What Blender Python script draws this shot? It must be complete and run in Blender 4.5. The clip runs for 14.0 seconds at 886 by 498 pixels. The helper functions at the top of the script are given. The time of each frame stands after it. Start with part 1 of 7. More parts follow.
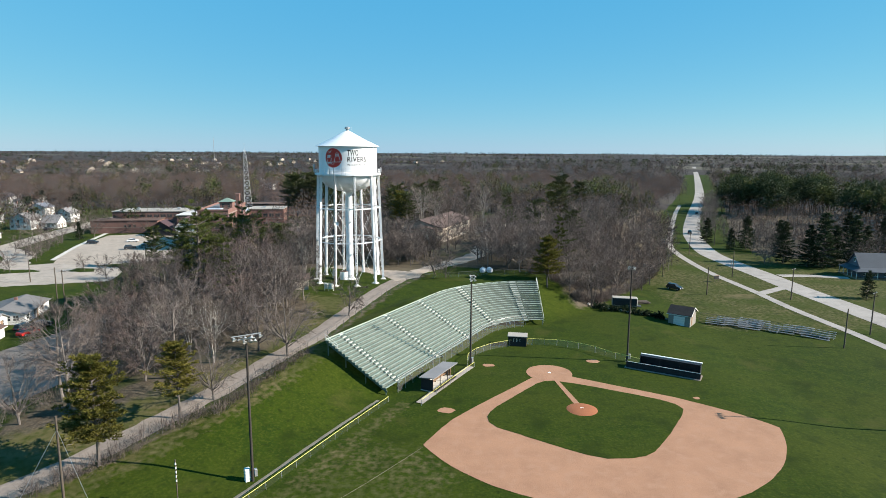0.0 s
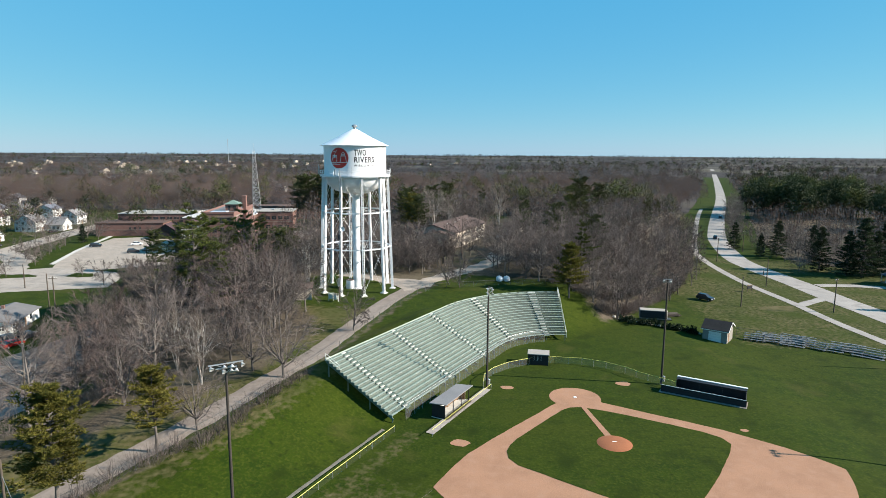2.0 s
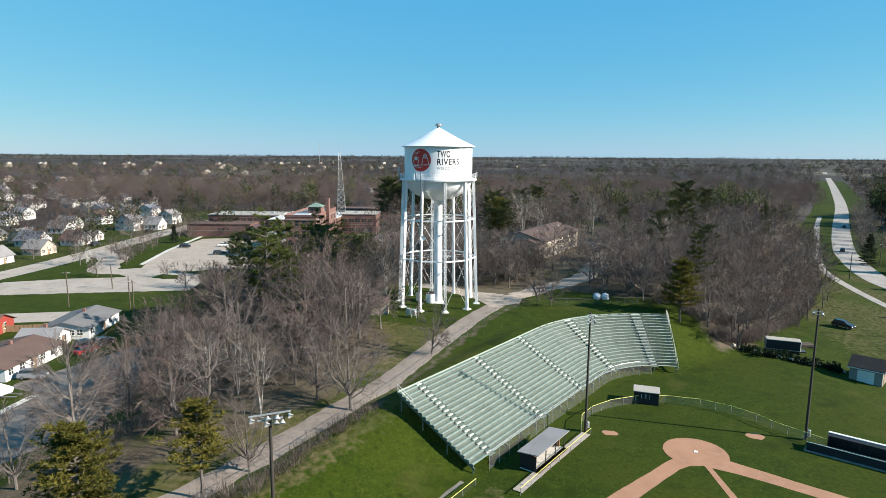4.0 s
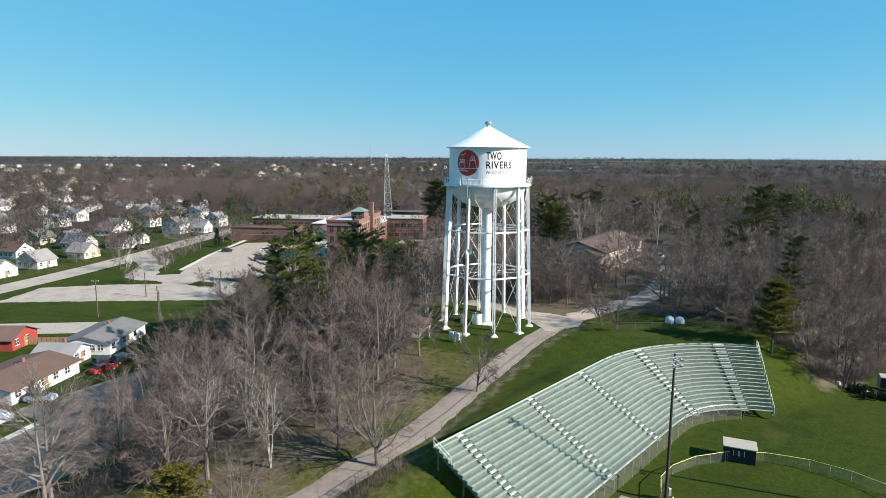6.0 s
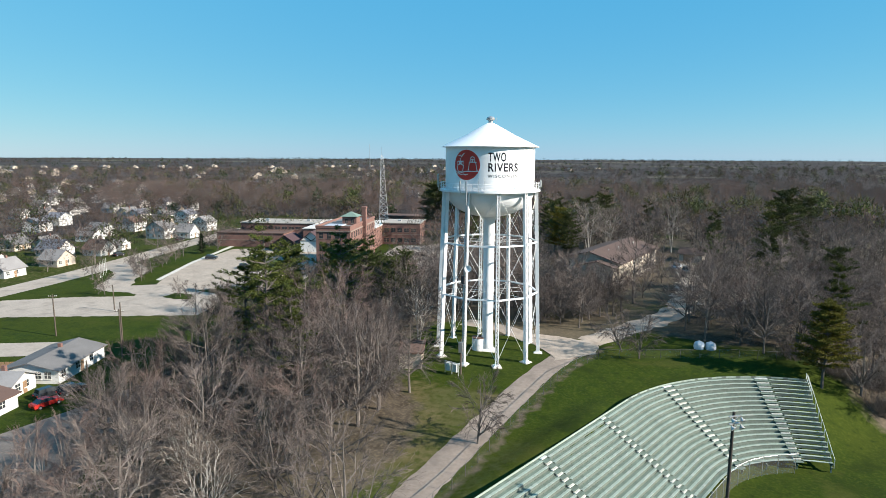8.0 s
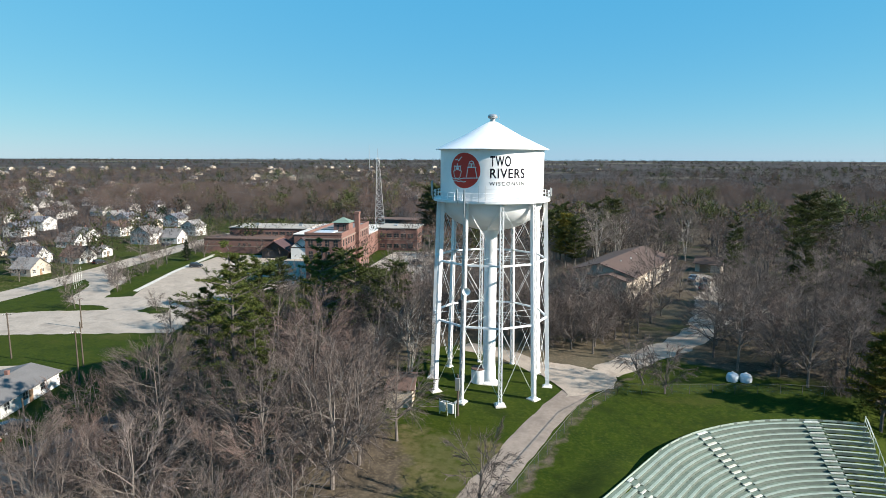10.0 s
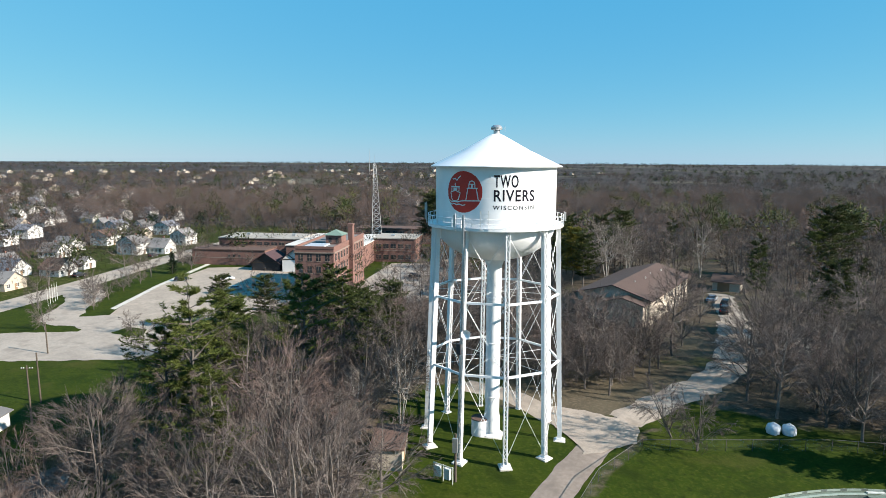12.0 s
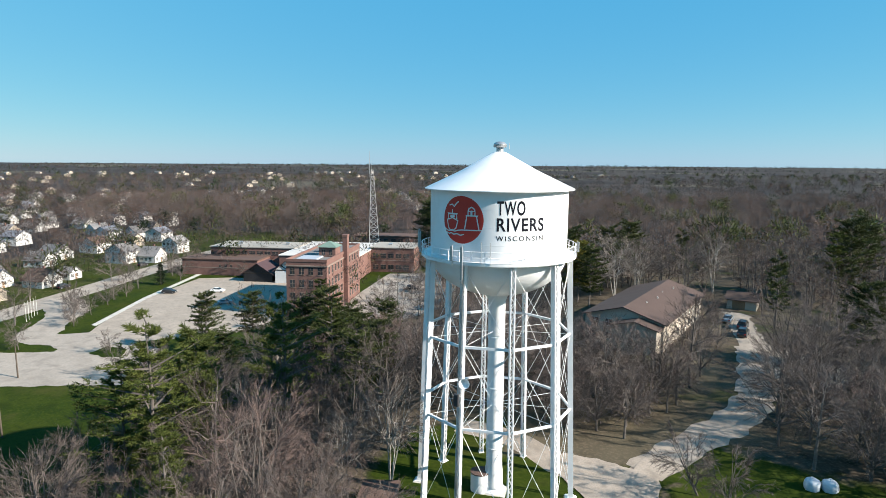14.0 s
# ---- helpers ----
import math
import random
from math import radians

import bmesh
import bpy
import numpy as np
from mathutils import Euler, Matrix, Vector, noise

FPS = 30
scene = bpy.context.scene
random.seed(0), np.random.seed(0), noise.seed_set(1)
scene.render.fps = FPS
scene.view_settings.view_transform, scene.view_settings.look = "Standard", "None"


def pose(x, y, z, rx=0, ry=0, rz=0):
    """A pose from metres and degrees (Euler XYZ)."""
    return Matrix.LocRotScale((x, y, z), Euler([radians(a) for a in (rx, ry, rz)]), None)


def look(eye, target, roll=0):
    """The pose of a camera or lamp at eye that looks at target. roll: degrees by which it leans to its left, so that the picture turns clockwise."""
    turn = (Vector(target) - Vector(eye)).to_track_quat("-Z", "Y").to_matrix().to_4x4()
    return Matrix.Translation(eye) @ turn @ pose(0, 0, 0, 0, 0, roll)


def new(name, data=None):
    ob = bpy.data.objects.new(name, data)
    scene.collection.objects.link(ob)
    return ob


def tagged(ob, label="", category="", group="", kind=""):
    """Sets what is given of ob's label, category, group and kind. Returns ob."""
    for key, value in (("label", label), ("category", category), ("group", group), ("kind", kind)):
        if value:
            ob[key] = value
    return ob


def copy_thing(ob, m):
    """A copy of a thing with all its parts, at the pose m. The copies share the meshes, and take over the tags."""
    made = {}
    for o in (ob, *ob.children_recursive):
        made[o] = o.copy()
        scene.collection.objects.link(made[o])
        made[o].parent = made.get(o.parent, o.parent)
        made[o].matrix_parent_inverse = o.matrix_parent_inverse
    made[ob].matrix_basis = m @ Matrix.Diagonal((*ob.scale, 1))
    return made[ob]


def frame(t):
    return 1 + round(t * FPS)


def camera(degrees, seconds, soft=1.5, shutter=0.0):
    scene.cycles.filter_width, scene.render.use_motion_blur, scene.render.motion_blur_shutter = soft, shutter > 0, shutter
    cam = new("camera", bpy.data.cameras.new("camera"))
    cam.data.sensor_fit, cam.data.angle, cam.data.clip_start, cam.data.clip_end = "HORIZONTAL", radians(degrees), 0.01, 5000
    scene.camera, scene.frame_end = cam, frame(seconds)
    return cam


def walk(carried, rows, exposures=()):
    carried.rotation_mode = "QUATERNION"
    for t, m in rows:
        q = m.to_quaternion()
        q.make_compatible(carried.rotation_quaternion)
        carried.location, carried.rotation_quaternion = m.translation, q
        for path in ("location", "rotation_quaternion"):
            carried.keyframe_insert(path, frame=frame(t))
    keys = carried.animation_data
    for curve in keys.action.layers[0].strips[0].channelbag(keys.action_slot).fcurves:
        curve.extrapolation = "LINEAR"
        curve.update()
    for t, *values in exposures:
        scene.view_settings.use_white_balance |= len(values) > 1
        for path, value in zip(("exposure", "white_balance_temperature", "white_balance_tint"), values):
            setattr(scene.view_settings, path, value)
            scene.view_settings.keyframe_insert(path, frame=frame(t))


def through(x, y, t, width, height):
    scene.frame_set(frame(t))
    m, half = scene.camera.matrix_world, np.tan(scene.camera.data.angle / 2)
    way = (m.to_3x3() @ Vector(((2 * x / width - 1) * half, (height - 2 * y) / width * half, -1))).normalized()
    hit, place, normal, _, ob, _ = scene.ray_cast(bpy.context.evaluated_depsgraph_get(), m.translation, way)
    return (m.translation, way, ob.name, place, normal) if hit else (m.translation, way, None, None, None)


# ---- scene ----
cam = camera(72.05, 14.0, soft=0.8)
# seconds, x, y, z, yaw to the left, pitch, roll (degrees)
PATH = [
    (0.0, 0.004, 0.001, 39.486, -0.000, -9.259, 0.328),
    (0.5, 0.014, 2.215, 39.444, -0.034, -9.290, 0.325),
    (1.0, 0.026, 4.717, 39.324, -0.064, -9.231, 0.349),
    (1.5, 0.051, 7.647, 39.139, -0.130, -9.155, 0.365),
    (1.8, -0.028, 9.574, 39.021, 0.012, -9.104, 0.378),
    (1.9, -0.069, 10.242, 38.983, 0.362, -9.087, 0.382),
    (2.0, -0.103, 10.885, 38.943, 1.279, -9.069, 0.386),
    (2.1, -0.138, 11.527, 38.903, 2.517, -9.058, 0.376),
    (2.2, -0.175, 12.170, 38.865, 3.937, -9.046, 0.366),
    (2.3, -0.215, 12.813, 38.828, 5.364, -9.035, 0.356),
    (2.4, -0.258, 13.458, 38.794, 6.484, -9.023, 0.346),
    (2.5, -0.304, 14.105, 38.762, 7.509, -9.012, 0.336),
    (2.6, -0.354, 14.756, 38.732, 8.097, -8.998, 0.354),
    (2.7, -0.408, 15.410, 38.707, 8.515, -8.984, 0.372),
    (3.0, -0.596, 17.405, 38.654, 9.000, -8.973, 0.363),
    (4.5, -2.316, 28.393, 38.906, 9.750, -8.919, 0.320),
    (4.8, -2.615, 30.576, 38.867, 10.827, -8.908, 0.312),
    (4.9, -2.711, 31.302, 38.862, 11.607, -8.892, 0.306),
    (5.0, -2.806, 32.028, 38.861, 12.471, -8.876, 0.301),
    (5.1, -2.902, 32.755, 38.862, 13.043, -8.872, 0.287),
    (5.2, -3.000, 33.484, 38.865, 13.475, -8.869, 0.273),
    (5.3, -3.099, 34.216, 38.870, 13.802, -8.865, 0.259),
    (5.5, -3.307, 35.691, 38.881, 14.024, -8.858, 0.231),
    (6.0, -3.923, 39.481, 38.891, 14.068, -8.830, 0.241),
    (6.5, -4.625, 43.321, 38.873, 14.077, -8.808, 0.235),
    (7.0, -5.321, 47.101, 38.827, 14.089, -8.767, 0.239),
    (7.5, -6.121, 50.826, 38.808, 14.080, -8.733, 0.241),
    (8.0, -6.913, 54.422, 38.801, 14.057, -8.710, 0.244),
    (8.2, -7.215, 55.833, 38.816, 14.079, -8.735, 0.200),
    (10.3, -9.744, 69.369, 39.368, 14.095, -8.598, 0.214),
    (10.5, -10.000, 70.624, 39.480, 14.131, -8.539, 0.243),
    (11.0, -10.645, 73.710, 39.826, 14.145, -8.450, 0.281),
    (11.5, -11.225, 76.585, 40.320, 14.139, -8.404, 0.253),
    (12.0, -11.774, 79.339, 40.914, 14.151, -8.369, 0.270),
    (12.5, -12.298, 81.974, 41.524, 14.159, -8.297, 0.292),
    (13.0, -12.823, 84.429, 42.091, 14.157, -8.262, 0.331),
    (13.5, -13.283, 86.575, 42.559, 14.163, -8.172, 0.392),
    (14.0, -13.512, 88.240, 42.891, 14.207, -8.217, 0.369),
]


def gaze(x, y, z, yaw, pitch, roll):
    a, b = radians(yaw), radians(pitch)
    ahead = Vector((-math.sin(a) * math.cos(b), math.cos(a) * math.cos(b), math.sin(b)))
    eye = Vector((x, y, z))
    return look(eye, eye + ahead, roll)


walk(cam, [(row[0], gaze(*row[1:])) for row in PATH])


# ---- light ----
SUN_EL, SUN_AZ = radians(29), radians(96)  # from +x, low in the spring sky
world = bpy.data.worlds.new("world")
scene.world = world
world.use_nodes = True
wn = world.node_tree.nodes
sky = wn.new("ShaderNodeTexSky")
sky.sky_type, sky.sun_disc = "NISHITA", False
sky.sun_elevation, sky.sun_rotation = SUN_EL, -SUN_AZ
sky.altitude, sky.air_density, sky.dust_density, sky.ozone_density = 0, 1.0, 0.0, 6.0
wn["Background"].inputs[1].default_value = 0.0390
clear = wn.new("ShaderNodeVectorMath")
clear.operation = "MULTIPLY_ADD"
clear.inputs[1].default_value, clear.inputs[2].default_value = (0.72, 0.57, 0.21), (0.2, 3.4, 7.3)  # a clean, even spring sky
world.node_tree.links.new(sky.outputs[0], clear.inputs[0])
world.node_tree.links.new(clear.outputs[0], wn["Background"].inputs[0])
sun = new("sun", bpy.data.lights.new("sun", "SUN"))
sun.data.energy, sun.data.angle, sun.data.color = 5.0, radians(0.53), (1.0, 0.915, 0.80)
sun_way = Vector((math.sin(SUN_AZ) * math.cos(SUN_EL), math.cos(SUN_AZ) * math.cos(SUN_EL), math.sin(SUN_EL)))
sun.matrix_world = look(sun_way * 300, (0, 0, 0))
scene.view_settings.exposure = 1.25


# ---- materials ----
def mat(name, color, rough=0.8, scale=3.0, var=0.18, big=0.25, bump=0.15, metal=0.0, dirt=None, spec=0.3, tint=0.0):
    """A surface with grain (scale per metre), broad stains (big per metre) and, with tint, a shade of its own for each object."""
    m = bpy.data.materials.new(name)
    m.use_nodes = True
    n, l = m.node_tree.nodes, m.node_tree.links
    b = n["Principled BSDF"]
    co = n.new("ShaderNodeTexCoord")
    fine, wide = n.new("ShaderNodeTexNoise"), n.new("ShaderNodeTexNoise")
    fine.inputs["Scale"].default_value, wide.inputs["Scale"].default_value = scale, big
    fine.inputs["Detail"].default_value, wide.inputs["Detail"].default_value = 5, 4
    for t in (fine, wide):
        l.new(co.outputs["Object"], t.inputs["Vector"])
    add = n.new("ShaderNodeMath")
    add.operation = "ADD"
    l.new(fine.outputs["Fac"], add.inputs[0]), l.new(wide.outputs["Fac"], add.inputs[1])
    rng = n.new("ShaderNodeMapRange")
    rng.inputs["From Min"].default_value, rng.inputs["From Max"].default_value = 0.6, 1.4
    rng.inputs["To Min"].default_value, rng.inputs["To Max"].default_value = 1 - var, 1 + var
    l.new(add.outputs[0], rng.inputs["Value"])
    value = rng.outputs["Result"]
    if tint:
        oi, tr, mu = n.new("ShaderNodeObjectInfo"), n.new("ShaderNodeMapRange"), n.new("ShaderNodeMath")
        tr.inputs["To Min"].default_value, tr.inputs["To Max"].default_value = 1 - tint, 1 + tint
        l.new(oi.outputs["Random"], tr.inputs["Value"])
        mu.operation = "MULTIPLY"
        l.new(value, mu.inputs[0]), l.new(tr.outputs["Result"], mu.inputs[1])
        value = mu.outputs[0]
    mix = n.new("ShaderNodeVectorMath")
    mix.operation = "SCALE"
    mix.inputs[0].default_value = color
    l.new(value, mix.inputs["Scale"])
    out = mix.outputs[0]
    if dirt:
        st, ramp, mx = n.new("ShaderNodeTexNoise"), n.new("ShaderNodeValToRGB"), n.new("ShaderNodeMix")
        st.inputs["Scale"].default_value, st.inputs["Detail"].default_value = big * 3, 8
        l.new(co.outputs["Object"], st.inputs["Vector"])
        ramp.color_ramp.elements[0].position, ramp.color_ramp.elements[1].position = 0.5, 0.72
        l.new(st.outputs["Fac"], ramp.inputs["Fac"])
        mx.data_type = "RGBA"
        l.new(ramp.outputs["Color"], mx.inputs["Factor"])
        l.new(out, mx.inputs["A"])
        mx.inputs["B"].default_value = (*dirt, 1)
        out = mx.outputs["Result"]
    l.new(out, b.inputs["Base Color"])
    b.inputs["Roughness"].default_value, b.inputs["Metallic"].default_value = rough, metal
    b.inputs["Specular IOR Level"].default_value = spec
    if bump:
        bp = n.new("ShaderNodeBump")
        bp.inputs["Strength"].default_value, bp.inputs["Distance"].default_value = bump, 0.05
        l.new(fine.outputs["Fac"], bp.inputs["Height"]), l.new(bp.outputs["Normal"], b.inputs["Normal"])
    return m


def leaf_mat(name, dark, light, through=0.25, patches=0.07, grain=0.5, uneven=(0.62, 1.32), gaps=0.0):
    """Foliage or twigs: the shade varies from piece to piece and from tree to tree; a little light comes through. gaps: the share of air between the twigs of one spray."""
    m = bpy.data.materials.new(name)
    m.use_nodes = True
    n, l = m.node_tree.nodes, m.node_tree.links
    b = n["Principled BSDF"]
    geo, oi, add = n.new("ShaderNodeNewGeometry"), n.new("ShaderNodeObjectInfo"), n.new("ShaderNodeMath")
    add.operation = "MULTIPLY_ADD"
    add.inputs[1].default_value = grain
    half = n.new("ShaderNodeMath")
    half.operation = "MULTIPLY"
    half.inputs[1].default_value = 1 - grain if grain > 0.3 else 0.7
    l.new(oi.outputs["Random"], half.inputs[0])
    l.new(geo.outputs["Random Per Island"], add.inputs[0]), l.new(half.outputs[0], add.inputs[2])
    mx = n.new("ShaderNodeMix")
    mx.data_type = "RGBA"
    mx.inputs["A"].default_value, mx.inputs["B"].default_value = (*dark, 1), (*light, 1)
    l.new(add.outputs[0], mx.inputs["Factor"])
    patch, rng, tone = n.new("ShaderNodeTexNoise"), n.new("ShaderNodeMapRange"), n.new("ShaderNodeVectorMath")
    patch.inputs["Scale"].default_value, patch.inputs["Detail"].default_value = patches, 3
    l.new(geo.outputs["Position"], patch.inputs["Vector"])
    rng.inputs["From Min"].default_value, rng.inputs["From Max"].default_value = 0.3, 0.7
    rng.inputs["To Min"].default_value, rng.inputs["To Max"].default_value = uneven
    l.new(patch.outputs["Fac"], rng.inputs["Value"])
    tone.operation = "SCALE"
    l.new(mx.outputs["Result"], tone.inputs[0]), l.new(rng.outputs["Result"], tone.inputs["Scale"])
    l.new(tone.outputs[0], b.inputs["Base Color"])
    b.inputs["Roughness"].default_value, b.inputs["Specular IOR Level"].default_value = 0.75, 0.15
    if through:
        tr, sh, o = n.new("ShaderNodeBsdfTranslucent"), n.new("ShaderNodeMixShader"), n["Material Output"]
        sh.inputs[0].default_value = through
        l.new(tone.outputs[0], tr.inputs["Color"])
        l.new(b.outputs[0], sh.inputs[1]), l.new(tr.outputs[0], sh.inputs[2]), l.new(sh.outputs[0], o.inputs["Surface"])
        if gaps:
            air, mesh_of = n.new("ShaderNodeBsdfTransparent"), n.new("ShaderNodeMixShader")
            mesh_of.inputs[0].default_value = gaps
            l.new(sh.outputs[0], mesh_of.inputs[1]), l.new(air.outputs[0], mesh_of.inputs[2]), l.new(mesh_of.outputs[0], o.inputs["Surface"])
    return m


def ground_mat():
    """Turf, dry turf, leaf litter and far country on one sheet, by the sheet's own cover maps and noise."""
    m = bpy.data.materials.new("turf_and_litter")
    m.use_nodes = True
    n, l = m.node_tree.nodes, m.node_tree.links
    b = n["Principled BSDF"]
    co = n.new("ShaderNodeTexCoord")

    def noise_of(scale, detail=5):
        t = n.new("ShaderNodeTexNoise")
        t.inputs["Scale"].default_value, t.inputs["Detail"].default_value = scale, detail
        l.new(co.outputs["Object"], t.inputs["Vector"])
        return t.outputs["Fac"]

    def blend(fac, a, c):
        mx = n.new("ShaderNodeMix")
        mx.data_type = "RGBA"
        l.new(fac, mx.inputs["Factor"])
        for key, v in (("A", a), ("B", c)):
            if isinstance(v, tuple):
                mx.inputs[key].default_value = (*v, 1)
            else:
                l.new(v, mx.inputs[key])
        return mx.outputs["Result"]

    def stretch(v, lo, hi):
        r = n.new("ShaderNodeMapRange")
        r.inputs["From Min"].default_value, r.inputs["From Max"].default_value = lo, hi
        l.new(v, r.inputs["Value"])
        return r.outputs["Result"]

    def cover(name, edge):
        a, add = n.new("ShaderNodeAttribute"), n.new("ShaderNodeMath")
        a.attribute_name = name
        add.operation = "ADD"
        l.new(a.outputs["Fac"], add.inputs[0])
        l.new(edge, add.inputs[1])
        return stretch(add.outputs[0], 0.85, 1.15)

    n1, n2, n3, n4 = noise_of(0.06), noise_of(0.5, 9), noise_of(2.6, 6), noise_of(0.006)
    lush = blend(stretch(n2, 0.35, 0.7), (0.0130, 0.0268, 0.0015), (0.0245, 0.0408, 0.002))
    lush = blend(stretch(n1, 0.4, 0.7), lush, (0.0285, 0.0395, 0.003))
    lush = blend(stretch(n3, 0.46, 0.72), lush, (0.039, 0.0515, 0.005))
    lush = blend(stretch(noise_of(1.3, 4), 0.56, 0.72), lush, (0.013, 0.023, 0.0015))
    lush = blend(stretch(noise_of(0.17, 8), 0.56, 0.72), lush, (0.0135, 0.0235, 0.0015))
    lush = blend(stretch(noise_of(0.11, 8), 0.60, 0.80), lush, (0.050, 0.050, 0.011))
    dry = blend(stretch(n2, 0.3, 0.7), (0.068, 0.060, 0.023), (0.115, 0.094, 0.048))
    dry = blend(stretch(n1, 0.45, 0.65), dry, (0.036, 0.050, 0.010))
    litter = blend(stretch(n2, 0.3, 0.7), (0.034, 0.027, 0.020), (0.088, 0.071, 0.053))
    litter = blend(stretch(n1, 0.48, 0.62), litter, (0.088, 0.074, 0.050))
    litter = blend(stretch(n3, 0.48, 0.75), litter, (0.125, 0.100, 0.070))
    litter = blend(stretch(noise_of(0.09, 7), 0.58, 0.70), litter, (0.040, 0.048, 0.014))
    far = blend(stretch(n4, 0.4, 0.65), (0.027, 0.0245, 0.0245), (0.055, 0.049, 0.046))
    far = blend(stretch(noise_of(0.0022, 3), 0.56, 0.60), far, (0.092, 0.085, 0.066))
    col = blend(cover("dry", noise_of(1.1, 9)), lush, dry)
    col = blend(cover("litter", n2), col, litter)
    col = blend(cover("far", n1), col, far)
    l.new(col, b.inputs["Base Color"])
    b.inputs["Roughness"].default_value, b.inputs["Specular IOR Level"].default_value = 0.95, 0.1
    bp = n.new("ShaderNodeBump")
    bp.inputs["Strength"].default_value, bp.inputs["Distance"].default_value = 0.5, 0.08
    l.new(n3, bp.inputs["Height"]), l.new(bp.outputs["Normal"], b.inputs["Normal"])
    return m


def mesh_fabric(name, cover):
    """Chain-link wire: mostly gaps."""
    m = bpy.data.materials.new(name)
    m.use_nodes = True
    n, l = m.node_tree.nodes, m.node_tree.links
    tr, sh = n.new("ShaderNodeBsdfTransparent"), n.new("ShaderNodeMixShader")
    b = n["Principled BSDF"]
    b.inputs["Base Color"].default_value, b.inputs["Metallic"].default_value, b.inputs["Roughness"].default_value = (0.5, 0.5, 0.5, 1), 0.6, 0.5
    sh.inputs[0].default_value = cover
    l.new(tr.outputs[0], sh.inputs[1]), l.new(b.outputs[0], sh.inputs[2]), l.new(sh.outputs[0], n["Material Output"].inputs["Surface"])
    return m


M_GROUND = ground_mat()
M_FAB = mesh_fabric("chain_link", 0.035)
M_SCREEN = mesh_fabric("close_chain_link", 0.13)
M_WHITE = mat("tank_white_paint", (0.72, 0.725, 0.735), 0.35, 1.2, 0.035, 0.15, 0.02, spec=0.5, dirt=(0.66, 0.66, 0.66))
M_RED = mat("red_paint", (0.52, 0.045, 0.032), 0.55, 2, 0.08, spec=0.2)
M_INK = mat("dark_lettering", (0.010, 0.011, 0.016), 0.8, 2, 0.1, spec=0.08)
M_GREYMETAL = mat("galvanised_metal", (0.42, 0.43, 0.44), 0.45, 4, 0.15, metal=0.7)
M_DARKMETAL = mat("dark_metal", (0.05, 0.05, 0.055), 0.5, 4, 0.2, metal=0.3)
M_BENCH = mat("green_bench_paint", (0.24, 0.292, 0.25), 0.6, 2.5, 0.16, 0.4, 0.1, dirt=(0.32, 0.35, 0.315))
# a darker green than the seats, so that the rows stand apart
M_FOOT = mat("darkened_foot_board", (0.118, 0.155, 0.127), 0.75, 2.5, 0.2, 0.4, 0.1, dirt=(0.085, 0.108, 0.09))
# shade of the gaps between seat rows, put into a dark colour
M_GAPSHADE = mat("gap_shade_paint", (0.10, 0.12, 0.105), 0.8, 2.5, 0.2, 0.4, 0.1)
M_STEPWHITE = mat("white_step_paint", (0.58, 0.585, 0.56), 0.6, 4, 0.12)
M_AISLE = mat("worn_step_paint", (0.46, 0.475, 0.45), 0.65, 4, 0.2, 0.8, 0.1, dirt=(0.34, 0.36, 0.33))
M_CONC = mat("concrete", (0.46, 0.44, 0.40), 0.9, 3, 0.14, 0.3, 0.2, dirt=(0.30, 0.28, 0.25))
M_PAVE = mat("pale_asphalt", (0.30, 0.26, 0.222), 0.92, 2, 0.2, 0.12, 0.2, dirt=(0.225, 0.193, 0.165))
M_LANE = mat("pale_concrete_road", (0.275, 0.250, 0.228), 0.92, 2, 0.2, 0.1, 0.2, dirt=(0.205, 0.186, 0.170))
M_STREET = mat("grey_asphalt", (0.150, 0.128, 0.112), 0.93, 2, 0.3, 0.2, 0.2, dirt=(0.105, 0.090, 0.080))
M_ROAD = mat("worn_asphalt", (0.205, 0.169, 0.143), 0.93, 2, 0.26, 0.14, 0.2, dirt=(0.150, 0.124, 0.106))
M_PIPE = mat("weathered_fence_pipe", (0.10, 0.095, 0.09), 0.6, 4, 0.2, metal=0.3)
M_GRAVEL = mat("gravel", (0.295, 0.25, 0.208), 0.95, 5, 0.26, 0.3, 0.3, dirt=(0.225, 0.19, 0.157))
M_DIRT = mat("infield_dirt", (0.285, 0.153, 0.092), 0.95, 7, 0.2, 0.25, 0.5, dirt=(0.305, 0.172, 0.110))
M_CLAY = mat("mound_clay", (0.25, 0.092, 0.042), 0.95, 4, 0.12, 0.4, 0.2)
M_YELLOW = mat("yellow_rail", (0.50, 0.47, 0.13), 0.6, 6, 0.1)
M_CHALK = mat("chalk_white", (0.78, 0.77, 0.74), 0.9, 6, 0.08)
M_BLACKP = mat("black_panel", (0.016, 0.017, 0.02), 0.55, 2, 0.25)
M_MAST = mat("dark_creosoted_pole", (0.034, 0.029, 0.025), 0.85, 8, 0.35, 1.0, 0.3)
M_DULLALU = mat("dull_weathered_aluminium", (0.20, 0.205, 0.21), 0.55, 3, 0.35, metal=0.45)
M_WOODPOLE = mat("weathered_pole_wood", (0.075, 0.060, 0.047), 0.9, 8, 0.3, 1.0, 0.3)
M_BARK = mat("grey_bark", (0.115, 0.100, 0.090), 0.95, 5, 0.35, 0.8, 0.5, tint=0.3)
M_BIRCH = mat("birch_bark", (0.33, 0.31, 0.285), 0.9, 3, 0.3, 1.0, 0.3, dirt=(0.16, 0.13, 0.11))
M_TWIG = leaf_mat("bare_twigs", (0.025, 0.0205, 0.019), (0.200, 0.163, 0.147), 0.14, 0.09, 0.5, (0.55, 1.42))
M_TWIGPALE = leaf_mat("pale_birch_twigs", (0.08, 0.065, 0.055), (0.27, 0.225, 0.195), 0.15)
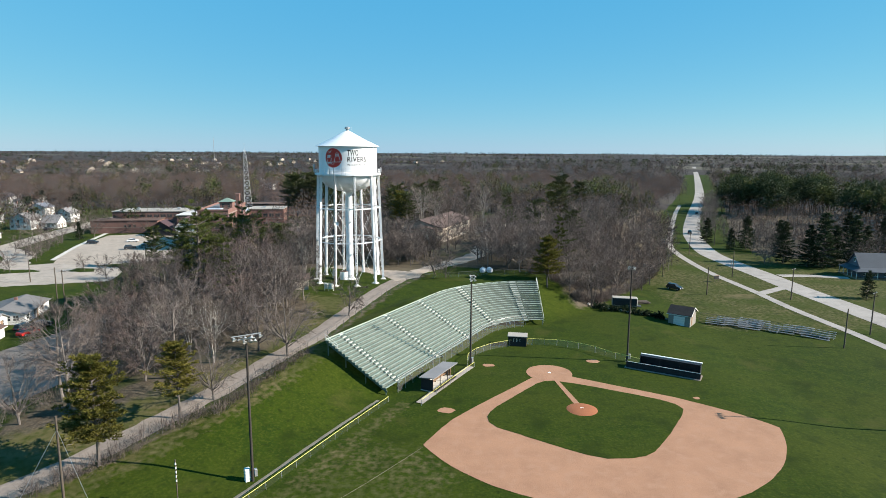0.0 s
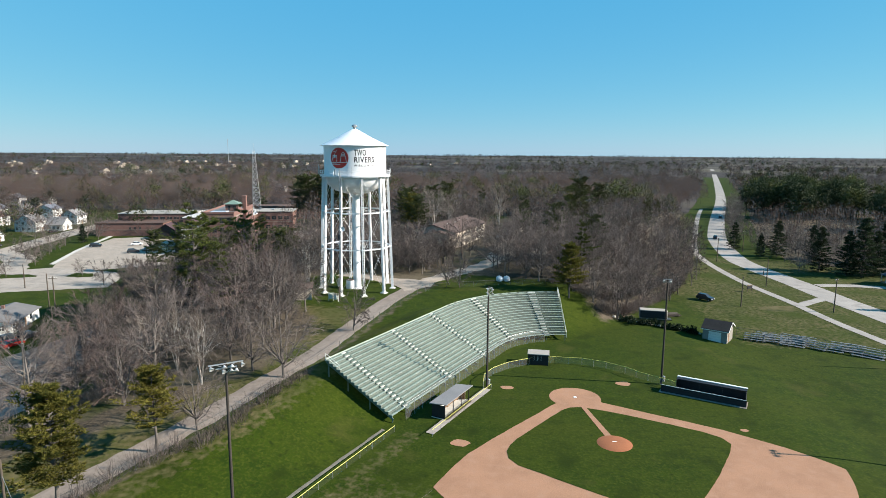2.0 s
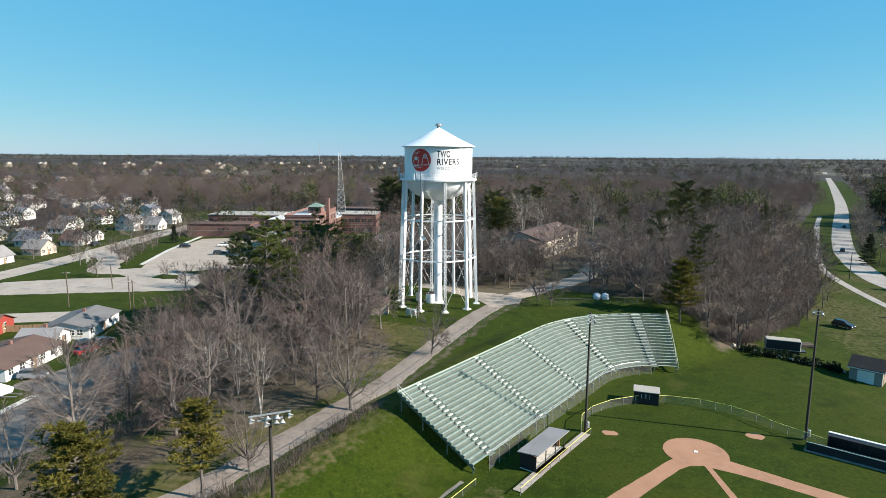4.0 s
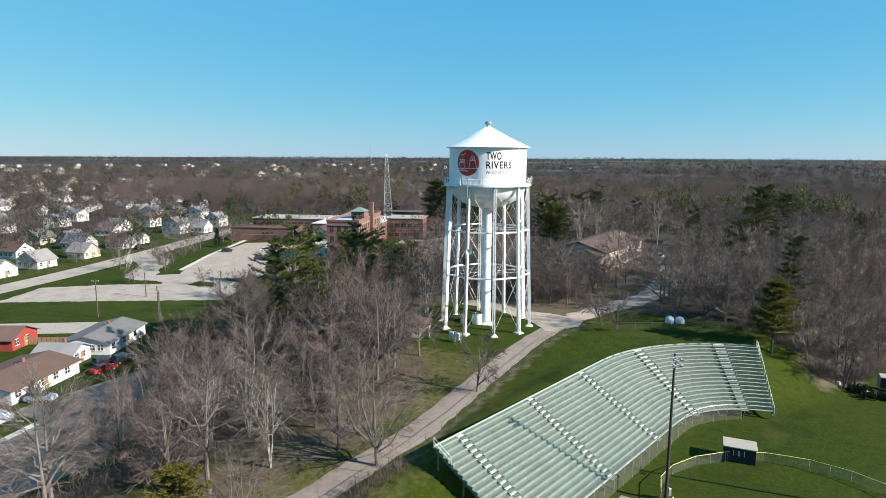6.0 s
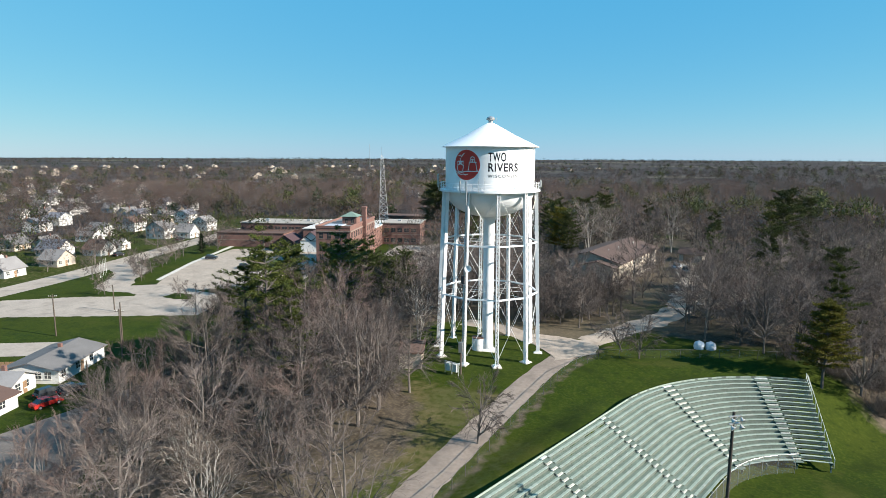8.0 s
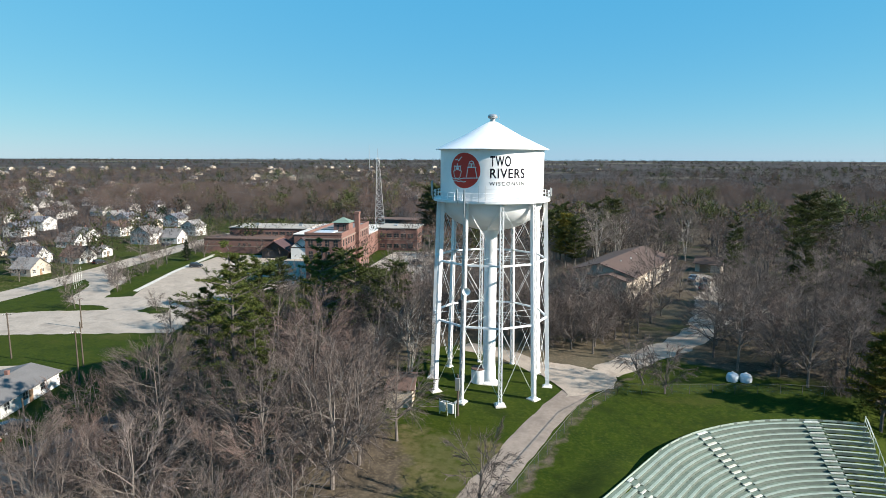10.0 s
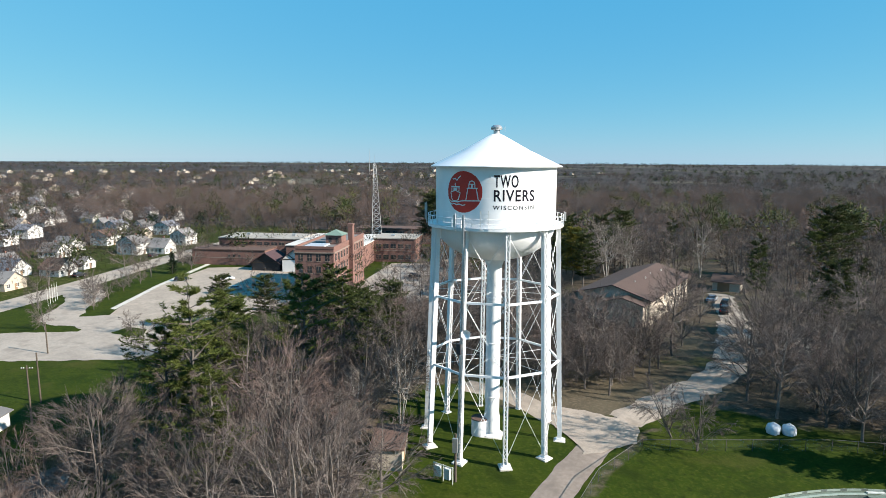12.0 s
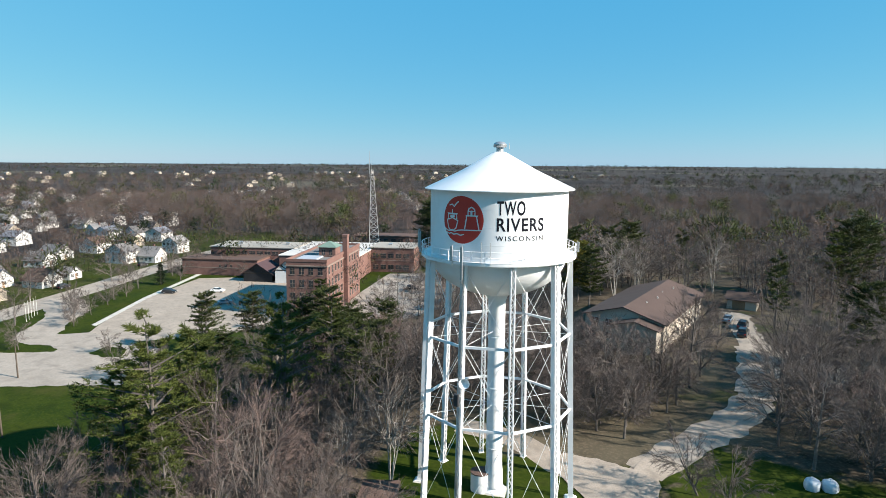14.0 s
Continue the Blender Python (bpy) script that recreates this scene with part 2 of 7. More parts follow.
M_TWIGRED = leaf_mat("budding_twigs", (0.036, 0.025, 0.0225), (0.205, 0.148, 0.130), 0.12, 0.09, 0.5, (0.6, 1.4))
M_PINE = leaf_mat("pine_needles", (0.020, 0.031, 0.008), (0.118, 0.138, 0.034), 0.3)
M_DARKPINE = leaf_mat("dark_pine_needles", (0.017, 0.025, 0.009), (0.075, 0.090, 0.028), 0.25)
M_SPRUCE = leaf_mat("spruce_needles", (0.009, 0.018, 0.009), (0.034, 0.050, 0.022))
M_CEDAR = leaf_mat("yellow_green_needles", (0.045, 0.047, 0.009), (0.20, 0.175, 0.036), 0.3)
M_BRICK = mat("red_brick", (0.165, 0.092, 0.078), 0.9, 9, 0.22, 0.2, 0.2, dirt=(0.13, 0.073, 0.062))
M_STONE = mat("pale_stone_trim", (0.21, 0.16, 0.135), 0.9, 4, 0.12)
M_GLASS = mat("dark_window_glass", (0.03, 0.035, 0.04), 0.08, 1, 0.2, spec=0.6, bump=0)
M_ROOFWHITE = mat("pale_roof_membrane", (0.50, 0.475, 0.45), 0.85, 1.5, 0.1, 0.2, 0.1, dirt=(0.45, 0.43, 0.41))
M_ROOFTAN = mat("tan_flat_roof", (0.30, 0.275, 0.245), 0.9, 2, 0.14)
M_SHINGLE = mat("brown_shingles", (0.105, 0.066, 0.054), 0.92, 5, 0.18, 0.3, 0.3, tint=0.1)
M_SHINGLEG = mat("grey_shingles", (0.155, 0.15, 0.15), 0.92, 5, 0.2, 0.3, 0.3, tint=0.35)
M_ROOFBLUE = mat("blue_grey_shingles", (0.115, 0.125, 0.15), 0.9, 5, 0.2, 0.3, 0.3, tint=0.2)
M_SLATE = mat("dark_slate_siding", (0.055, 0.065, 0.08), 0.8, 4, 0.2)
M_DULLROOF = mat("dull_brown_shingles", (0.078, 0.052, 0.044), 0.92, 5, 0.18, 0.3, 0.3)
M_FARTWIG = leaf_mat("far_twigs", (0.036, 0.029, 0.0265), (0.105, 0.083, 0.075), 0.08, 0.075, 0.22, (0.45, 1.5), 0.5)
M_MIDTWIG = leaf_mat("woodland_twigs", (0.030, 0.025, 0.0235), (0.148, 0.120, 0.113), 0.1, 0.09, 0.35, (0.5, 1.45), 0.35)
M_MIDRED = leaf_mat("woodland_budding_twigs", (0.034, 0.024, 0.0215), (0.155, 0.112, 0.099), 0.1, 0.09, 0.35, (0.5, 1.45), 0.35)
M_FARRED = leaf_mat("far_budding_twigs", (0.040, 0.028, 0.025), (0.118, 0.084, 0.077), 0.08, 0.075, 0.22, (0.45, 1.5), 0.5)
M_COPPER = mat("green_hip_roof", (0.13, 0.19, 0.16), 0.7, 4, 0.15)
M_SIDING = mat("white_siding", (0.56, 0.56, 0.55), 0.7, 3, 0.07, 0.4, 0.05, tint=0.07)
M_SIDINGT = mat("tan_siding", (0.40, 0.35, 0.29), 0.75, 3, 0.08, 0.4, 0.05, tint=0.12)
M_SIDINGR = mat("red_siding", (0.24, 0.04, 0.03), 0.75, 3, 0.12)
M_SIDINGS = mat("slate_blue_siding", (0.115, 0.135, 0.165), 0.75, 3, 0.1)
M_SHEDWALL = mat("grey_beige_boards", (0.20, 0.185, 0.165), 0.8, 3, 0.12)
M_CHARCOAL = mat("charcoal_shingles", (0.024, 0.024, 0.025), 0.95, 5, 0.25, 0.4, 0.3, spec=0.1)
M_PLUM = mat("plum_brown_shingles", (0.060, 0.036, 0.040), 0.9, 4, 0.2, 0.3, 0.3)
M_STRIP = mat("worn_gravel_strip", (0.135, 0.122, 0.098), 0.95, 4, 0.3, 0.5, 0.3)
M_SIDINGB = mat("blue_grey_siding", (0.33, 0.37, 0.42), 0.75, 3, 0.08)
M_TYRE = mat("tyre_rubber", (0.02, 0.02, 0.02), 0.9)
M_CARDARK = mat("dark_car_paint", (0.02, 0.022, 0.026), 0.18, 2, 0.1, spec=0.6, bump=0)
M_CARSILVER = mat("silver_car_paint", (0.36, 0.39, 0.43), 0.22, 2, 0.06, metal=0.3, bump=0)
M_CARWHITE = mat("white_car_paint", (0.75, 0.75, 0.74), 0.22, 2, 0.05, bump=0)
M_CARRED = mat("red_car_paint", (0.36, 0.025, 0.02), 0.22, 2, 0.06, bump=0)
M_TARP = mat("pale_blue_shell", (0.55, 0.63, 0.70), 0.4, 2, 0.08)
M_WRAP = mat("white_plastic_wrap", (0.50, 0.52, 0.56), 0.45, 5, 0.15, 1.5, 0.4, spec=0.4)
M_TIMBER = mat("brown_timber", (0.22, 0.14, 0.085), 0.9, 6, 0.25)
M_LAMP = mat("floodlight_shell", (0.42, 0.41, 0.40), 0.45, 4, 0.1, metal=0.2)


# ---- building tools ----
class Shape:
    """Collects corners and faces of one mesh."""

    def __init__(self):
        self.v, self.f, self.k, self.slot = [], [], [], 0

    def add(self, corners, faces):
        n = len(self.v)
        self.v += [tuple(c) for c in corners]
        self.f += [tuple(n + i for i in face) for face in faces]
        self.k += [self.slot] * len(faces)
        return self

    def box(self, x0, y0, z0, x1, y1, z1, m=None, edge=0.0):
        if edge:
            return self.bevel_box(x0, y0, z0, x1, y1, z1, m, edge)
        c = [Vector((x, y, z)) for z in (z0, z1) for y in (y0, y1) for x in (x0, x1)]
        if m:
            c = [m @ p for p in c]
        return self.add(c, [(0, 2, 3, 1), (4, 5, 7, 6), (0, 1, 5, 4), (2, 6, 7, 3), (0, 4, 6, 2), (1, 3, 7, 5)])

    def bevel_box(self, x0, y0, z0, x1, y1, z1, m, e):
        """A box whose upright and upper edges are cut off."""
        rings = []
        for z, i in ((z0, 0), (z1 - e, 0), (z1, e)):
            a, b, c, d = x0 + i, x1 - i, y0 + i, y1 - i
            rings.append([(a + e, c, z), (b - e, c, z), (b, c + e, z), (b, d - e, z), (b - e, d, z), (a + e, d, z), (a, d - e, z), (a, c + e, z)])
        c = [m @ Vector(p) if m else p for r in rings for p in r]
        f = [tuple(range(7, -1, -1)), tuple(range(16, 24))]
        for r in range(2):
            f += [(8 * r + i, 8 * r + (i + 1) % 8, 8 * r + 8 + (i + 1) % 8, 8 * r + 8 + i) for i in range(8)]
        return self.add(c, f)

    def tube(self, a, b, r0, r1=None, n=6, caps=True):
        a, b = Vector(a), Vector(b)
        r1 = r0 if r1 is None else r1
        d = (b - a).normalized()
        s = d.cross(Vector((0, 0, 1)) if abs(d.z) < 0.9 else Vector((1, 0, 0))).normalized()
        t = d.cross(s)
        ring = [(math.cos(2 * math.pi * i / n), math.sin(2 * math.pi * i / n)) for i in range(n)]
        c = [a + (s * x + t * y) * r0 for x, y in ring] + [b + (s * x + t * y) * r1 for x, y in ring]
        f = [(i, i + n, (i + 1) % n + n, (i + 1) % n) for i in range(n)]
        if caps:
            f += [tuple(range(n)), tuple(range(2 * n - 1, n - 1, -1))]
        return self.add(c, f)

    def beam(self, a, b, w, h, up=(0, 0, 1)):
        """A bar of section w x h from a to b; h runs along up."""
        a, b, up = Vector(a), Vector(b), Vector(up)
        d = (b - a).normalized()
        s = d.cross(up).normalized() * (w / 2)
        t = s.cross(d).normalized() * (h / 2)
        c = [p + s * i + t * j for p in (a, b) for i, j in ((-1, -1), (1, -1), (1, 1), (-1, 1))]
        return self.add(c, [(0, 1, 2, 3), (7, 6, 5, 4), (0, 4, 5, 1), (1, 5, 6, 2), (2, 6, 7, 3), (3, 7, 4, 0)])

    def lathe(self, rows, n=48, at=(0, 0)):
        """Rows of radius and height, turned about an upright axis."""
        c = [(at[0] + r * math.cos(2 * math.pi * i / n), at[1] + r * math.sin(2 * math.pi * i / n), z) for r, z in rows for i in range(n)]
        f = [(k * n + i, k * n + (i + 1) % n, (k + 1) * n + (i + 1) % n, (k + 1) * n + i) for k in range(len(rows) - 1) for i in range(n)]
        return self.add(c, f)

    def data(self, name, mats, smooth=False):
        me = bpy.data.meshes.new(name)
        me.from_pydata(self.v, [], self.f)
        for m in mats if isinstance(mats, (list, tuple)) else [mats]:
            me.materials.append(m)
        if any(self.k):
            me.polygons.foreach_set("material_index", self.k)
        if smooth:
            me.polygons.foreach_set("use_smooth", [True] * len(self.f))
            me.set_sharp_from_angle(angle=radians(40))
        me.update()
        return me


def part(name, shape, material, parent=None, label="", smooth=False):
    ob = new(name, shape.data(name, material, smooth))
    ob.parent = parent
    if label:
        tagged(ob, label)
    return ob


def thing(name, label, category, group="", kind="", at=None):
    ob = new(name)
    if at is not None:
        ob.matrix_basis = at
    return tagged(ob, label, category, group, kind)


def soup(name, verts, tris, mats, index=None):
    """A mesh from arrays of corners and triangles."""
    me = bpy.data.meshes.new(name)
    me.vertices.add(len(verts))
    me.vertices.foreach_set("co", np.ascontiguousarray(verts, np.float32).ravel())
    me.loops.add(3 * len(tris))
    me.loops.foreach_set("vertex_index", np.ascontiguousarray(tris, np.int32).ravel())
    me.polygons.add(len(tris))
    me.polygons.foreach_set("loop_start", np.arange(0, 3 * len(tris), 3, dtype=np.int32))
    for m in mats:
        me.materials.append(m)
    if index is not None:
        me.polygons.foreach_set("material_index", np.ascontiguousarray(index, np.int32))
    me.update(calc_edges=True)
    return me


# ---- the lie of the land ----
def smooth01(x):
    x = np.clip(x, 0, 1)
    return x * x * (3 - 2 * x)


def side_of(line, x, y):
    """Distance of places from a line of corners: positive on its left."""
    x, y = np.asarray(x, float), np.asarray(y, float)
    best, sign = np.full(x.shape, 1e9), np.ones(x.shape)
    for (ax, ay), (bx, by) in zip(line, line[1:]):
        dx, dy = bx - ax, by - ay
        k = np.clip(((x - ax) * dx + (y - ay) * dy) / (dx * dx + dy * dy), 0, 1)
        d = np.hypot(x - ax - k * dx, y - ay - k * dy)
        s = np.where(dx * (y - ay) - dy * (x - ax) >= 0, 1.0, -1.0)
        near = d < best - 1e-9
        best, sign = np.where(near, d, best), np.where(near, s, sign)
    return best * sign


HILL_FOOT = [(-70, 0), (-45, 30), (-24, 62), (-9, 92), (2, 110), (9, 126), (16, 133), (25, 136), (38, 148), (46, 164), (58, 186), (76, 218), (92, 262), (150, 420)]
HILL_ROAD = [(-80, 36), (-50, 63.5), (-41, 75), (-31.2, 90.9), (-26, 101.6), (-22.6, 110), (-18, 127), (-13.3, 143.3), (-10, 151.5), (-5.2, 161), (2.4, 175.6), (8, 185.6), (14, 198.5), (16.8, 214), (18.5, 240), (24, 300)]


def land(x, y):
    """Height of the ground."""
    x, y = np.asarray(x, float), np.asarray(y, float)
    u, w = side_of(HILL_FOOT, x, y), side_of(HILL_ROAD, x, y)
    top = np.interp(y, [20, 45, 63, 81, 97, 116, 139, 152, 200, 270, 330, 420], [-1.2, -0.6, 0.6, 2.9, 5.0, 6.2, 7.0, 7.3, 8.2, 8.0, 6.0, 1.0])
    base = -1.2 * smooth01((-x - 28) / 30) - 1.0 * smooth01((x - 46) / 16)
    start = 8 + 22 * smooth01((y - 112) / 25)
    rise = smooth01(u / 15) * (1 - smooth01((w - start) / 34))
    out = 10 * smooth01((np.hypot(x, y) - 2400) / 2000)  # the country rises a little far out
    s, b = 0.469 * (x + 9) + 0.883 * (y - 93.7), -0.883 * (x + 9) + 0.469 * (y - 93.7)
    bank = 1.05 * smooth01((b - 8) / 4) * (1 - smooth01((b - 13.6) / 4)) * smooth01((s - 2) / 7) * (1 - smooth01((s - 30) / 10))
    return base + (top - base) * rise + out + bank


def z_at(x, y):
    return float(land(x, y))


# ---- ground, roads and lots ----
def inside(poly, x, y):
    x, y = np.asarray(x, float), np.asarray(y, float)
    odd = np.zeros(x.shape, bool)
    for (ax, ay), (bx, by) in zip(poly, poly[1:] + poly[:1]):
        hit = ((ay > y) != (by > y)) & (x < (bx - ax) * (y - ay) / ((by - ay) or 1e-9) + ax)
        odd ^= hit
    return odd


def depth_in(poly, x, y):
    """Metres inside a plot, negative outside."""
    d = np.abs(side_of(poly + poly[:1], x, y))
    return np.where(inside(poly, x, y), d, -d)


WOOD_WEST = [(-60, 72), (-40, 88), (-30.5, 101), (-26.5, 116), (-28, 127), (-36, 137), (-38, 150), (-36, 163), (-26, 168), (-17, 167), (-6, 168), (1, 180), (7, 197), (9, 205), (-2, 205), (-14, 204),
             (-30, 215), (-66, 215), (-74, 190), (-70, 168), (-65, 150), (-64, 128), (-59, 104)]
WOOD_EAST = [(16, 184), (17, 170), (26, 160), (34, 148), (40, 152), (48, 166), (59, 186), (76, 218), (90, 258), (150, 420), (28, 420), (24, 262), (21, 225), (20, 200)]
WOOD_NORTH = [(-78, 215), (-30, 218), (-20, 242), (-4, 250), (12, 240), (13, 262), (18, 420), (-78, 420), (-72, 300)]
WOODS = [WOOD_WEST, WOOD_EAST, WOOD_NORTH]


def steps(*runs):
    out = []
    for a, b, s in runs:
        out += list(np.arange(a, b, s))
    return np.array(out + [runs[-1][1]])


gx = steps((-5000, -1000, 400), (-1000, -260, 40), (-260, -90, 5), (-90, 80, 1.6), (80, 200, 5), (200, 330, 10), (330, 1000, 40), (1000, 5000, 400))
gy = steps((-1500, -100, 100), (-100, 30, 10), (30, 215, 1.6), (215, 440, 5), (440, 720, 10), (720, 1200, 40), (1200, 5000, 400))
X, Y = np.meshgrid(gx, gy)
Z = land(X, Y)
nx, ny = len(gx), len(gy)
ids = np.arange(nx * ny).reshape(ny, nx)
quads = np.stack([ids[:-1, :-1], ids[:-1, 1:], ids[1:, 1:], ids[1:, :-1]], -1).reshape(-1, 4)
me = bpy.data.meshes.new("ground")
me.from_pydata(np.stack([X, Y, Z], -1).reshape(-1, 3).tolist(), [], quads.tolist())
me.polygons.foreach_set("use_smooth", [True] * len(quads))
me.materials.append(M_GROUND)
HILLTOP = [(-80, 172), (-24, 170), (-9, 163), (-1, 172), (4, 182), (24, 168), (40, 160), (70, 215), (100, 300), (20, 310), (-78, 300)]
PARK = [(3, 166), (12, 162), (30, 157), (30, 205), (9, 205)]
litter = np.max([smooth01((depth_in(w, X, Y) + 4) / 8) for w in WOODS + [HILLTOP]], 0)
EAST = [(120, 252), (138, 224), (165, 212), (260, 230), (600, 500), (800, 1000), (470, 1000), (205, 470), (140, 300)]
litter = np.maximum(litter, smooth01((depth_in(EAST, X, Y) + 4) / 10))
GLADE = [(-24, 158), (-14, 158), (-7.5, 159), (5, 178), (11, 197), (-10, 203), (-24, 184)]
litter = np.maximum(litter, 0.95 * smooth01((depth_in(GLADE, X, Y) + 2) / 4))
litter = np.maximum(litter, 0.78 * smooth01((depth_in(PARK, X, Y) + 3) / 6))
dry = 0.48 * smooth01((X - 52) / 14) * smooth01((Y - 128) / 10) * (X < 160)
dry = np.maximum(dry, 0.62 * smooth01((19 - np.hypot(X + 33, Y - 122)) / 10))
dry = np.maximum(dry, 0.40 * smooth01((-X - 150) / 30))
FIELD_EDGE = [(-29.0, 50), (-21.8, 63.5), (-14.7, 78.6), (-8.5, 91.2)]
dry = np.maximum(dry, 0.45 * smooth01((3.5 - np.abs(side_of(FIELD_EDGE, X, Y) + 2.5)) / 3) * (Y < 92) * (Y > 45))
dry = np.maximum(dry, 0.42 * smooth01((16 - np.hypot(X + 8, Y - 68)) / 9))
dry = np.maximum(dry, 0.95 * smooth01((7 - np.hypot(X - 84, (Y - 168) * 1.8)) / 4))
dry = np.maximum(dry, 0.12 * smooth01((18 - np.hypot(X - 52, Y - 112)) / 12))
dry = np.maximum(dry, 0.5 * smooth01((5 - np.abs(side_of(HILL_ROAD, X, Y) + 5)) / 4) * (Y < 120))
dry = np.maximum(dry, 0.62 * smooth01((11 - np.abs(side_of(HILL_ROAD, X, Y) - 8)) / 6) * (Y < 134))
litter = np.maximum(litter, 0.62 * smooth01((1.3 - np.abs(side_of(HILL_ROAD, X, Y) + 3.2)) / 1.0) * (Y < 158) * (Y > 60))
far = np.maximum(smooth01((Y - 380) / 80), np.maximum(smooth01((-X - 230) / 60), smooth01((X - 260) / 60)))
for name, field in (("litter", litter), ("dry", dry), ("far", far)):
    me.attributes.new(name, "FLOAT", "POINT").data.foreach_set("value", np.ascontiguousarray(field, np.float32).ravel())
ground = tagged(new("ground", me), "mown green turf, brown leaf litter under trees", "ground", kind="structure")


def ribbon(line, width, lift=0.06, step=1.5, ragged=0.0, name="road", material=None, label="", category="road"):
    """A paved strip that follows the land along a line of corners, its bends rounded."""
    p = [Vector(q) for q in line]
    pts = []
    for i in range(len(p) - 1):
        a, b, c, d = p[max(i - 1, 0)], p[i], p[i + 1], p[min(i + 2, len(p) - 1)]
        n = max(2, int((c - b).length / step))
        for k in range(n):
            t = k / n
            pts.append(0.5 * (2 * b + (c - a) * t + (2 * a - 5 * b + 4 * c - d) * t * t + (3 * b - a - 3 * c + d) * t ** 3))
    pts.append(p[-1])
    s, cols = Shape(), max(2, int(width / 2.0) + 1)
    for i, q in enumerate(pts):
        way = (pts[min(i + 1, len(pts) - 1)] - pts[max(i - 1, 0)]).normalized()
        side = Vector((-way.y, way.x))
        for k in range(cols + 1):
            e = (k / cols - 0.5) * width
            if k in (0, cols):
                e += ragged * noise.noise((q.x * 0.35, q.y * 0.35, k)) * (1 if k else -1)
            r = q + side * e
            drop = 0.10 if k in (0, cols) and ragged else 0
            s.v.append((r.x, r.y, z_at(r.x, r.y) + lift - drop))
    w = cols + 1
    s.f = [(i * w + k + 1, i * w + k, (i + 1) * w + k, (i + 1) * w + k + 1) for i in range(len(pts) - 1) for k in range(cols)]
    s.k = [0] * len(s.f)
    return tagged(part(name, s, material, smooth=True), label, category, kind="structure")


def plot(poly, lift=0.05, step=4.0, name="pavement", material=None, label="", category="pavement", kind="structure", z=None, ragged=0.0):
    """A flat piece of ground cover with a given outline, laid on the land."""
    if ragged:
        rough = []
        for (ax, ay), (bx, by) in zip(poly, poly[1:] + poly[:1]):
            n = max(1, int(math.hypot(bx - ax, by - ay) / 0.9))
            for i in range(n):
                x, y = ax + (bx - ax) * i / n, ay + (by - ay) * i / n
                rough.append((x + ragged * noise.noise((x * 0.4, y * 0.4, 3)) + ragged * 0.5 * noise.noise((x * 1.3, y * 1.3, 5)), y + ragged * noise.noise((x * 0.4, y * 0.4, 9)) + ragged * 0.5 * noise.noise((x * 1.3, y * 1.3, 7))))
        poly = rough
    bm = bmesh.new()
    bm.faces.new([bm.verts.new((x, y, 0)) for x, y in poly])
    bm.normal_update()
    if bm.faces[:][0].normal.z < 0:
        bmesh.ops.reverse_faces(bm, faces=bm.faces[:])
    xs, ys = [p[0] for p in poly], [p[1] for p in poly]
    if z is None:
        for axis, lo, hi in ((0, min(xs), max(xs)), (1, min(ys), max(ys))):
            for k in range(int(lo // step) + 1, int(hi // step) + 1):
                at = (k * step, 0, 0) if axis == 0 else (0, k * step, 0)
                no = (1, 0, 0) if axis == 0 else (0, 1, 0)
                bmesh.ops.bisect_plane(bm, geom=bm.verts[:] + bm.edges[:] + bm.faces[:], plane_co=at, plane_no=no, dist=1e-4)
    bmesh.ops.triangulate(bm, faces=bm.faces[:])
    for v in bm.verts:
        v.co.z = (z_at(v.co.x, v.co.y) if z is None else z) + lift
    me = bpy.data.meshes.new(name)
    bm.to_mesh(me)
    bm.free()
    me.materials.append(material)
    return tagged(new(name, me), label, category, kind=kind)


ribbon(HILL_ROAD[:9] + [(-5.6, 160.4), (0.6, 169.4)], 4.8, 0.07, 1.5, 0.5, "hill_road", M_ROAD, "worn grey asphalt lane up the wooded hill")
ribbon([(-7.2, 158.0), (-4.6, 161.4), (2.4, 171.0), (9.6, 181.8), (14.6, 196.5), (16.8, 214), (18.5, 240)], 5.7, 0.09, 1.5, 1.2, "gravel_lane", M_GRAVEL, "pale gravel lane through the wood to a garage", "road")
plot([(10, 194), (16, 191), (23, 191.5), (31, 197), (26, 206), (20, 214), (13, 211)], 0.115, 2.0, "gravel_yard", M_GRAVEL, "pale gravel turning place under trees", "road", ragged=1.1)
ribbon([(-7.5, 156), (-12, 155.2), (-16.8, 157.2), (-22, 162), (-30, 165)], 4.6, 0.09, 1.5, 0.8, "gravel_branch", M_GRAVEL, "pale gravel branch behind the water tower", "road")
plot([(-4.5, 164), (-8.5, 158.8), (-16, 160.2), (-18, 157.0), (-14, 151.5), (-12, 147.5), (-6, 152)], 0.105, 1.6, "gravel_fan", M_GRAVEL, "pale gravel fan at the road fork", "road", ragged=0.8)
HIGHWAY = [(113, -60), (110, 60), (107.8, 130), (106.7, 161), (106, 179), (106.2, 199), (105.6, 224.5), (107.2, 244), (116.3, 278), (128.2, 312), (162, 392), (225.8, 538), (298, 714), (435, 1055), (700, 1720)]
ribbon(HIGHWAY[7:-1], 40, 0.03, 12, 3.0, "verge", M_GROUND, "mown green verge along the highway", "verge")
ribbon(HIGHWAY, 8.3, 0.06, 6, 0, "highway", M_LANE, "pale concrete two-lane highway running to the horizon")
ribbon([(94, 60), (93.2, 124), (92.3, 140), (91.2, 155), (91.2, 173), (90.6, 185), (90.2, 204.7), (93.4, 239), (100, 266), (120, 318), (153, 400), (178, 458)], 2.5, 0.07, 4, 0, "footpath", M_LANE, "pale paved footpath beside the highway", "path")
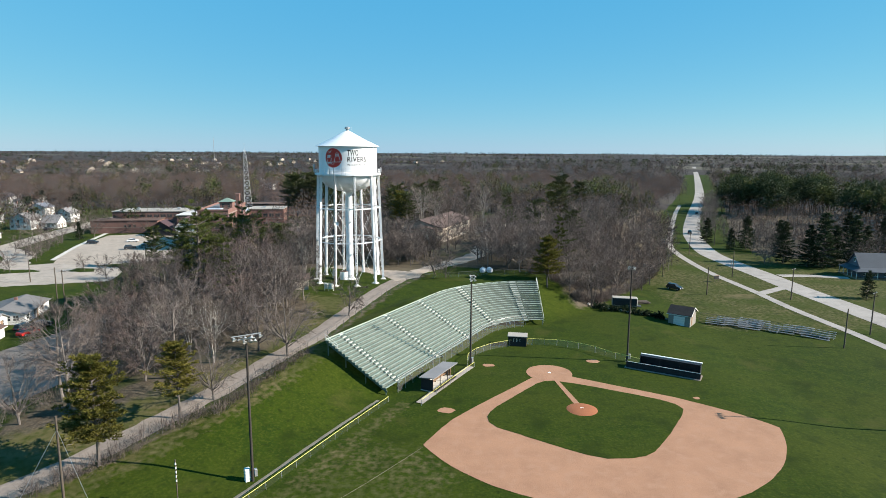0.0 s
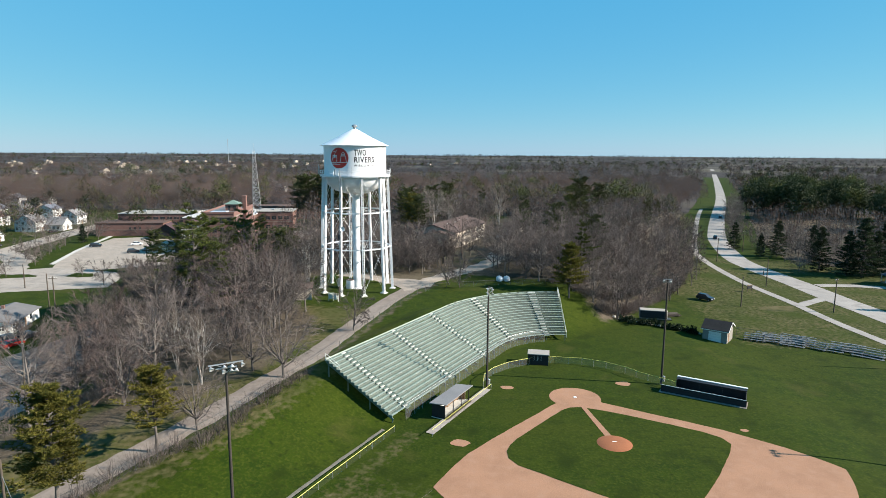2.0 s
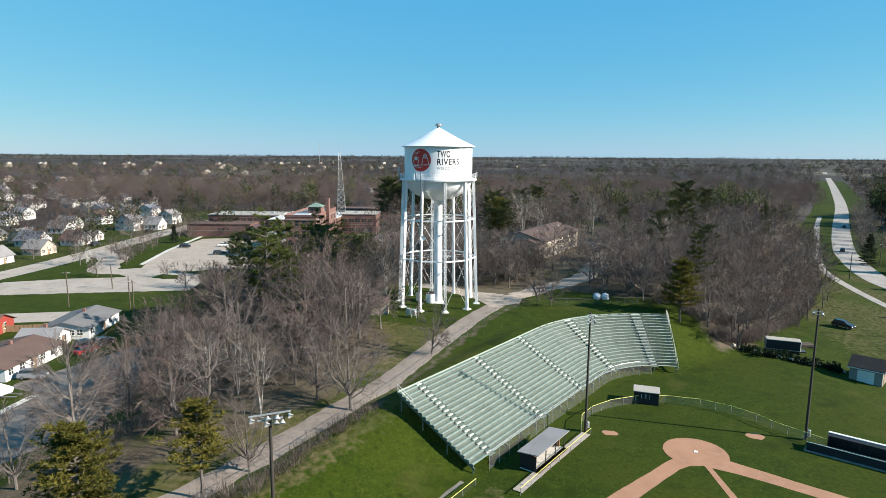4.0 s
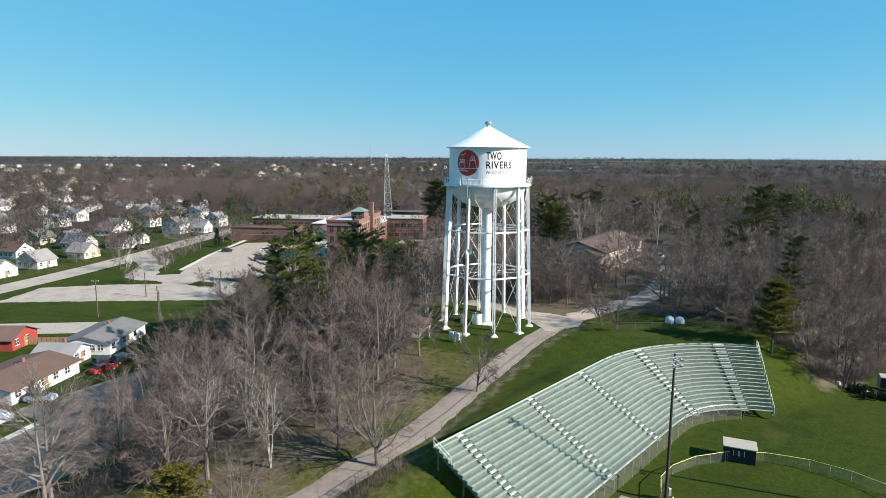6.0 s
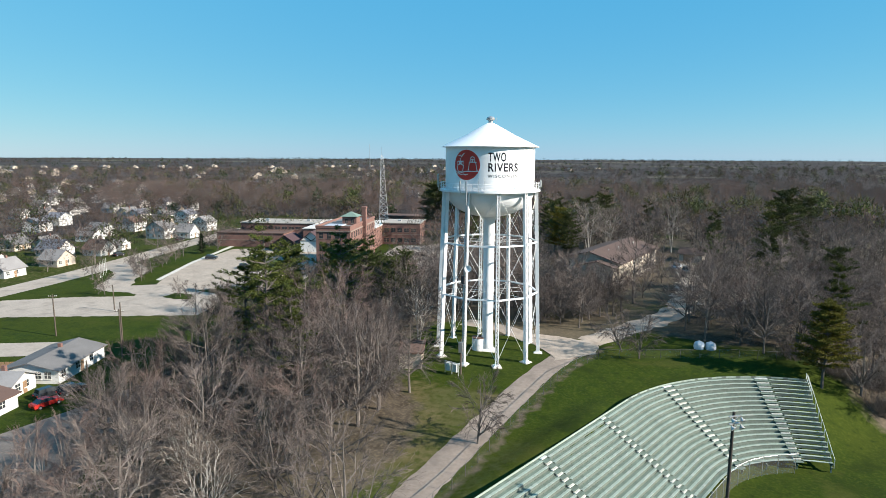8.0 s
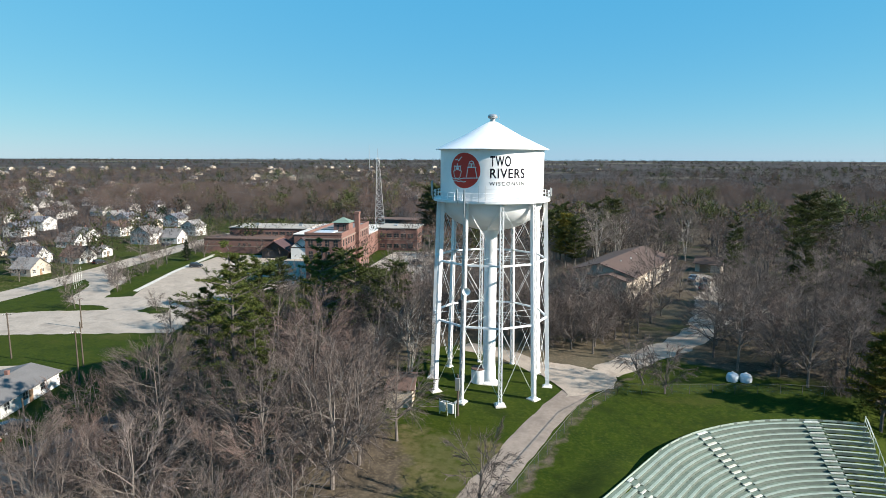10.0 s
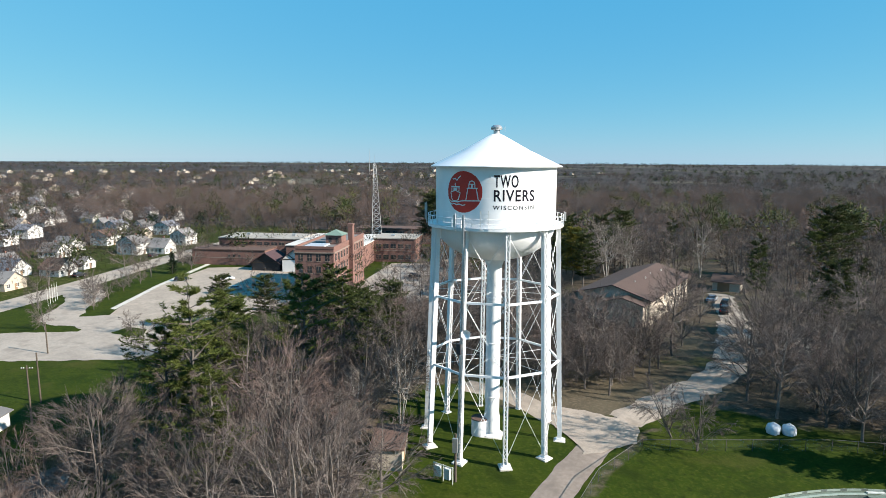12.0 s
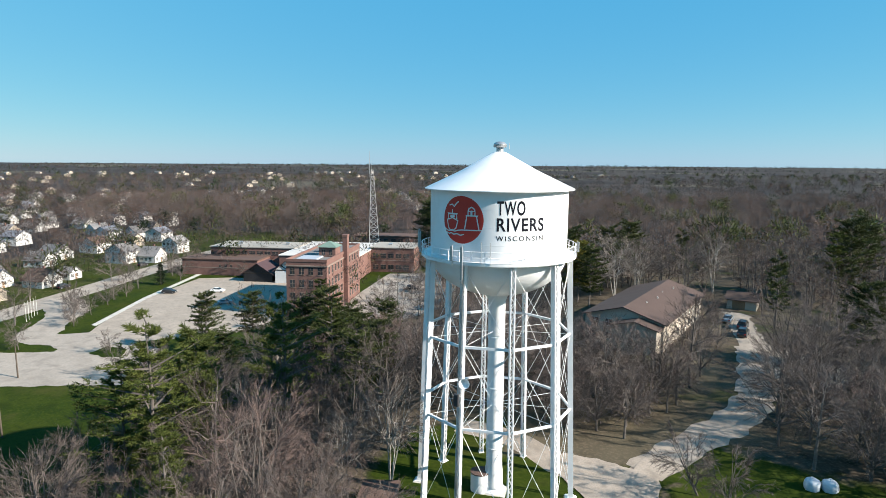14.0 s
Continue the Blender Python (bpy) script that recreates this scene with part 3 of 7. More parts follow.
ribbon([(91.0, 171.0), (97, 175.5), (105, 181)], 3.6, 0.08, 2, 0.3, "path_link", M_LANE, "pale paved link from footpath to highway", "path")
ribbon([(111, 197), (122, 197), (132, 194)], 4.0, 0.08, 3, 0, "house_drive", M_LANE, "pale drive from the highway to a house", "drive")
ribbon([(-172, 60), (-174, 120), (-174, 180), (-174.5, 205), (-176.5, 228), (-180, 254), (-185, 285), (-189, 319), (-193, 370)], 11, 0.07, 6, 0, "town_street", M_PAVE, "pale residential street", "street")
ribbon([(-190, 128), (-150, 141), (-134.5, 146.2), (-112, 154)], 9.2, 0.07, 4, 0, "side_street", M_PAVE, "pale side street between lawns", "street")
plot([(-142, 220), (-138.5, 213), (-122, 209), (-104, 219), (-98, 232), (-101, 250), (-112, 270), (-119, 288), (-146, 288), (-157, 283), (-152, 249)], 0.05, 400, "car_park", M_GRAVEL, "pale tan paved car park beside the brick school", "car park")
plot([(-160, 165.5), (-144, 171), (-122, 178), (-103, 184), (-106, 198), (-112, 206), (-122, 209), (-138, 213), (-140.3, 211.5), (-144.9, 209.1), (-146.9, 213.8), (-150.4, 217.1), (-154, 226), (-157, 232), (-166, 240), (-174, 245), (-173, 232),
      (-170.6, 229.2), (-167, 226.5), (-162.4, 222), (-158.3, 214.9), (-155.8, 208.5), (-151.5, 202.8), (-145.2, 200.4), (-138, 201.2), (-134, 199), (-133.3, 197.5), (-147, 192.8), (-155, 188.5), (-164, 183.5)], 0.06, 400, "school_drive", M_PAVE, "pale cracked asphalt drive loop and lot", "drive", ragged=0.5)
plot([(-124.7, 199), (-125, 204.3), (-118.9, 203.7), (-115.8, 198.5), (-119.7, 197)], 0.11, 400, "drive_island", M_GROUND, "green turf island in the paved lot", "lawn", ragged=0.6)
plot([(-91, 112), (-86, 128), (-82, 145), (-76, 138), (-68, 112), (-64, 96), (-66, 84), (-74, 62), (-84, 60), (-86, 98)], 0.07, 2.5, "house_street", M_STREET, "worn grey asphalt street before the bungalows", "street")
ribbon([(-83.2, 96), (-83.6, 108)], 1.3, 0.12, 2, 0, "kerb_walk", M_CONC, "short pale concrete walk beside a lawn", "path")
plot([(-94, 92), (-84, 96), (-84.2, 109), (-93, 111)], 0.10, 2.5, "front_lawn", M_GROUND, "mown green front lawn", "lawn")
plot([(-143.4, 218.6), (-153.2, 249.2), (-163.6, 293), (-161.4, 293), (-151.2, 248.6), (-141.4, 218)], 0.12, 400, "kerb_walk", M_CONC, "pale concrete walk along the car park edge", "path")
plot([(8, 186.5), (13, 186), (19, 192), (23, 199), (21.5, 206), (13, 205), (11, 196)], 0.12, 2, "lane_pad", M_GRAVEL, "pale gravel pad beside the lane", "drive", ragged=0.7)
plot([(-85.3, 240), (-68, 240), (-58, 262), (-58, 326), (-74, 330), (-80, 316), (-92, 312), (-89.9, 277)], 0.06, 400, "school_yard", M_PAVE, "pale asphalt yard beside the school wing", "yard")

# ---- the ball field ----
ribbon([(-14, 61.3), (-9.5, 66.9), (-3.5, 75.2), (-2.6, 76.5)], 0.07, 0.03, 1.2, 0.05, "foul_line", M_STRIP, "faint worn foul line in the turf", "foul line")
HOME, MOUND = Vector((19.2, 104.6)), Vector((21.6, 88.8))


def arc(cx, cy, r, a0, a1, n=24):
    return [(cx + r * math.cos(radians(a0 + (a1 - a0) * i / n)), cy + r * math.sin(radians(a0 + (a1 - a0) * i / n))) for i in range(n + 1)]


skin = [(15.0, 101.2), (11.1, 96.6), (7.8, 92.8), (4.6, 89.0), (1.8, 85.4), (0.0, 82.4), (-1.3, 79.8), (-2.2, 78.0)]
skin += arc(22.1, 89.7, 27.65, 207.1, 346, 40)
skin += [(47.6, 84.9), (46.2, 86.5), (44.2, 88.6), (38.2, 93.5), (34.4, 95.8), (28.5, 99.3), (23.0, 102.6)] + arc(19.2, 104.4, 4.1, -20, 215, 24)
plot(skin, 0.03, 400, "infield_dirt", M_DIRT, "raked pinkish tan infield dirt", "infield", z=0, ragged=0.08)
turf = [(19.3, 100.7), (22.8, 99.4), (26.4, 97.6), (32.1, 94.5), (35.0, 92.8), (36.9, 91.0), (37.4, 89.2), (36.4, 87.1), (33.9, 83.2), (31.2, 79.3), (28.4, 75.6), (26.8, 74.4), (24.8, 73.8), (21.5, 73.6), (19.2, 74.6),
        (16.5, 76.3), (11.7, 79.8), (8.0, 82.5), (6.9, 84.2), (6.8, 86.1), (7.4, 87.9), (8.6, 89.8), (12.4, 94.6), (16.2, 99.3), (17.6, 100.4)]
plot(turf, 0.06, 400, "infield_turf", M_GROUND, "mown green infield turf inside the dirt", "infield", z=0, ragged=0.08)
way = (MOUND - HOME).normalized()
side = Vector((-way.y, way.x)) * 0.36
a, b = HOME + way * 4.0, MOUND - way * 2.2
plot([tuple(a + side), tuple(b + side * 1.3), tuple(b - side * 1.3), tuple(a - side)], 0.085, 400, "mound_path", M_DIRT, "tan dirt strip from plate to mound", "infield", z=0)
mound = thing("pitching_mound", "low orange clay pitching mound in the infield", "mound", at=pose(MOUND.x, MOUND.y, 0))
part("clay", Shape().lathe([(2.4, 0.05), (2.25, 0.10), (1.5, 0.24), (0.8, 0.30), (0.01, 0.31)], 36), M_CLAY, mound, smooth=True)
part("rubber", Shape().box(-0.3, -0.08, 0.30, 0.3, 0.08, 0.335), M_CHALK, mound, "white pitching rubber")
plate = Shape()
plate.add([(-0.25, 0.2, 0), (0.25, 0.2, 0), (0.25, -0.1, 0), (0, -0.35, 0), (-0.25, -0.1, 0), (-0.25, 0.2, 0.05), (0.25, 0.2, 0.05), (0.25, -0.1, 0.05), (0, -0.35, 0.05), (-0.25, -0.1, 0.05)],
          [(0, 1, 2, 3, 4), (9, 8, 7, 6, 5)] + [(i, i + 5, (i + 1) % 5 + 5, (i + 1) % 5) for i in range(5)])
ob = tagged(part("home_plate", plate, M_CHALK), "white rubber home plate set in the dirt", "home plate")
ob.matrix_basis = pose(19.25, 104.5, 0.035, 0, 0, 180)
for cx, cy, r in ((0.67, 88.2, 0.95), (8.6, 108.2, 0.85), (28.6, 110.7, 1.0), (41.2, 93.5, 0.45)):
    pts = [(cx + r * (1 + 0.35 * noise.noise((cx, i * 0.7, 0))) * math.cos(i * 0.45) * 1.3, cy + r * (1 + 0.35 * noise.noise((cx, i * 0.7, 5))) * math.sin(i * 0.45)) for i in range(14)]
    plot(pts, 0.03, 400, "bare_patch", M_DIRT, "bare worn dirt patch in the turf", "dirt patch", z=0)


# ---- the water tower ----
TX, TY = -23.33, 150.3
R_TANK, Z_EAVE, Z_BAL = 7.0, 40.16, 33.5


def water_tower():
    t = thing("water_tower", "white steel water tower on ten laced legs", "water tower", at=pose(TX, TY, 0))
    tank = Shape().lathe([(R_TANK * math.cos(a), Z_BAL - 4.3 * math.sin(a)) for a in [radians(k) for k in range(86, -1, -5)]] + [(R_TANK, z) for z in (35.2, 36.8, 38.4, Z_EAVE)], 96)
    tank = part("tank", tank, M_WHITE, t, smooth=True)
    seams = Shape()
    for z in (35.15, 36.8, 38.45):
        seams.lathe([(R_TANK + 0.001, z - 0.03), (R_TANK + 0.006, z - 0.015), (R_TANK + 0.006, z + 0.015), (R_TANK + 0.001, z + 0.03)], 96)
    part("weld_seam", seams, M_WHITE, tank)
    roof = Shape().lathe([(R_TANK - 0.1, Z_EAVE - 0.02), (7.60, Z_EAVE - 0.05), (7.62, Z_EAVE + 0.04), (3.9, 41.98), (0.55, 43.85), (0.01, 43.9)], 96)
    roof = part("cone_roof", roof, M_WHITE, t, "white shallow cone roof with a wide eave", smooth=True)
    vent = Shape().lathe([(0.36, 43.75), (0.36, 44.28), (0.60, 44.30), (0.66, 44.40), (0.66, 44.62), (0.58, 44.70), (0.42, 44.84), (0.01, 44.9)], 24)
    part("roof_vent", vent, M_GREYMETAL, roof, "grey capped roof vent", smooth=True)
    part("vent_pin", Shape().tube((0.95, 0, 44.1), (0.95, 0, 44.75), 0.03), M_GREYMETAL, roof)
    # balcony
    bal = Shape().lathe([(R_TANK, Z_BAL + 0.06), (7.95, Z_BAL + 0.06), (7.95, Z_BAL - 0.16), (7.86, Z_BAL - 0.16), (7.86, Z_BAL), (R_TANK, Z_BAL)], 80)
    bal = part("balcony", bal, M_WHITE, t)
    for z in (34.08, 34.62):
        part("rail", Shape().lathe([(7.90, z), (7.95, z + 0.03), (7.90, z + 0.06), (7.85, z + 0.03), (7.90, z)], 80), M_WHITE, bal)
    part("toe_plate", Shape().lathe([(7.93, Z_BAL + 0.06), (7.95, Z_BAL + 0.16), (7.92, Z_BAL + 0.16), (7.91, Z_BAL + 0.06)], 80), M_WHITE, bal)
    post = None
    for k in range(40):
        a = 2 * math.pi * k / 40
        if post is None:
            post = part("rail_post", Shape().box(-0.03, -0.03, 0, 0.03, 0.03, 1.12), M_WHITE, bal)
            post.matrix_basis = pose(7.9, 0, Z_BAL + 0.06)
        else:
            o = post.copy()
            scene.collection.objects.link(o)
            o.matrix_basis = pose(7.9 * math.cos(a), 7.9 * math.sin(a), Z_BAL + 0.06, 0, 0, math.degrees(a))
    # riser pipe
    riser = Shape().lathe([(1.5, 29.35), (1.15, 29.0), (0.9, 28.4), (0.88, 20), (0.88, 10.2), (0.95, 9.6), (1.0, 7.6), (1.35, 7.35), (1.35, 7.0)], 40)
    riser = part("riser_pipe", riser, M_WHITE, t, smooth=True)
    for z in (12.2, 19.0, 24.6):
        part("flange", Shape().lathe([(0.88, z - 0.06), (0.93, z - 0.05), (0.93, z + 0.05), (0.88, z + 0.06)], 40), M_WHITE, riser)
    part("footing", Shape().box(-1.5, -1.5, 6.6, 1.5, 1.5, 7.28, None, 0.08), M_CONC, riser)
    # laced legs
    lean = (8.3 - 7.35) / (33.3 - 7.4)
    def channel(s):
        c = [(-0.26, s), (0.26, s), (0.26, s * 0.62), (0.235, s * 0.62), (0.235, s * 0.86), (-0.235, s * 0.86), (-0.235, s * 0.62), (-0.26, s * 0.62)]
        c = c if s < 0 else c[::-1]
        sides = [(i, (i + 1) % 8, (i + 1) % 8 + 8, i + 8) for i in range(8)]
        return Shape().add([(x, y, z) for z in (7.4, 33.3) for x, y in c], sides)
    lace = Shape()
    for e in (-0.27, 0.27):
        for k in range(46):
            z, s = 7.9 + k * 0.55, 1 if k % 2 else -1
            lace.beam((e, -0.2 * s, z), (e, 0.2 * s, z + 0.55), 0.07, 0.015, (1, 0, 0))
    foot = Shape().box(-0.55, -0.5, 7.28, 0.55, 0.5, 7.36).box(-0.36, -0.32, 7.36, 0.36, 0.32, 7.5)
    base = Shape().box(-0.75, -0.7, 6.4, 0.75, 0.7, 7.28, None, 0.06)
    shared = None
    legs = []
    for k in range(10):
        a = radians(2 + 36 * k)
        root = new("leg")
        root.parent = t
        m = Matrix.Rotation(a, 4, "Z")
        tilt = Matrix.Translation((8.3, 0, 7.4)) @ Matrix.Rotation(-math.atan(lean), 4, "Y") @ Matrix.Translation((0, 0, -7.4))
        root.matrix_basis = m
        if shared is None:
            shared = [channel(-0.24).data("channel", M_WHITE), channel(0.24).data("channel", M_WHITE), lace.data("lacing", M_WHITE), foot.data("foot", M_WHITE), base.data("footing", M_CONC)]
        for d, mm in zip(shared, (tilt, tilt, tilt, Matrix.Translation((8.3, 0, 0)), Matrix.Translation((8.3, 0, 0)))):
            o = new(d.name.split(".")[0], d)
            o.parent = root
            o.matrix_basis = mm
            if o.name.startswith("lacing"):
                tagged(o, kind="stuff")
        legs.append(a)

    def on_leg(a, z, inset=0.0):
        r = 8.3 - lean * (z - 7.4) - inset
        return Vector((r * math.cos(a), r * math.sin(a), z))

    levels = (7.7, 17.3, 25.4, 33.0)
    for k in range(10):
        a, b = legs[k], legs[(k + 1) % 10]
        for z in levels[1:3]:
            part("strut", Shape().beam(on_leg(a, z), on_leg(b, z), 0.2, 0.24), M_WHITE, t)
            part("spoke", Shape().tube(on_leg(a, z - 0.1), (0.86 * math.cos(a), 0.86 * math.sin(a), z - 0.1), 0.022, n=4), M_WHITE, t)
        for z0, z1 in zip(levels, levels[1:]):
            for p, q in ((a, b), (b, a)):
                part("brace_rod", Shape().tube(on_leg(p, z0), on_leg(q, z1), 0.026, n=4), M_WHITE, t)
    # emblem: a red disc with a boat, a lighthouse, a gull and waves in white
    def curved(points, faces, a0, z0, lift):
        c = []
        for x, y in points:
            a = a0 + x / R_TANK
            c.append(((R_TANK + lift) * math.cos(a), (R_TANK + lift) * math.sin(a), z0 + y))
        return Shape().add(c, faces)

    a_logo, z_logo, r_logo = radians(-110.6), 37.45, 2.24
    pts, fcs = [], []
    rings, n = 10, 48
    for i in range(rings + 1):
        pts += [(r_logo * i / rings * math.cos(2 * math.pi * k / n), r_logo * i / rings * math.sin(2 * math.pi * k / n)) for k in range(n)]
    for i in range(rings):
        fcs += [(i * n + k, (i + 1) * n + k, (i + 1) * n + (k + 1) % n, i * n + (k + 1) % n) for k in range(n)]
    emblem = part("emblem", curved(pts, fcs, a_logo, z_logo, 0.010), M_RED, t, "round red painted emblem with white line drawing")

    def stroke(line, w=0.11):
        s, n0 = Shape(), 0
        pts, fcs = [], []
        fine = []
        for p, q in zip(line, line[1:]):
            k = max(1, int(math.dist(p, q) / 0.35))
            fine += [(p[0] + (q[0] - p[0]) * i / k, p[1] + (q[1] - p[1]) * i / k) for i in range(k)]
        fine.append(line[-1])
        for k, p in enumerate(fine):
            d = Vector(fine[min(k + 1, len(fine) - 1)]) - Vector(fine[max(k - 1, 0)])
            o = Vector((-d.y, d.x)).normalized() * w / 2 if d.length > 1e-6 else Vector((0, w / 2))
            pts += [(p[0] + o.x, p[1] + o.y), (p[0] - o.x, p[1] - o.y)]
        fcs = [(2 * k, 2 * k + 1, 2 * k + 3, 2 * k + 2) for k in range(len(fine) - 1)]
        part("white_line", curved(pts, fcs, a_logo, z_logo, 0.018), M_STEPWHITE, emblem)

    stroke([(-1.45, 1.35), (-1.05, 1.42), (-0.85, 1.20), (-0.62, 1.50), (-0.32, 1.72)], 0.12)
    stroke([(-1.75, -0.05), (-1.6, -0.75), (-1.4, -1.0), (-0.85, -1.0), (-0.62, -0.8), (-0.4, -0.1), (-1.05, 0.15), (-1.75, -0.05)])
    stroke([(-1.6, 0.05), (-1.6, 0.5), (-0.55, 0.5), (-0.55, 0.05)])
    stroke([(-1.7, 0.55), (-0.45, 0.55)])
    stroke([(-1.08, 0.5), (-1.08, 0.95)])
    stroke([(-1.35, 0.28), (-0.8, 0.28)], 0.2)
    stroke([(0.35, -0.85), (0.58, 0.42), (1.55, 0.42), (1.8, -0.85)])
    stroke([(0.45, 0.42), (1.7, 0.42)])
    stroke([(0.7, 0.42), (0.7, 0.85), (1.4, 0.85), (1.4, 0.42)])
    stroke([(1.05, 0.42), (1.05, 0.85)], 0.2)
    stroke([(0.7, 0.85), (0.8, 1.1), (1.05, 1.22), (1.3, 1.1), (1.4, 0.85)])
    stroke([(-2.1, -0.85), (-1.8, -1.02), (-1.5, -1.12), (-1.1, -1.05), (-0.8, -1.12), (-0.4, -1.0), (0.0, -0.95), (2.05, -0.9)])
    stroke([(-1.85, -1.25), (-1.5, -1.38), (-1.2, -1.28), (-0.9, -1.42), (-0.5, -1.32), (-0.1, -1.45), (0.3, -1.35)])

    # lettering, bent round the tank
    def lettering(word, x0, x1, y0, y1, weight, spread=1.0):
        cu = bpy.data.curves.new("word", "FONT")
        cu.body, cu.size, cu.offset, cu.space_character = word, 1.0, weight, spread
        ob = bpy.data.objects.new("word", cu)
        scene.collection.objects.link(ob)
        dg = bpy.context.evaluated_depsgraph_get()
        dg.update()
        flat = bpy.data.meshes.new_from_object(ob.evaluated_get(dg))
        bpy.data.objects.remove(ob)
        xs, ys = [v.co.x for v in flat.vertices], [v.co.y for v in flat.vertices]
        bm = bmesh.new()
        bm.from_mesh(flat)
        for v in bm.verts:
            x = x0 + (v.co.x - min(xs)) / (max(xs) - min(xs)) * (x1 - x0)
            z = y0 + (v.co.y - min(ys)) / (max(ys) - min(ys)) * (y1 - y0)
            a = radians(-81.3) + x / R_TANK
            v.co = ((R_TANK + 0.012) * math.cos(a), (R_TANK + 0.012) * math.sin(a), z)
        bm.to_mesh(flat)
        bm.free()
        flat.materials.clear()
        flat.materials.append(M_INK)
        o = new("lettering", flat)
        o.parent = t
        tagged(o, "dark painted word " + word)

    lettering("TWO", -0.12, 2.52, 37.98, 39.3, 0.019, 1.15)
    lettering("RIVERS", -0.12, 4.5, 36.5, 37.75, 0.019, 1.12)
    lettering("WISCONSIN", -0.2, 4.45, 35.62, 36.08, 0.008, 1.35)

    # antennas on the balcony and one leg
    for deg, z0, z1 in ((-112.5, 33.2, 35.2), (-105, 31.5, 35.2), (-163, 33.6, 36.0), (-170, 33.4, 35.6), (-8, 33.6, 35.2)):
        a = radians(deg)
        c, s = math.cos(a), math.sin(a)
        an = Shape()
        an.tube((8.1 * c, 8.1 * s, z0), (8.1 * c, 8.1 * s, z1), 0.045)
        an.box(8.18, -0.13, z0 + 0.5, 8.32, 0.13, z1 - 0.1, Matrix.Rotation(a, 4, "Z"), 0.03)
        part("panel_antenna", an, M_GREYMETAL, bal, "slim grey panel antenna on a pipe")
    for deg in (-92, -86):
        a = radians(deg)
        part("whip_antenna", Shape().tube((7.98 * math.cos(a), 7.98 * math.sin(a), 33.5), (7.98 * math.cos(a), 7.98 * math.sin(a), 35.6), 0.03), M_GREYMETAL, bal)
    a = radians(-106)
    m = Matrix.Rotation(a, 4, "Z")
    feed = Shape()
    for s in (-0.12, 0, 0.12):
        p, q = m @ Vector((8.62, s, 7.6)), m @ Vector((7.7, s, 33.3))
        feed.tube(p, q, 0.035, n=5)
    part("feed_cable", feed, M_GREYMETAL, t, "grey cables strapped to a leg")
    dish = Shape().lathe([(0.01, -0.22), (0.23, -0.19), (0.42, -0.08), (0.52, 0.08), (0.50, 0.08), (0.38, -0.05), (0.01, -0.15)], 24)
    d = part("dish_antenna", dish, M_WHITE, t, "round white dish antenna", smooth=True)
    d.matrix_basis = Matrix.Translation(m @ Vector((8.55, 0.75, 22.2))) @ Matrix.Rotation(a + radians(25), 4, "Z") @ Matrix.Rotation(radians(90), 4, "Y")
    part("dish_bracket", Shape().tube((0, 0, -0.25), (0, -0.2, -0.7), 0.05), M_GREYMETAL, d)
    box = part("equipment_box", Shape().box(-0.15, -0.25, -0.6, 0.15, 0.25, 0.6, None, 0.03), M_DARKMETAL, t, "dark equipment box on a leg")
    box.matrix_basis = Matrix.Translation(m @ Vector((8.5, -0.1, 20.4))) @ m
    return t


water_tower()
drum = thing("valve_enclosure", "white curved valve enclosure beside the riser", "enclosure", at=pose(-24.75, 149.9, 7.05))
part("shell", Shape().lathe([(1.05, 0), (1.05, 2.2), (1.0, 2.25)], 28), M_WHITE, drum, smooth=True)
part("lid", Shape().lathe([(1.08, 2.2), (1.08, 2.32), (0.01, 2.4)], 28), M_SHINGLE, drum, "rusty brown lid")


# ---- the curved grandstand ----
ROWS, PITCH, RISE, Z_FRONT = 18, 0.675, 0.365, 0.85
HEAD0, HEAD1, LEN0, RAD, LEN1 = radians(62), radians(0), 37.7, 14.5, 1.5
FRONT0 = Vector((-9.0, 93.7))


def stand_point(s, back):
    """A place on the stand: s metres along its front edge, back metres behind that edge."""
    d0, n0 = Vector((math.cos(HEAD0), math.sin(HEAD0))), Vector((-math.sin(HEAD0), math.cos(HEAD0)))
    if s <= LEN0:
        return FRONT0 + d0 * s + n0 * back
    centre = FRONT0 + d0 * LEN0 - n0 * RAD
    turn = min((s - LEN0) / RAD, HEAD0 - HEAD1)
    h = HEAD0 - turn
    p = centre + Vector((-math.sin(h), math.cos(h))) * (RAD + back)
    rest = s - LEN0 - RAD * (HEAD0 - HEAD1)
    return p + Vector((math.cos(HEAD1), math.sin(HEAD1))) * rest if rest > 0 else p


S_END = LEN0 + RAD * (HEAD0 - HEAD1) + LEN1
AISLES = [(3.3, 4.5), (17.3, 18.5), (30.5, 31.7), (42.1, 43.2), (50.3, 51.5)]


def strip(s0, s1, back, depth, z, thick):
    """A board along the stand between two places, bent with it."""
    cuts = [s0]
    while cuts[-1] < s1 - 1e-6:
        k = cuts[-1]
        cuts.append(min(s1, LEN0) if k < LEN0 - 1e-6 else min(s1, k + 1.1))
    sh = Shape()
    for s in cuts:
        for b in (back, back + depth):
            p = stand_point(s, b)
            sh.v += [(p.x, p.y, z - thick), (p.x, p.y, z)]
    for i in range(len(cuts) - 1):
        a, c = 4 * i, 4 * i + 4
        sh.f += [(a + 1, c + 1, c + 3, a + 3), (a, a + 2, c + 2, c), (a, c, c + 1, a + 1), (a + 2, a + 3, c + 3, c + 2)]
    e = 4 * (len(cuts) - 1)
    sh.f += [(0, 1, 3, 2), (e, e + 2, e + 3, e + 1)]
    sh.k = [0] * len(sh.f)
    return sh


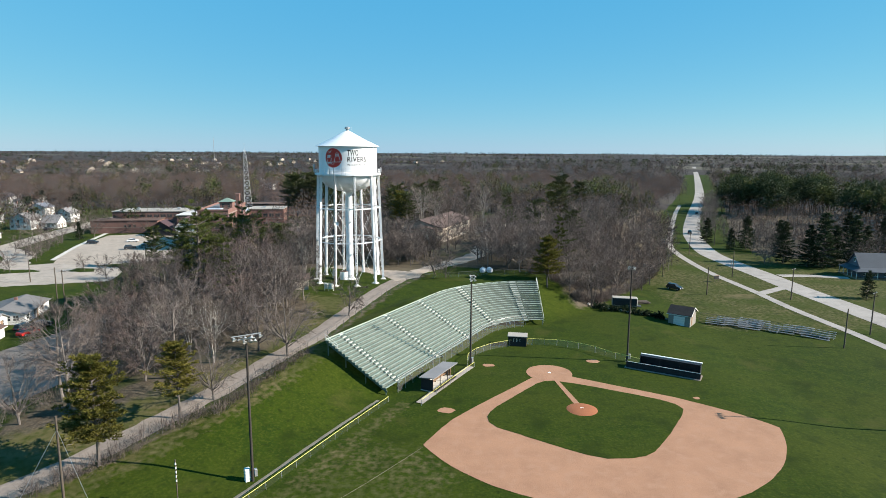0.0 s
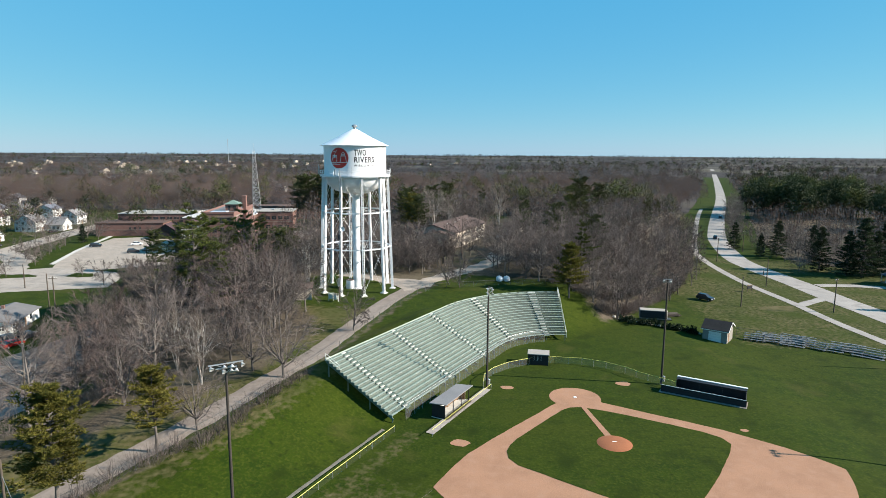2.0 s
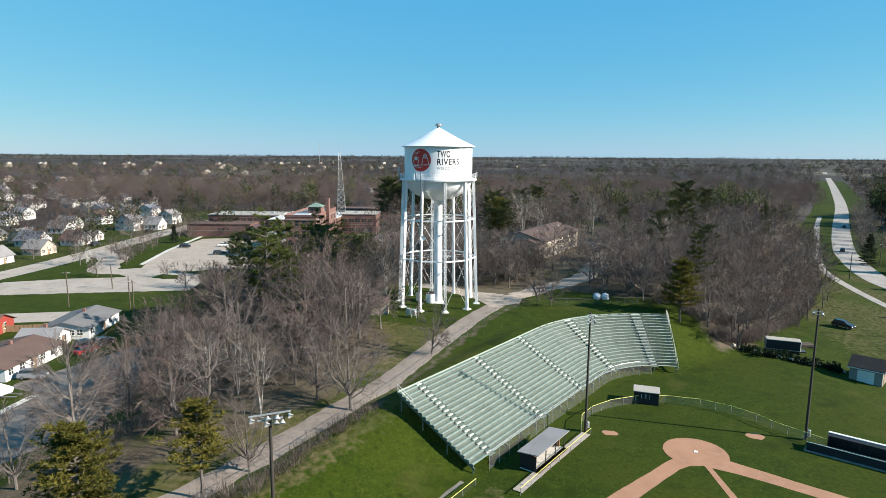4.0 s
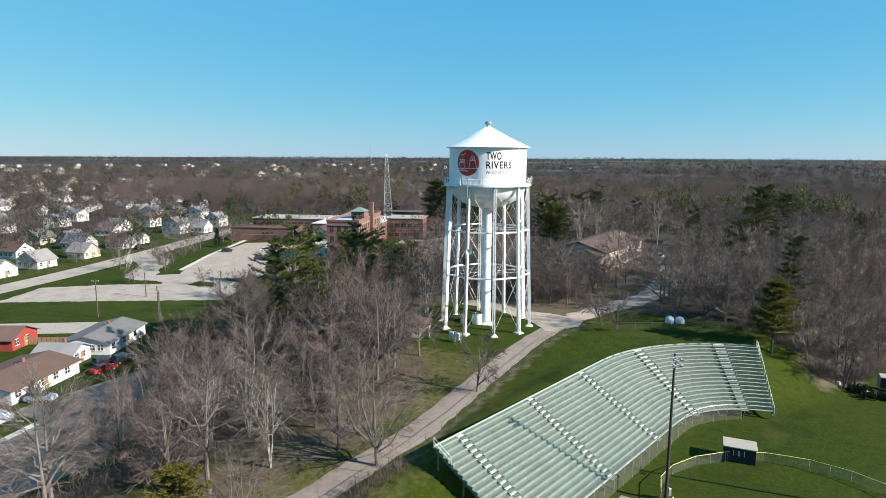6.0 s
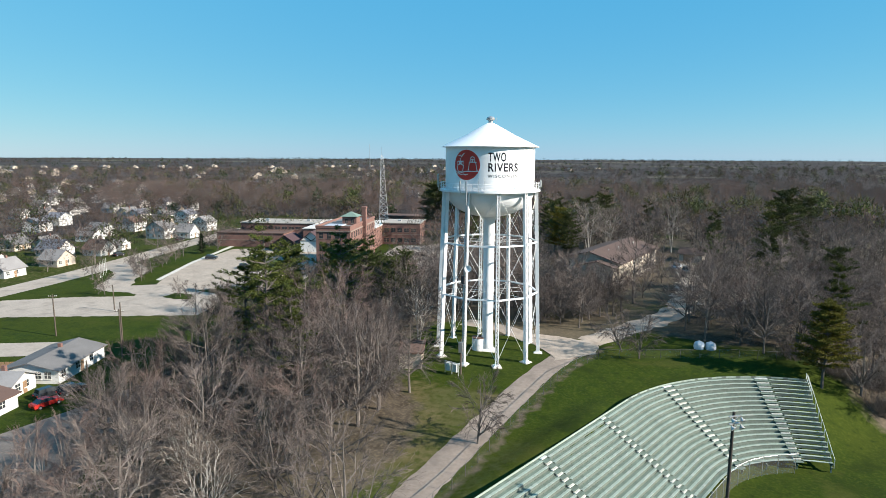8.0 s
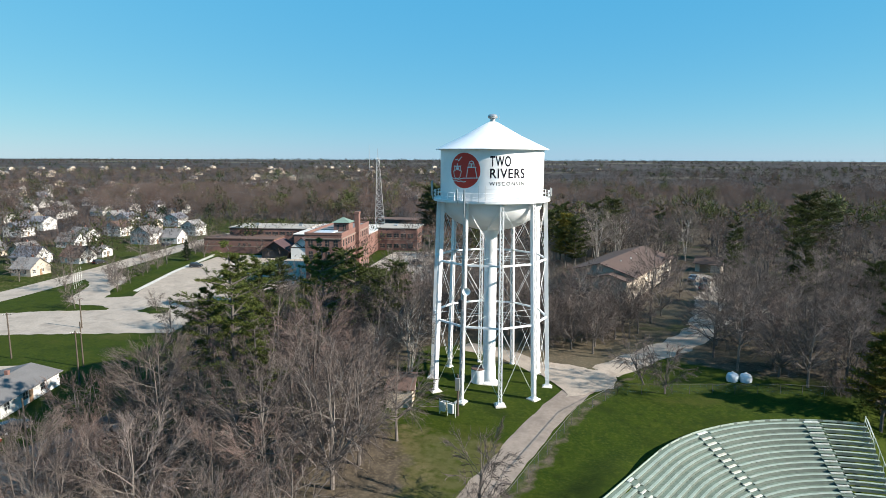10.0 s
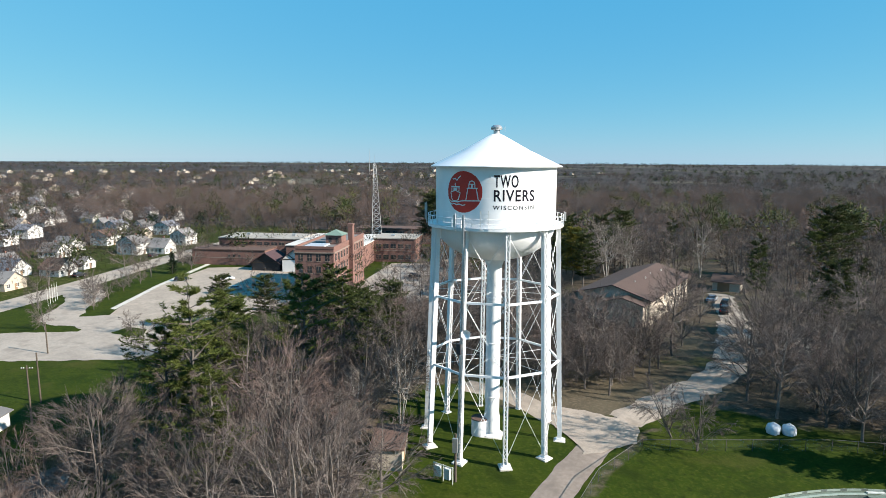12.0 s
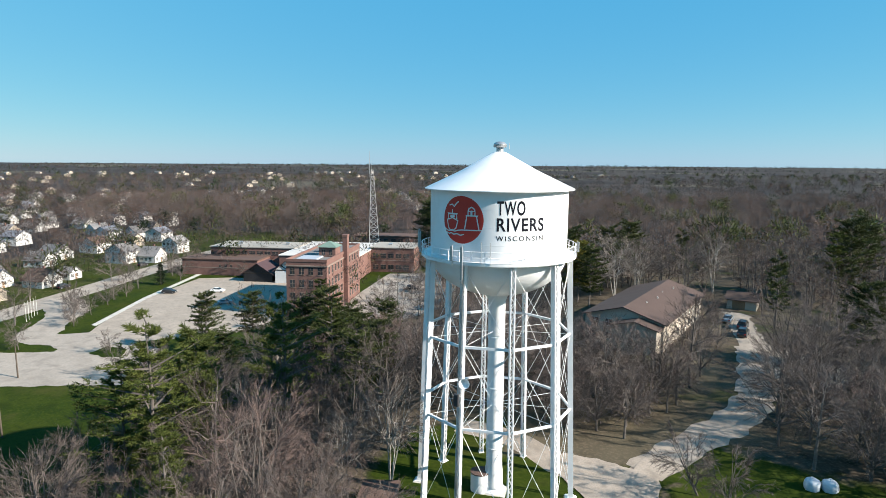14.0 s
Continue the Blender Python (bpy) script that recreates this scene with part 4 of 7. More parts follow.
def grandstand():
    t = thing("grandstand", "curved pale green wooden grandstand on the hillside", "bleachers")
    edges = [0.0] + [v for a in AISLES for v in a] + [S_END]
    blocks = list(zip(edges[0::2], edges[1::2]))
    for r in range(ROWS):
        z, back = Z_FRONT + r * RISE, r * PITCH
        for s0, s1 in blocks:
            part("seat_board", strip(s0, s1, back + 0.08, 0.30, z + 0.43, 0.05), M_BENCH, t)
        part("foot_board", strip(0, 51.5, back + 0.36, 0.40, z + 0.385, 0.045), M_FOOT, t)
        # added boards close the open gaps; their dark tone stands for shade beneath
        part("riser_board", strip(0, S_END, back + 0.77, 0.03, z + 0.69, 0.30), M_GAPSHADE, t)
        for a0, a1 in AISLES:
            part("aisle_tread", strip(a0 + 0.01, a1 - 0.01, back - 0.24, 0.58, z + 0.325, 0.04), M_FOOT, t)
            part("aisle_step", strip(a0 + 0.12, a1 - 0.12, back + 0.34, 0.30, z + 0.50, 0.13), M_AISLE, t, "worn white painted aisle step")
    # stringers and posts under the boards
    s = 0.15
    while s < S_END:
        a, b = stand_point(s, 0.0), stand_point(s, ROWS * PITCH)
        zb = Z_FRONT + ROWS * RISE
        part("stringer", Shape().beam((a.x, a.y, Z_FRONT - 0.25), (b.x, b.y, zb - 0.35), 0.12, 0.28), M_FOOT, t)
        for back in (0.2, 4.2, 8.2, ROWS * PITCH - 0.3):
            p = stand_point(s, back)
            g, zt = z_at(p.x, p.y) - 0.2, Z_FRONT + back / PITCH * RISE - 0.2
            if zt > g + 0.3:
                part("post", Shape().box(p.x - 0.08, p.y - 0.08, g, p.x + 0.08, p.y + 0.08, zt), M_FOOT, t)
        s += 3.9
    # saw-toothed end boards show under the left end; low rails at both top corners
    for s0, way in ((0.0, 1), (S_END, -1)):
        for r in range(ROWS):
            p, q = stand_point(s0, r * PITCH + 0.1), stand_point(s0, r * PITCH + 0.7)
            z = Z_FRONT + r * RISE
            part("end_bracket", Shape().beam((p.x, p.y, z + 0.2), (q.x, q.y, z + 0.2), 0.06, 0.3), M_FOOT, t)
        for b0, b1 in ((ROWS * PITCH - 2.4, ROWS * PITCH + 0.2),):
            rail = Shape()
            p, q = stand_point(s0, b0), stand_point(s0, b1)
            z0 = Z_FRONT + b0 / PITCH * RISE
            z1 = Z_FRONT + b1 / PITCH * RISE
            for h in (0.55, 1.05):
                rail.tube((p.x, p.y, z0 + h), (q.x, q.y, z1 + h), 0.035)
            for e, z in ((p, z0), (q, z1)):
                rail.tube((e.x, e.y, z - 0.2), (e.x, e.y, z + 1.05), 0.04)
            part("corner_rail", rail, M_STEPWHITE, t)
    side_rail = Shape()
    for b in range(0, ROWS, 2):
        p = stand_point(S_END + 0.15, b * PITCH + 0.2)
        z = Z_FRONT + b * RISE
        side_rail.tube((p.x, p.y, z - 0.3), (p.x, p.y, z + 0.9), 0.035, n=5)
    p, q = stand_point(S_END + 0.15, 0.2), stand_point(S_END + 0.15, ROWS * PITCH)
    side_rail.tube((p.x, p.y, Z_FRONT + 0.9), (q.x, q.y, Z_FRONT + ROWS * RISE + 0.9), 0.04, n=5)
    part("side_rail", side_rail, M_STEPWHITE, t, "white pipe rail down the end")
    z = Z_FRONT + ROWS * RISE
    k = 0.0
    last = None
    while k < S_END + 0.01:
        p = stand_point(min(k, S_END), ROWS * PITCH + 0.12)
        if last is not None:
            part("back_board", Shape().beam((last.x, last.y, z + 0.2), (p.x, p.y, z + 0.2), 0.06, 0.22), M_BENCH, t)
        last = p
        k += 1.2
    return t


grandstand()
# mesh screen along the front walk
screen = thing("grandstand_screen", "grey chain-link screen along the grandstand front", "fence")
k, last = 2.0, None
while k < S_END - 3:
    p = stand_point(k, -0.9)
    zg = z_at(p.x, p.y)
    part("post", Shape().tube((p.x, p.y, zg - 0.1), (p.x, p.y, zg + 2.6), 0.035, n=6), M_GREYMETAL, screen)
    if last is not None:
        part("top_rail", Shape().tube((last.x, last.y, zg + 2.55), (p.x, p.y, zg + 2.55), 0.025, n=5), M_GREYMETAL, screen)
        part("fabric", Shape().add([(last.x, last.y, zg + 0.1), (p.x, p.y, zg + 0.1), (p.x, p.y, zg + 2.55), (last.x, last.y, zg + 2.55)], [(0, 1, 2, 3)]), M_SCREEN, screen)
    last = p
    k += 2.4


# ---- trees ----
def bare_tree(seed, height, spread, first=0.3, limbs=13, subs=6, fine=1.0, multi=1, splay=0.16, twig=4, seg=(4, 1), steep=(0.5, 1.1)):
    """Wood (trunk, limbs, branches) and the fine twigs of a leafless tree."""
    rnd = random.Random(seed)
    wood, tv, tf = Shape(), [], []

    def bend(p, d, length, r0, r1, n, sides, wander, rise):
        pts = [(p.copy(), r0)]
        for i in range(n):
            d = (d + Vector((rnd.uniform(-1, 1), rnd.uniform(-1, 1), rnd.uniform(-0.5, 0.5))) * wander + Vector((0, 0, rise))).normalized()
            p = p + d * (length / n)
            r = r0 + (r1 - r0) * (i + 1) / n
            wood.tube(pts[-1][0], p, pts[-1][1], r, sides, caps=False)
            pts.append((p.copy(), r))
        return pts

    def along(pts, f):
        n = len(pts) - 1
        i = min(int(f * n), n - 1)
        g = f * n - i
        return pts[i][0].lerp(pts[i + 1][0], g), pts[i][1] * (1 - g) + pts[i + 1][1] * g, (pts[i + 1][0] - pts[i][0]).normalized()

    tall, wide = height * 0.40, spread * 0.74
    heart = Vector((0, 0, height * 0.60))

    def outward(p):
        q = p - heart
        return Vector((q.x / wide, q.y / wide, q.z / tall)).normalized()

    def stray(by):
        return Vector((rnd.uniform(-1, 1), rnd.uniform(-1, 1), rnd.uniform(-1, 1))) * by

    def sliver(p, d, length, w):
        q = p + d * length
        s = d.cross(outward(q) + stray(0.8)).normalized() * w * fine
        n = len(tv)
        tv.extend([p - s, p + s, q])
        tf.append((n, n + 1, n + 2))
        return q

    def spray(p, d, length):
        """A fine branchlet with its twigs."""
        q = sliver(p, d, length, 0.026)
        for k in range(twig):
            f = (k + rnd.random()) / twig
            sliver(p.lerp(q, f * 0.9), (d + outward(q) * 0.35 + stray(0.75)).normalized(), length * rnd.uniform(0.55, 1.0), 0.0165)

    for stem in range(multi):
        out = 0.04 if multi == 1 else splay
        d = Vector((rnd.uniform(-1, 1) * out, rnd.uniform(-1, 1) * out, 1)).normalized()
        r0 = height * 0.0128 / math.sqrt(multi)
        trunk = bend(Vector((0, 0, -0.3)), d, height * 0.9, r0 * 1.35, r0 * 0.12, 8, 7, 0.06, 0.03)
        top = trunk[-1][0]
        for k in range(limbs):
            # each limb reaches for a place on the domed outline of the crown
            a = k * 2.4 + rnd.uniform(-0.5, 0.5)
            e = -0.42 + 1.30 * (k + rnd.random()) / limbs
            c = math.sqrt(max(0.04, 1 - e * e))
            goal = heart + Vector((wide * c * math.cos(a), wide * c * math.sin(a), tall * e)) * rnd.uniform(0.78, 1.04)
            goal += Vector((top.x, top.y, 0)) * (0.6 if multi > 1 else 0.2)
            run = math.hypot(goal.x, goal.y)
            f = min(max((goal.z - run * rnd.uniform(*steep)) / (height * 0.9), first + 0.12 * rnd.random()), 0.93)
            p, r, _ = along(trunk, f)
            mid = Vector((p.x * 0.4 + goal.x * 0.6, p.y * 0.4 + goal.y * 0.6, p.z * 0.62 + goal.z * 0.38)) + stray(0.05 * height)
            rr = max(r * 0.64, 0.04)
            limb, n = [(p.copy(), rr)], seg[0]
            for i in range(1, n + 1):
                t = i / n
                q = p * (1 - t) ** 2 + mid * 2 * t * (1 - t) + goal * t * t
                if i < n:
                    q = q + stray(0.022 * height)
                w = rr + (0.014 - rr) * t
                wood.tube(limb[-1][0], q, limb[-1][1], w, 3, caps=False)
                limb.append((q.copy(), w))
            for b in range(subs):
                g = 0.2 + 0.78 * (b + rnd.random()) / subs
                q, qr, bd = along(limb, g)
                way = (bd * 0.7 + outward(q) * 0.45 + stray(0.8)).normalized()
                br = bend(q, way, wide * rnd.uniform(0.30, 0.58) * (1.2 - 0.5 * g), max(qr * 0.6, 0.02), 0.009, seg[1], 3, 0.2, 0.05)
                for w in range(8):
                    u, _, cd = along(br, 0.12 + 0.88 * (w + rnd.random()) / 8)
                    spray(u, (cd * 0.8 + outward(u) * 0.4 + stray(0.75)).normalized(), height * rnd.uniform(0.048, 0.092))
            for w in range(5):
                u, _, cd = along(limb, 0.5 + 0.5 * rnd.random())
                spray(u, (cd * 0.8 + outward(u) * 0.4 + stray(0.7)).normalized(), height * rnd.uniform(0.048, 0.092))
        for w in range(8):
            spray(along(trunk, rnd.uniform(0.85, 1))[0], (Vector((0, 0, 1)) + stray(0.7)).normalized(), height * 0.1)
    return wood, soup_data(tv, tf)


def soup_data(v, f):
    return np.array([tuple(p) for p in v], np.float32), np.array(f, np.int32)


def pine_tree(seed, height, spread, whorls=14, droop=0.0, tufts=9, start=0.22, cone=0.8, needle=0.55, bare=0.0, fan=7, thin=0.16, rough=0.18, inner=0.22):
    """Trunk with limbs, and needle tufts in flat sprays, of an evergreen."""
    rnd = random.Random(seed)
    wood, tv, tf = Shape(), [], []
    p, last = Vector((0, 0, -0.3)), None
    r0 = height * 0.016
    n = 6
    pts = [(Vector((0, 0, -0.3)), r0)]
    for i in range(n):
        q = Vector((rnd.uniform(-0.15, 0.15), rnd.uniform(-0.15, 0.15), height * (i + 1) / n))
        r = r0 * (1 - (i + 1) / n) + 0.03
        wood.tube(pts[-1][0], q, pts[-1][1], r, 7, caps=False)
        pts.append((q, r))
    for w in range(whorls):
        f = start + (0.985 - start) * w / (whorls - 1)
        z = height * f
        reach = spread * ((1 - f) / (1 - start)) ** cone * rnd.uniform(0.95 - rough, 1.1) + 0.35
        arms = rnd.choice((5, 6, 7)) if reach > 1 else 4
        for k in range(arms):
            if rnd.random() < bare:
                continue
            a = 2 * math.pi * (k + rnd.uniform(-0.3, 0.3)) / arms + w * 0.9
            ln = reach * rnd.uniform(0.85 - rough, 1.15)
            up = rnd.uniform(0.05, 0.28) - droop + 0.35 * f
            d = Vector((math.cos(a), math.sin(a), up)).normalized()
            b0 = Vector((0, 0, z + rnd.uniform(-0.5, 0.5) * height / whorls))
            b1 = b0 + d * ln
            wood.tube(b0, b1, 0.05 + ln * 0.012, 0.015, 3, caps=False)
            for s in range(tufts):
                g = inner + (1 - inner) * (s + rnd.random()) / tufts
                c = b0.lerp(b1, g)
                side = Vector((-d.y, d.x, 0)).normalized() * rnd.uniform(-1, 1) * ln * 0.30 * (1.15 - g * 0.6)
                c = c + side + Vector((0, 0, rnd.uniform(-0.12, 0.25)))
                for _ in range(fan):
                    e = (d * 0.6 + side * 0.3 + Vector((rnd.uniform(-1, 1), rnd.uniform(-1, 1), rnd.uniform(-0.3, 0.6)))).normalized()
                    q = c + e * needle * rnd.uniform(0.6, 1.3)
                    o = e.cross(Vector((rnd.uniform(-1, 1), rnd.uniform(-1, 1), rnd.uniform(-1, 1)))).normalized() * needle * thin
                    i0 = len(tv)
                    tv.extend([c - o, c + o, q])
                    tf.append((i0, i0 + 1, i0 + 2))
    return wood, soup_data(tv, tf)


def tree_thing(name, made, bark, leaf, label, category="tree", crown="crown"):
    wood, (v, f) = made
    t = thing(name, label, category, "trees")
    part("trunk", wood, bark, t, smooth=True)
    c = new(crown, soup(crown, v, f, [leaf]))
    c.parent = t
    return t


vase = (1.0, 2.6)
bare_kinds = [
    tree_thing("bare_tree", bare_tree(11, 14.5, 7.8, 0.14, 17, steep=vase), M_BARK, M_TWIG, "vase-shaped leafless grey deciduous tree"),
    tree_thing("bare_tree", bare_tree(12, 16.5, 7.4, 0.18, 9, multi=2, splay=0.14), M_BARK, M_TWIG, "tall leafless tree with a forked trunk"),
    tree_thing("bare_tree", bare_tree(13, 14, 8.8, 0.2, 16), M_BARK, M_TWIG, "spreading leafless grey oak"),
    tree_thing("bare_tree", bare_tree(14, 14, 7.0, 0.1, 6, multi=3, splay=0.22, steep=vase), M_BARK, M_TWIGRED, "leafless many-stemmed tree with reddish budding twigs"),
    tree_thing("bare_tree", bare_tree(15, 17, 6.4, 0.24, 14), M_BARK, M_TWIG, "slender leafless woodland tree"),
    tree_thing("birch_tree", bare_tree(16, 13, 4.6, 0.4, 6, 4, multi=5, splay=0.26, steep=vase), M_BIRCH, M_TWIGPALE, "leafless white-barked birch with forked stems"),
    tree_thing("bare_tree", bare_tree(17, 9, 4.4, 0.14, 7, 5, multi=2, steep=vase), M_BARK, M_TWIG, "small leafless roadside tree"),
]
pine_kinds = [
    tree_thing("white_pine", pine_tree(21, 21, 6.6, 12, 0.02, 34, 0.26, 0.26, 0.50, 0.22, 8, 0.105, 0.55, 0.36), M_BARK, M_PINE, "tall green white pine with layered boughs"),
    tree_thing("white_pine", pine_tree(22, 18, 6.4, 11, 0.04, 34, 0.28, 0.24, 0.50, 0.24, 8, 0.105, 0.6, 0.36), M_BARK, M_PINE, "green white pine with irregular layered boughs"),
    tree_thing("spruce_tree", pine_tree(23, 14.5, 5.0, 16, 0.14, 13, 0.05, 0.75, 0.62, 0, 5, 0.2, 0.28), M_BARK, M_SPRUCE, "dark green conical spruce"),
    tree_thing("cedar_tree", pine_tree(24, 13, 5.6, 17, 0.02, 32, 0.24, 0.46, 0.46, 0.10, 9, 0.125, 0.34, 0.25), M_BARK, M_CEDAR, "yellow-green evergreen with feathery boughs"),
]
pine_kinds.append(tree_thing("white_pine", pine_tree(25, 16.5, 7.0, 13, 0.04, 24, 0.26, 0.30, 0.66, 0.12, 8, 0.13, 0.42), M_BARK, M_DARKPINE, "tall dark green white pine in the wood"))
pine_kinds.append(tree_thing("cedar_tree", pine_tree(28, 13, 5.8, 13, -0.04, 30, 0.34, 0.40, 0.46, 0.20, 9, 0.125, 0.5, 0.25), M_BARK, M_CEDAR, "sparse yellow-green evergreen with a bare lower trunk"))
used_kinds = set()


def plant(kind, x, y, scale=1.0, turn=None, sink=0.0, lean=(0, 0), z=None):
    turn = random.uniform(0, 360) if turn is None else turn
    zz = z_at(x, y) if z is None else z
    m = pose(x, y, zz - sink, lean[0], lean[1], turn)
    m = m @ Matrix.Diagonal((scale, scale, scale * random.uniform(0.92, 1.08), 1))
    if kind not in used_kinds:
        used_kinds.add(kind)
        kind.matrix_basis = m
        return kind
    loc, rot, sc = m.decompose()
    o = copy_thing(kind, Matrix.LocRotScale(loc, rot, None))
    o.scale = sc
    return o


KEEP_OUT = [
    [(-24, 189), (5, 189), (14, 206), (16, 248), (-8, 252), (-26, 212)],   # flats
    [(-100, 232), (-74, 238), (-70, 312), (-110, 300)],          # school
    [(-37, 136), (-12, 140), (-10, 160), (-36, 160)],            # tower lawn
    [(-41, 97), (-29, 97), (-24, 112), (-24, 128), (-31, 135), (-37, 126), (-37, 112)],  # open ground beside the lane
]


def clear_of(x, y, road=4.2):
    if abs(float(side_of(HILL_ROAD, x, y))) < road:
        return False
    return not any(bool(inside(k, x, y)) for k in KEEP_OUT)


B, R, P = bare_kinds, random, pine_kinds
spots = [  # landmark trees: kind, place, height against the model's
    (P[3], -41.7, 68.8, 1.0), (P[5], -36.2, 79.1, 0.84),
    (B[0], -33.3, 84.1, 0.65), (B[6], -58, 92, 1.2), (B[0], -26.0, 98.2, 0.88), (B[6], -18.9, 118.8, 1.0), (B[0], -49.5, 94.2, 0.75), (B[3], -50.1, 127.6, 0.95), (B[2], -62, 113.5, 0.85), (B[5], -37.4, 95.5, 0.85), (B[3], -42.0, 132.9, 1.15), (B[0], -32.9, 124.6, 0.9), (B[2], -32.5, 109, 0.8), (B[0], -31.5, 100.5, 0.7),
    (B[0], -33.8, 119.7, 1.0), (B[2], -46.5, 107.5, 0.95), (B[1], -58.4, 108.5, 0.9), (B[3], -42.4, 111.5, 0.9), (B[0], -36.5, 104.8, 0.8), (B[5], -44, 102, 0.8),
    (B[2], -39.5, 117.0, 1.05), (B[3], -45.0, 138.0, 0.95), (B[0], -35.2, 127.4, 0.9), (B[2], -30.6, 130.5, 0.8), (B[5], -34.3, 147.5, 0.95), (B[5], -38.7, 145, 0.75),
    (P[0], -51.6, 156.2, 0.95), (P[1], -60, 168.9, 1.0), (P[1], -57, 146, 1.0), (P[0], -55, 178, 0.9), (P[1], -46.5, 127.5, 0.78), (B[1], -58.7, 125.7, 0.95), (P[0], -60, 138, 0.85),
    (B[6], 0.7, 151.7, 0.9), (B[5], -8.4, 245, 1.4), (B[5], -3.0, 251, 1.3), (B[5], 17.5, 262, 1.3), (P[3], 26.4, 150.8, 1.02), (P[1], 31.5, 163, 0.75), (P[4], -14.5, 238, 0.8), (P[3], -17.5, 245, 1.1), (P[4], 51, 267, 1.2),
    (B[0], 4, 192, 0.6), (B[1], 5.0, 203, 0.6), (B[0], 3.2, 208.5, 0.5), (B[2], 7.4, 217, 0.55), (B[3], 9.8, 225, 0.55), (B[2], -6, 189, 0.55), (B[0], 9.5, 209, 0.6), (B[3], -14, 193, 0.55), (B[1], -20, 200, 0.7), (P[1], 46, 262, 0.9), (P[4], 66, 296, 1.05), (P[4], -10, 262, 1.0), (P[4], -20, 266, 1.1), (P[4], -4, 270, 1.0), (P[4], -84, 350, 1.5), (P[4], -77, 356, 1.55), (P[4], -71, 347, 1.5), (P[4], -65, 338, 1.35), (P[4], -89, 362, 1.5), (P[4], -58, 330, 1.25), (B[3], -64, 121, 0.9), (B[1], -68, 116.5, 0.85), (B[0], -70, 122, 0.85), (B[3], -73, 128, 0.85), (B[3], -66.5, 127, 0.95), (B[0], -68, 134, 0.9), (B[3], -72, 138, 0.8), (B[1], -66, 141, 0.85), (B[3], -61, 117, 0.9), (B[1], -62, 130, 0.85), (P[1], -80, 226, 0.8), (P[4], -68.1, 203.7, 0.95), (P[4], -61.5, 201, 0.9), (P[4], -73.2, 203, 0.8), (P[4], -80.8, 186, 0.68), (P[4], -64, 194, 0.85), (P[4], -45.4, 166, 0.72), (P[4], -52, 184, 0.85), (P[4], -56.5, 191, 0.9), (P[4], -47, 178, 0.75), (P[4], -55, 205, 0.9), (B[5], -58, 196, 1.0), (B[3], -83, 167.5, 0.75), (B[3], -88, 176, 0.75), (B[2], -92, 182, 0.7), (B[0], -79, 177, 0.8), (B[3], -86, 189, 0.65), (B[0], -96, 184, 0.6), (B[6], -105.7, 187.2, 0.9), (B[6], -99.4, 189, 1.0), (B[0], -162.3, 292.6, 0.6), (B[3], -157, 300, 0.7), (B[6], -150, 292, 0.9), (B[6], -143, 291, 0.8), (B[0], -170, 285, 0.6), (B[6], -151.4, 221.5, 0.9), (B[0], -157, 239, 0.5), (B[0], -179.5, 272, 0.6), (B[2], -172, 300, 0.6), (P[2], -162.3, 269.1, 0.55), (B[6], -142.4, 196.5, 0.9), (B[6], -147, 216.5, 0.85), (B[6], -120, 200, 0.7), (B[6], -152.5, 228, 0.8), (B[6], -168, 236, 0.8), (B[6], -160, 250, 0.7), (P[4], -92, 214, 0.8), (P[4], -99, 206, 0.75),
]
for x, y, s in ((119.4, 250.1, 0.6), (125.9, 250.3, 1.0), (125.0, 220.6, 1.12), (129.8, 213.4, 1.0), (133.8, 211.5, 1.4), (139.3, 213.7, 0.95), (147, 215, 1.15), (154, 219, 0.9), (118.6, 166.0, 0.58), (136, 244, 0.9), (158, 236, 1.1), (170, 232, 1.0), (178, 244, 1.0), (117, 268, 0.8)):
    spots.append((P[2], x, y, s))
for k, (x, y, s) in enumerate(((118.2, 220.4, 0.75), (152.7, 226.3, 0.75), (154.5, 258.7, 0.8), (146, 232, 0.8), (131, 240, 0.7), (158, 244, 0.8), (127, 268, 0.7), (122, 281, 0.7), (140, 270, 0.75), (172, 262, 0.8), (145.7, 208.8, 0.7), (152, 212, 0.75), (140, 222, 0.7), (133, 228, 0.65), (148, 246, 0.8), (137, 257, 0.7), (133.6, 297, 0.7), (149, 285, 0.8), (160, 275, 0.8), (165, 228, 0.8))):
    spots.append((B[(0, 2, 3)[k % 3]], x, y, s))
for x, y, s in ((129, 296, 0.7), (135, 309, 0.8), (141, 322, 0.85), (146, 336, 0.8), (153, 349, 0.9), (159, 366, 0.85), (166, 381, 0.9), (175, 397, 0.9), (187, 425, 0.9)):
    spots.append((B[1 if s > 0.82 else 0], x, y, s))
for kind, x, y, s in spots:
    plant(kind, x, y, s)
plant(B[6], -1.8, 154.4, 0.95, 0, 0, (4, -26))
plant(P[0], -56, 137.5, 1.08, 40, 0, (0, 0))
plant(P[1], -60.5, 143, 1.12, 0, 0, (0, 17))
for k in range(16):
    plant(B[k % 3], -188 + R.uniform(-5, 5) + (k % 2) * 26, 205 + k * 8, R.uniform(0.5, 0.75))
taken = [(x, y) for _, x, y, _ in spots]


def scatter(poly, count, gap, pick, lo, hi, road=4.2):
    xs, ys = [p[0] for p in poly], [p[1] for p in poly]
    made = tries = 0
    while made < count and tries < count * 12:
        tries += 1
        x, y = R.uniform(min(xs), max(xs)), R.uniform(min(ys), max(ys))
        if not bool(inside(poly, x, y)) or not clear_of(x, y, road) or any((x - a) ** 2 + (y - b) ** 2 < gap * gap for a, b in taken):
            continue
        taken.append((x, y))
        plant(pick(), x, y, R.uniform(lo, hi))
        made += 1


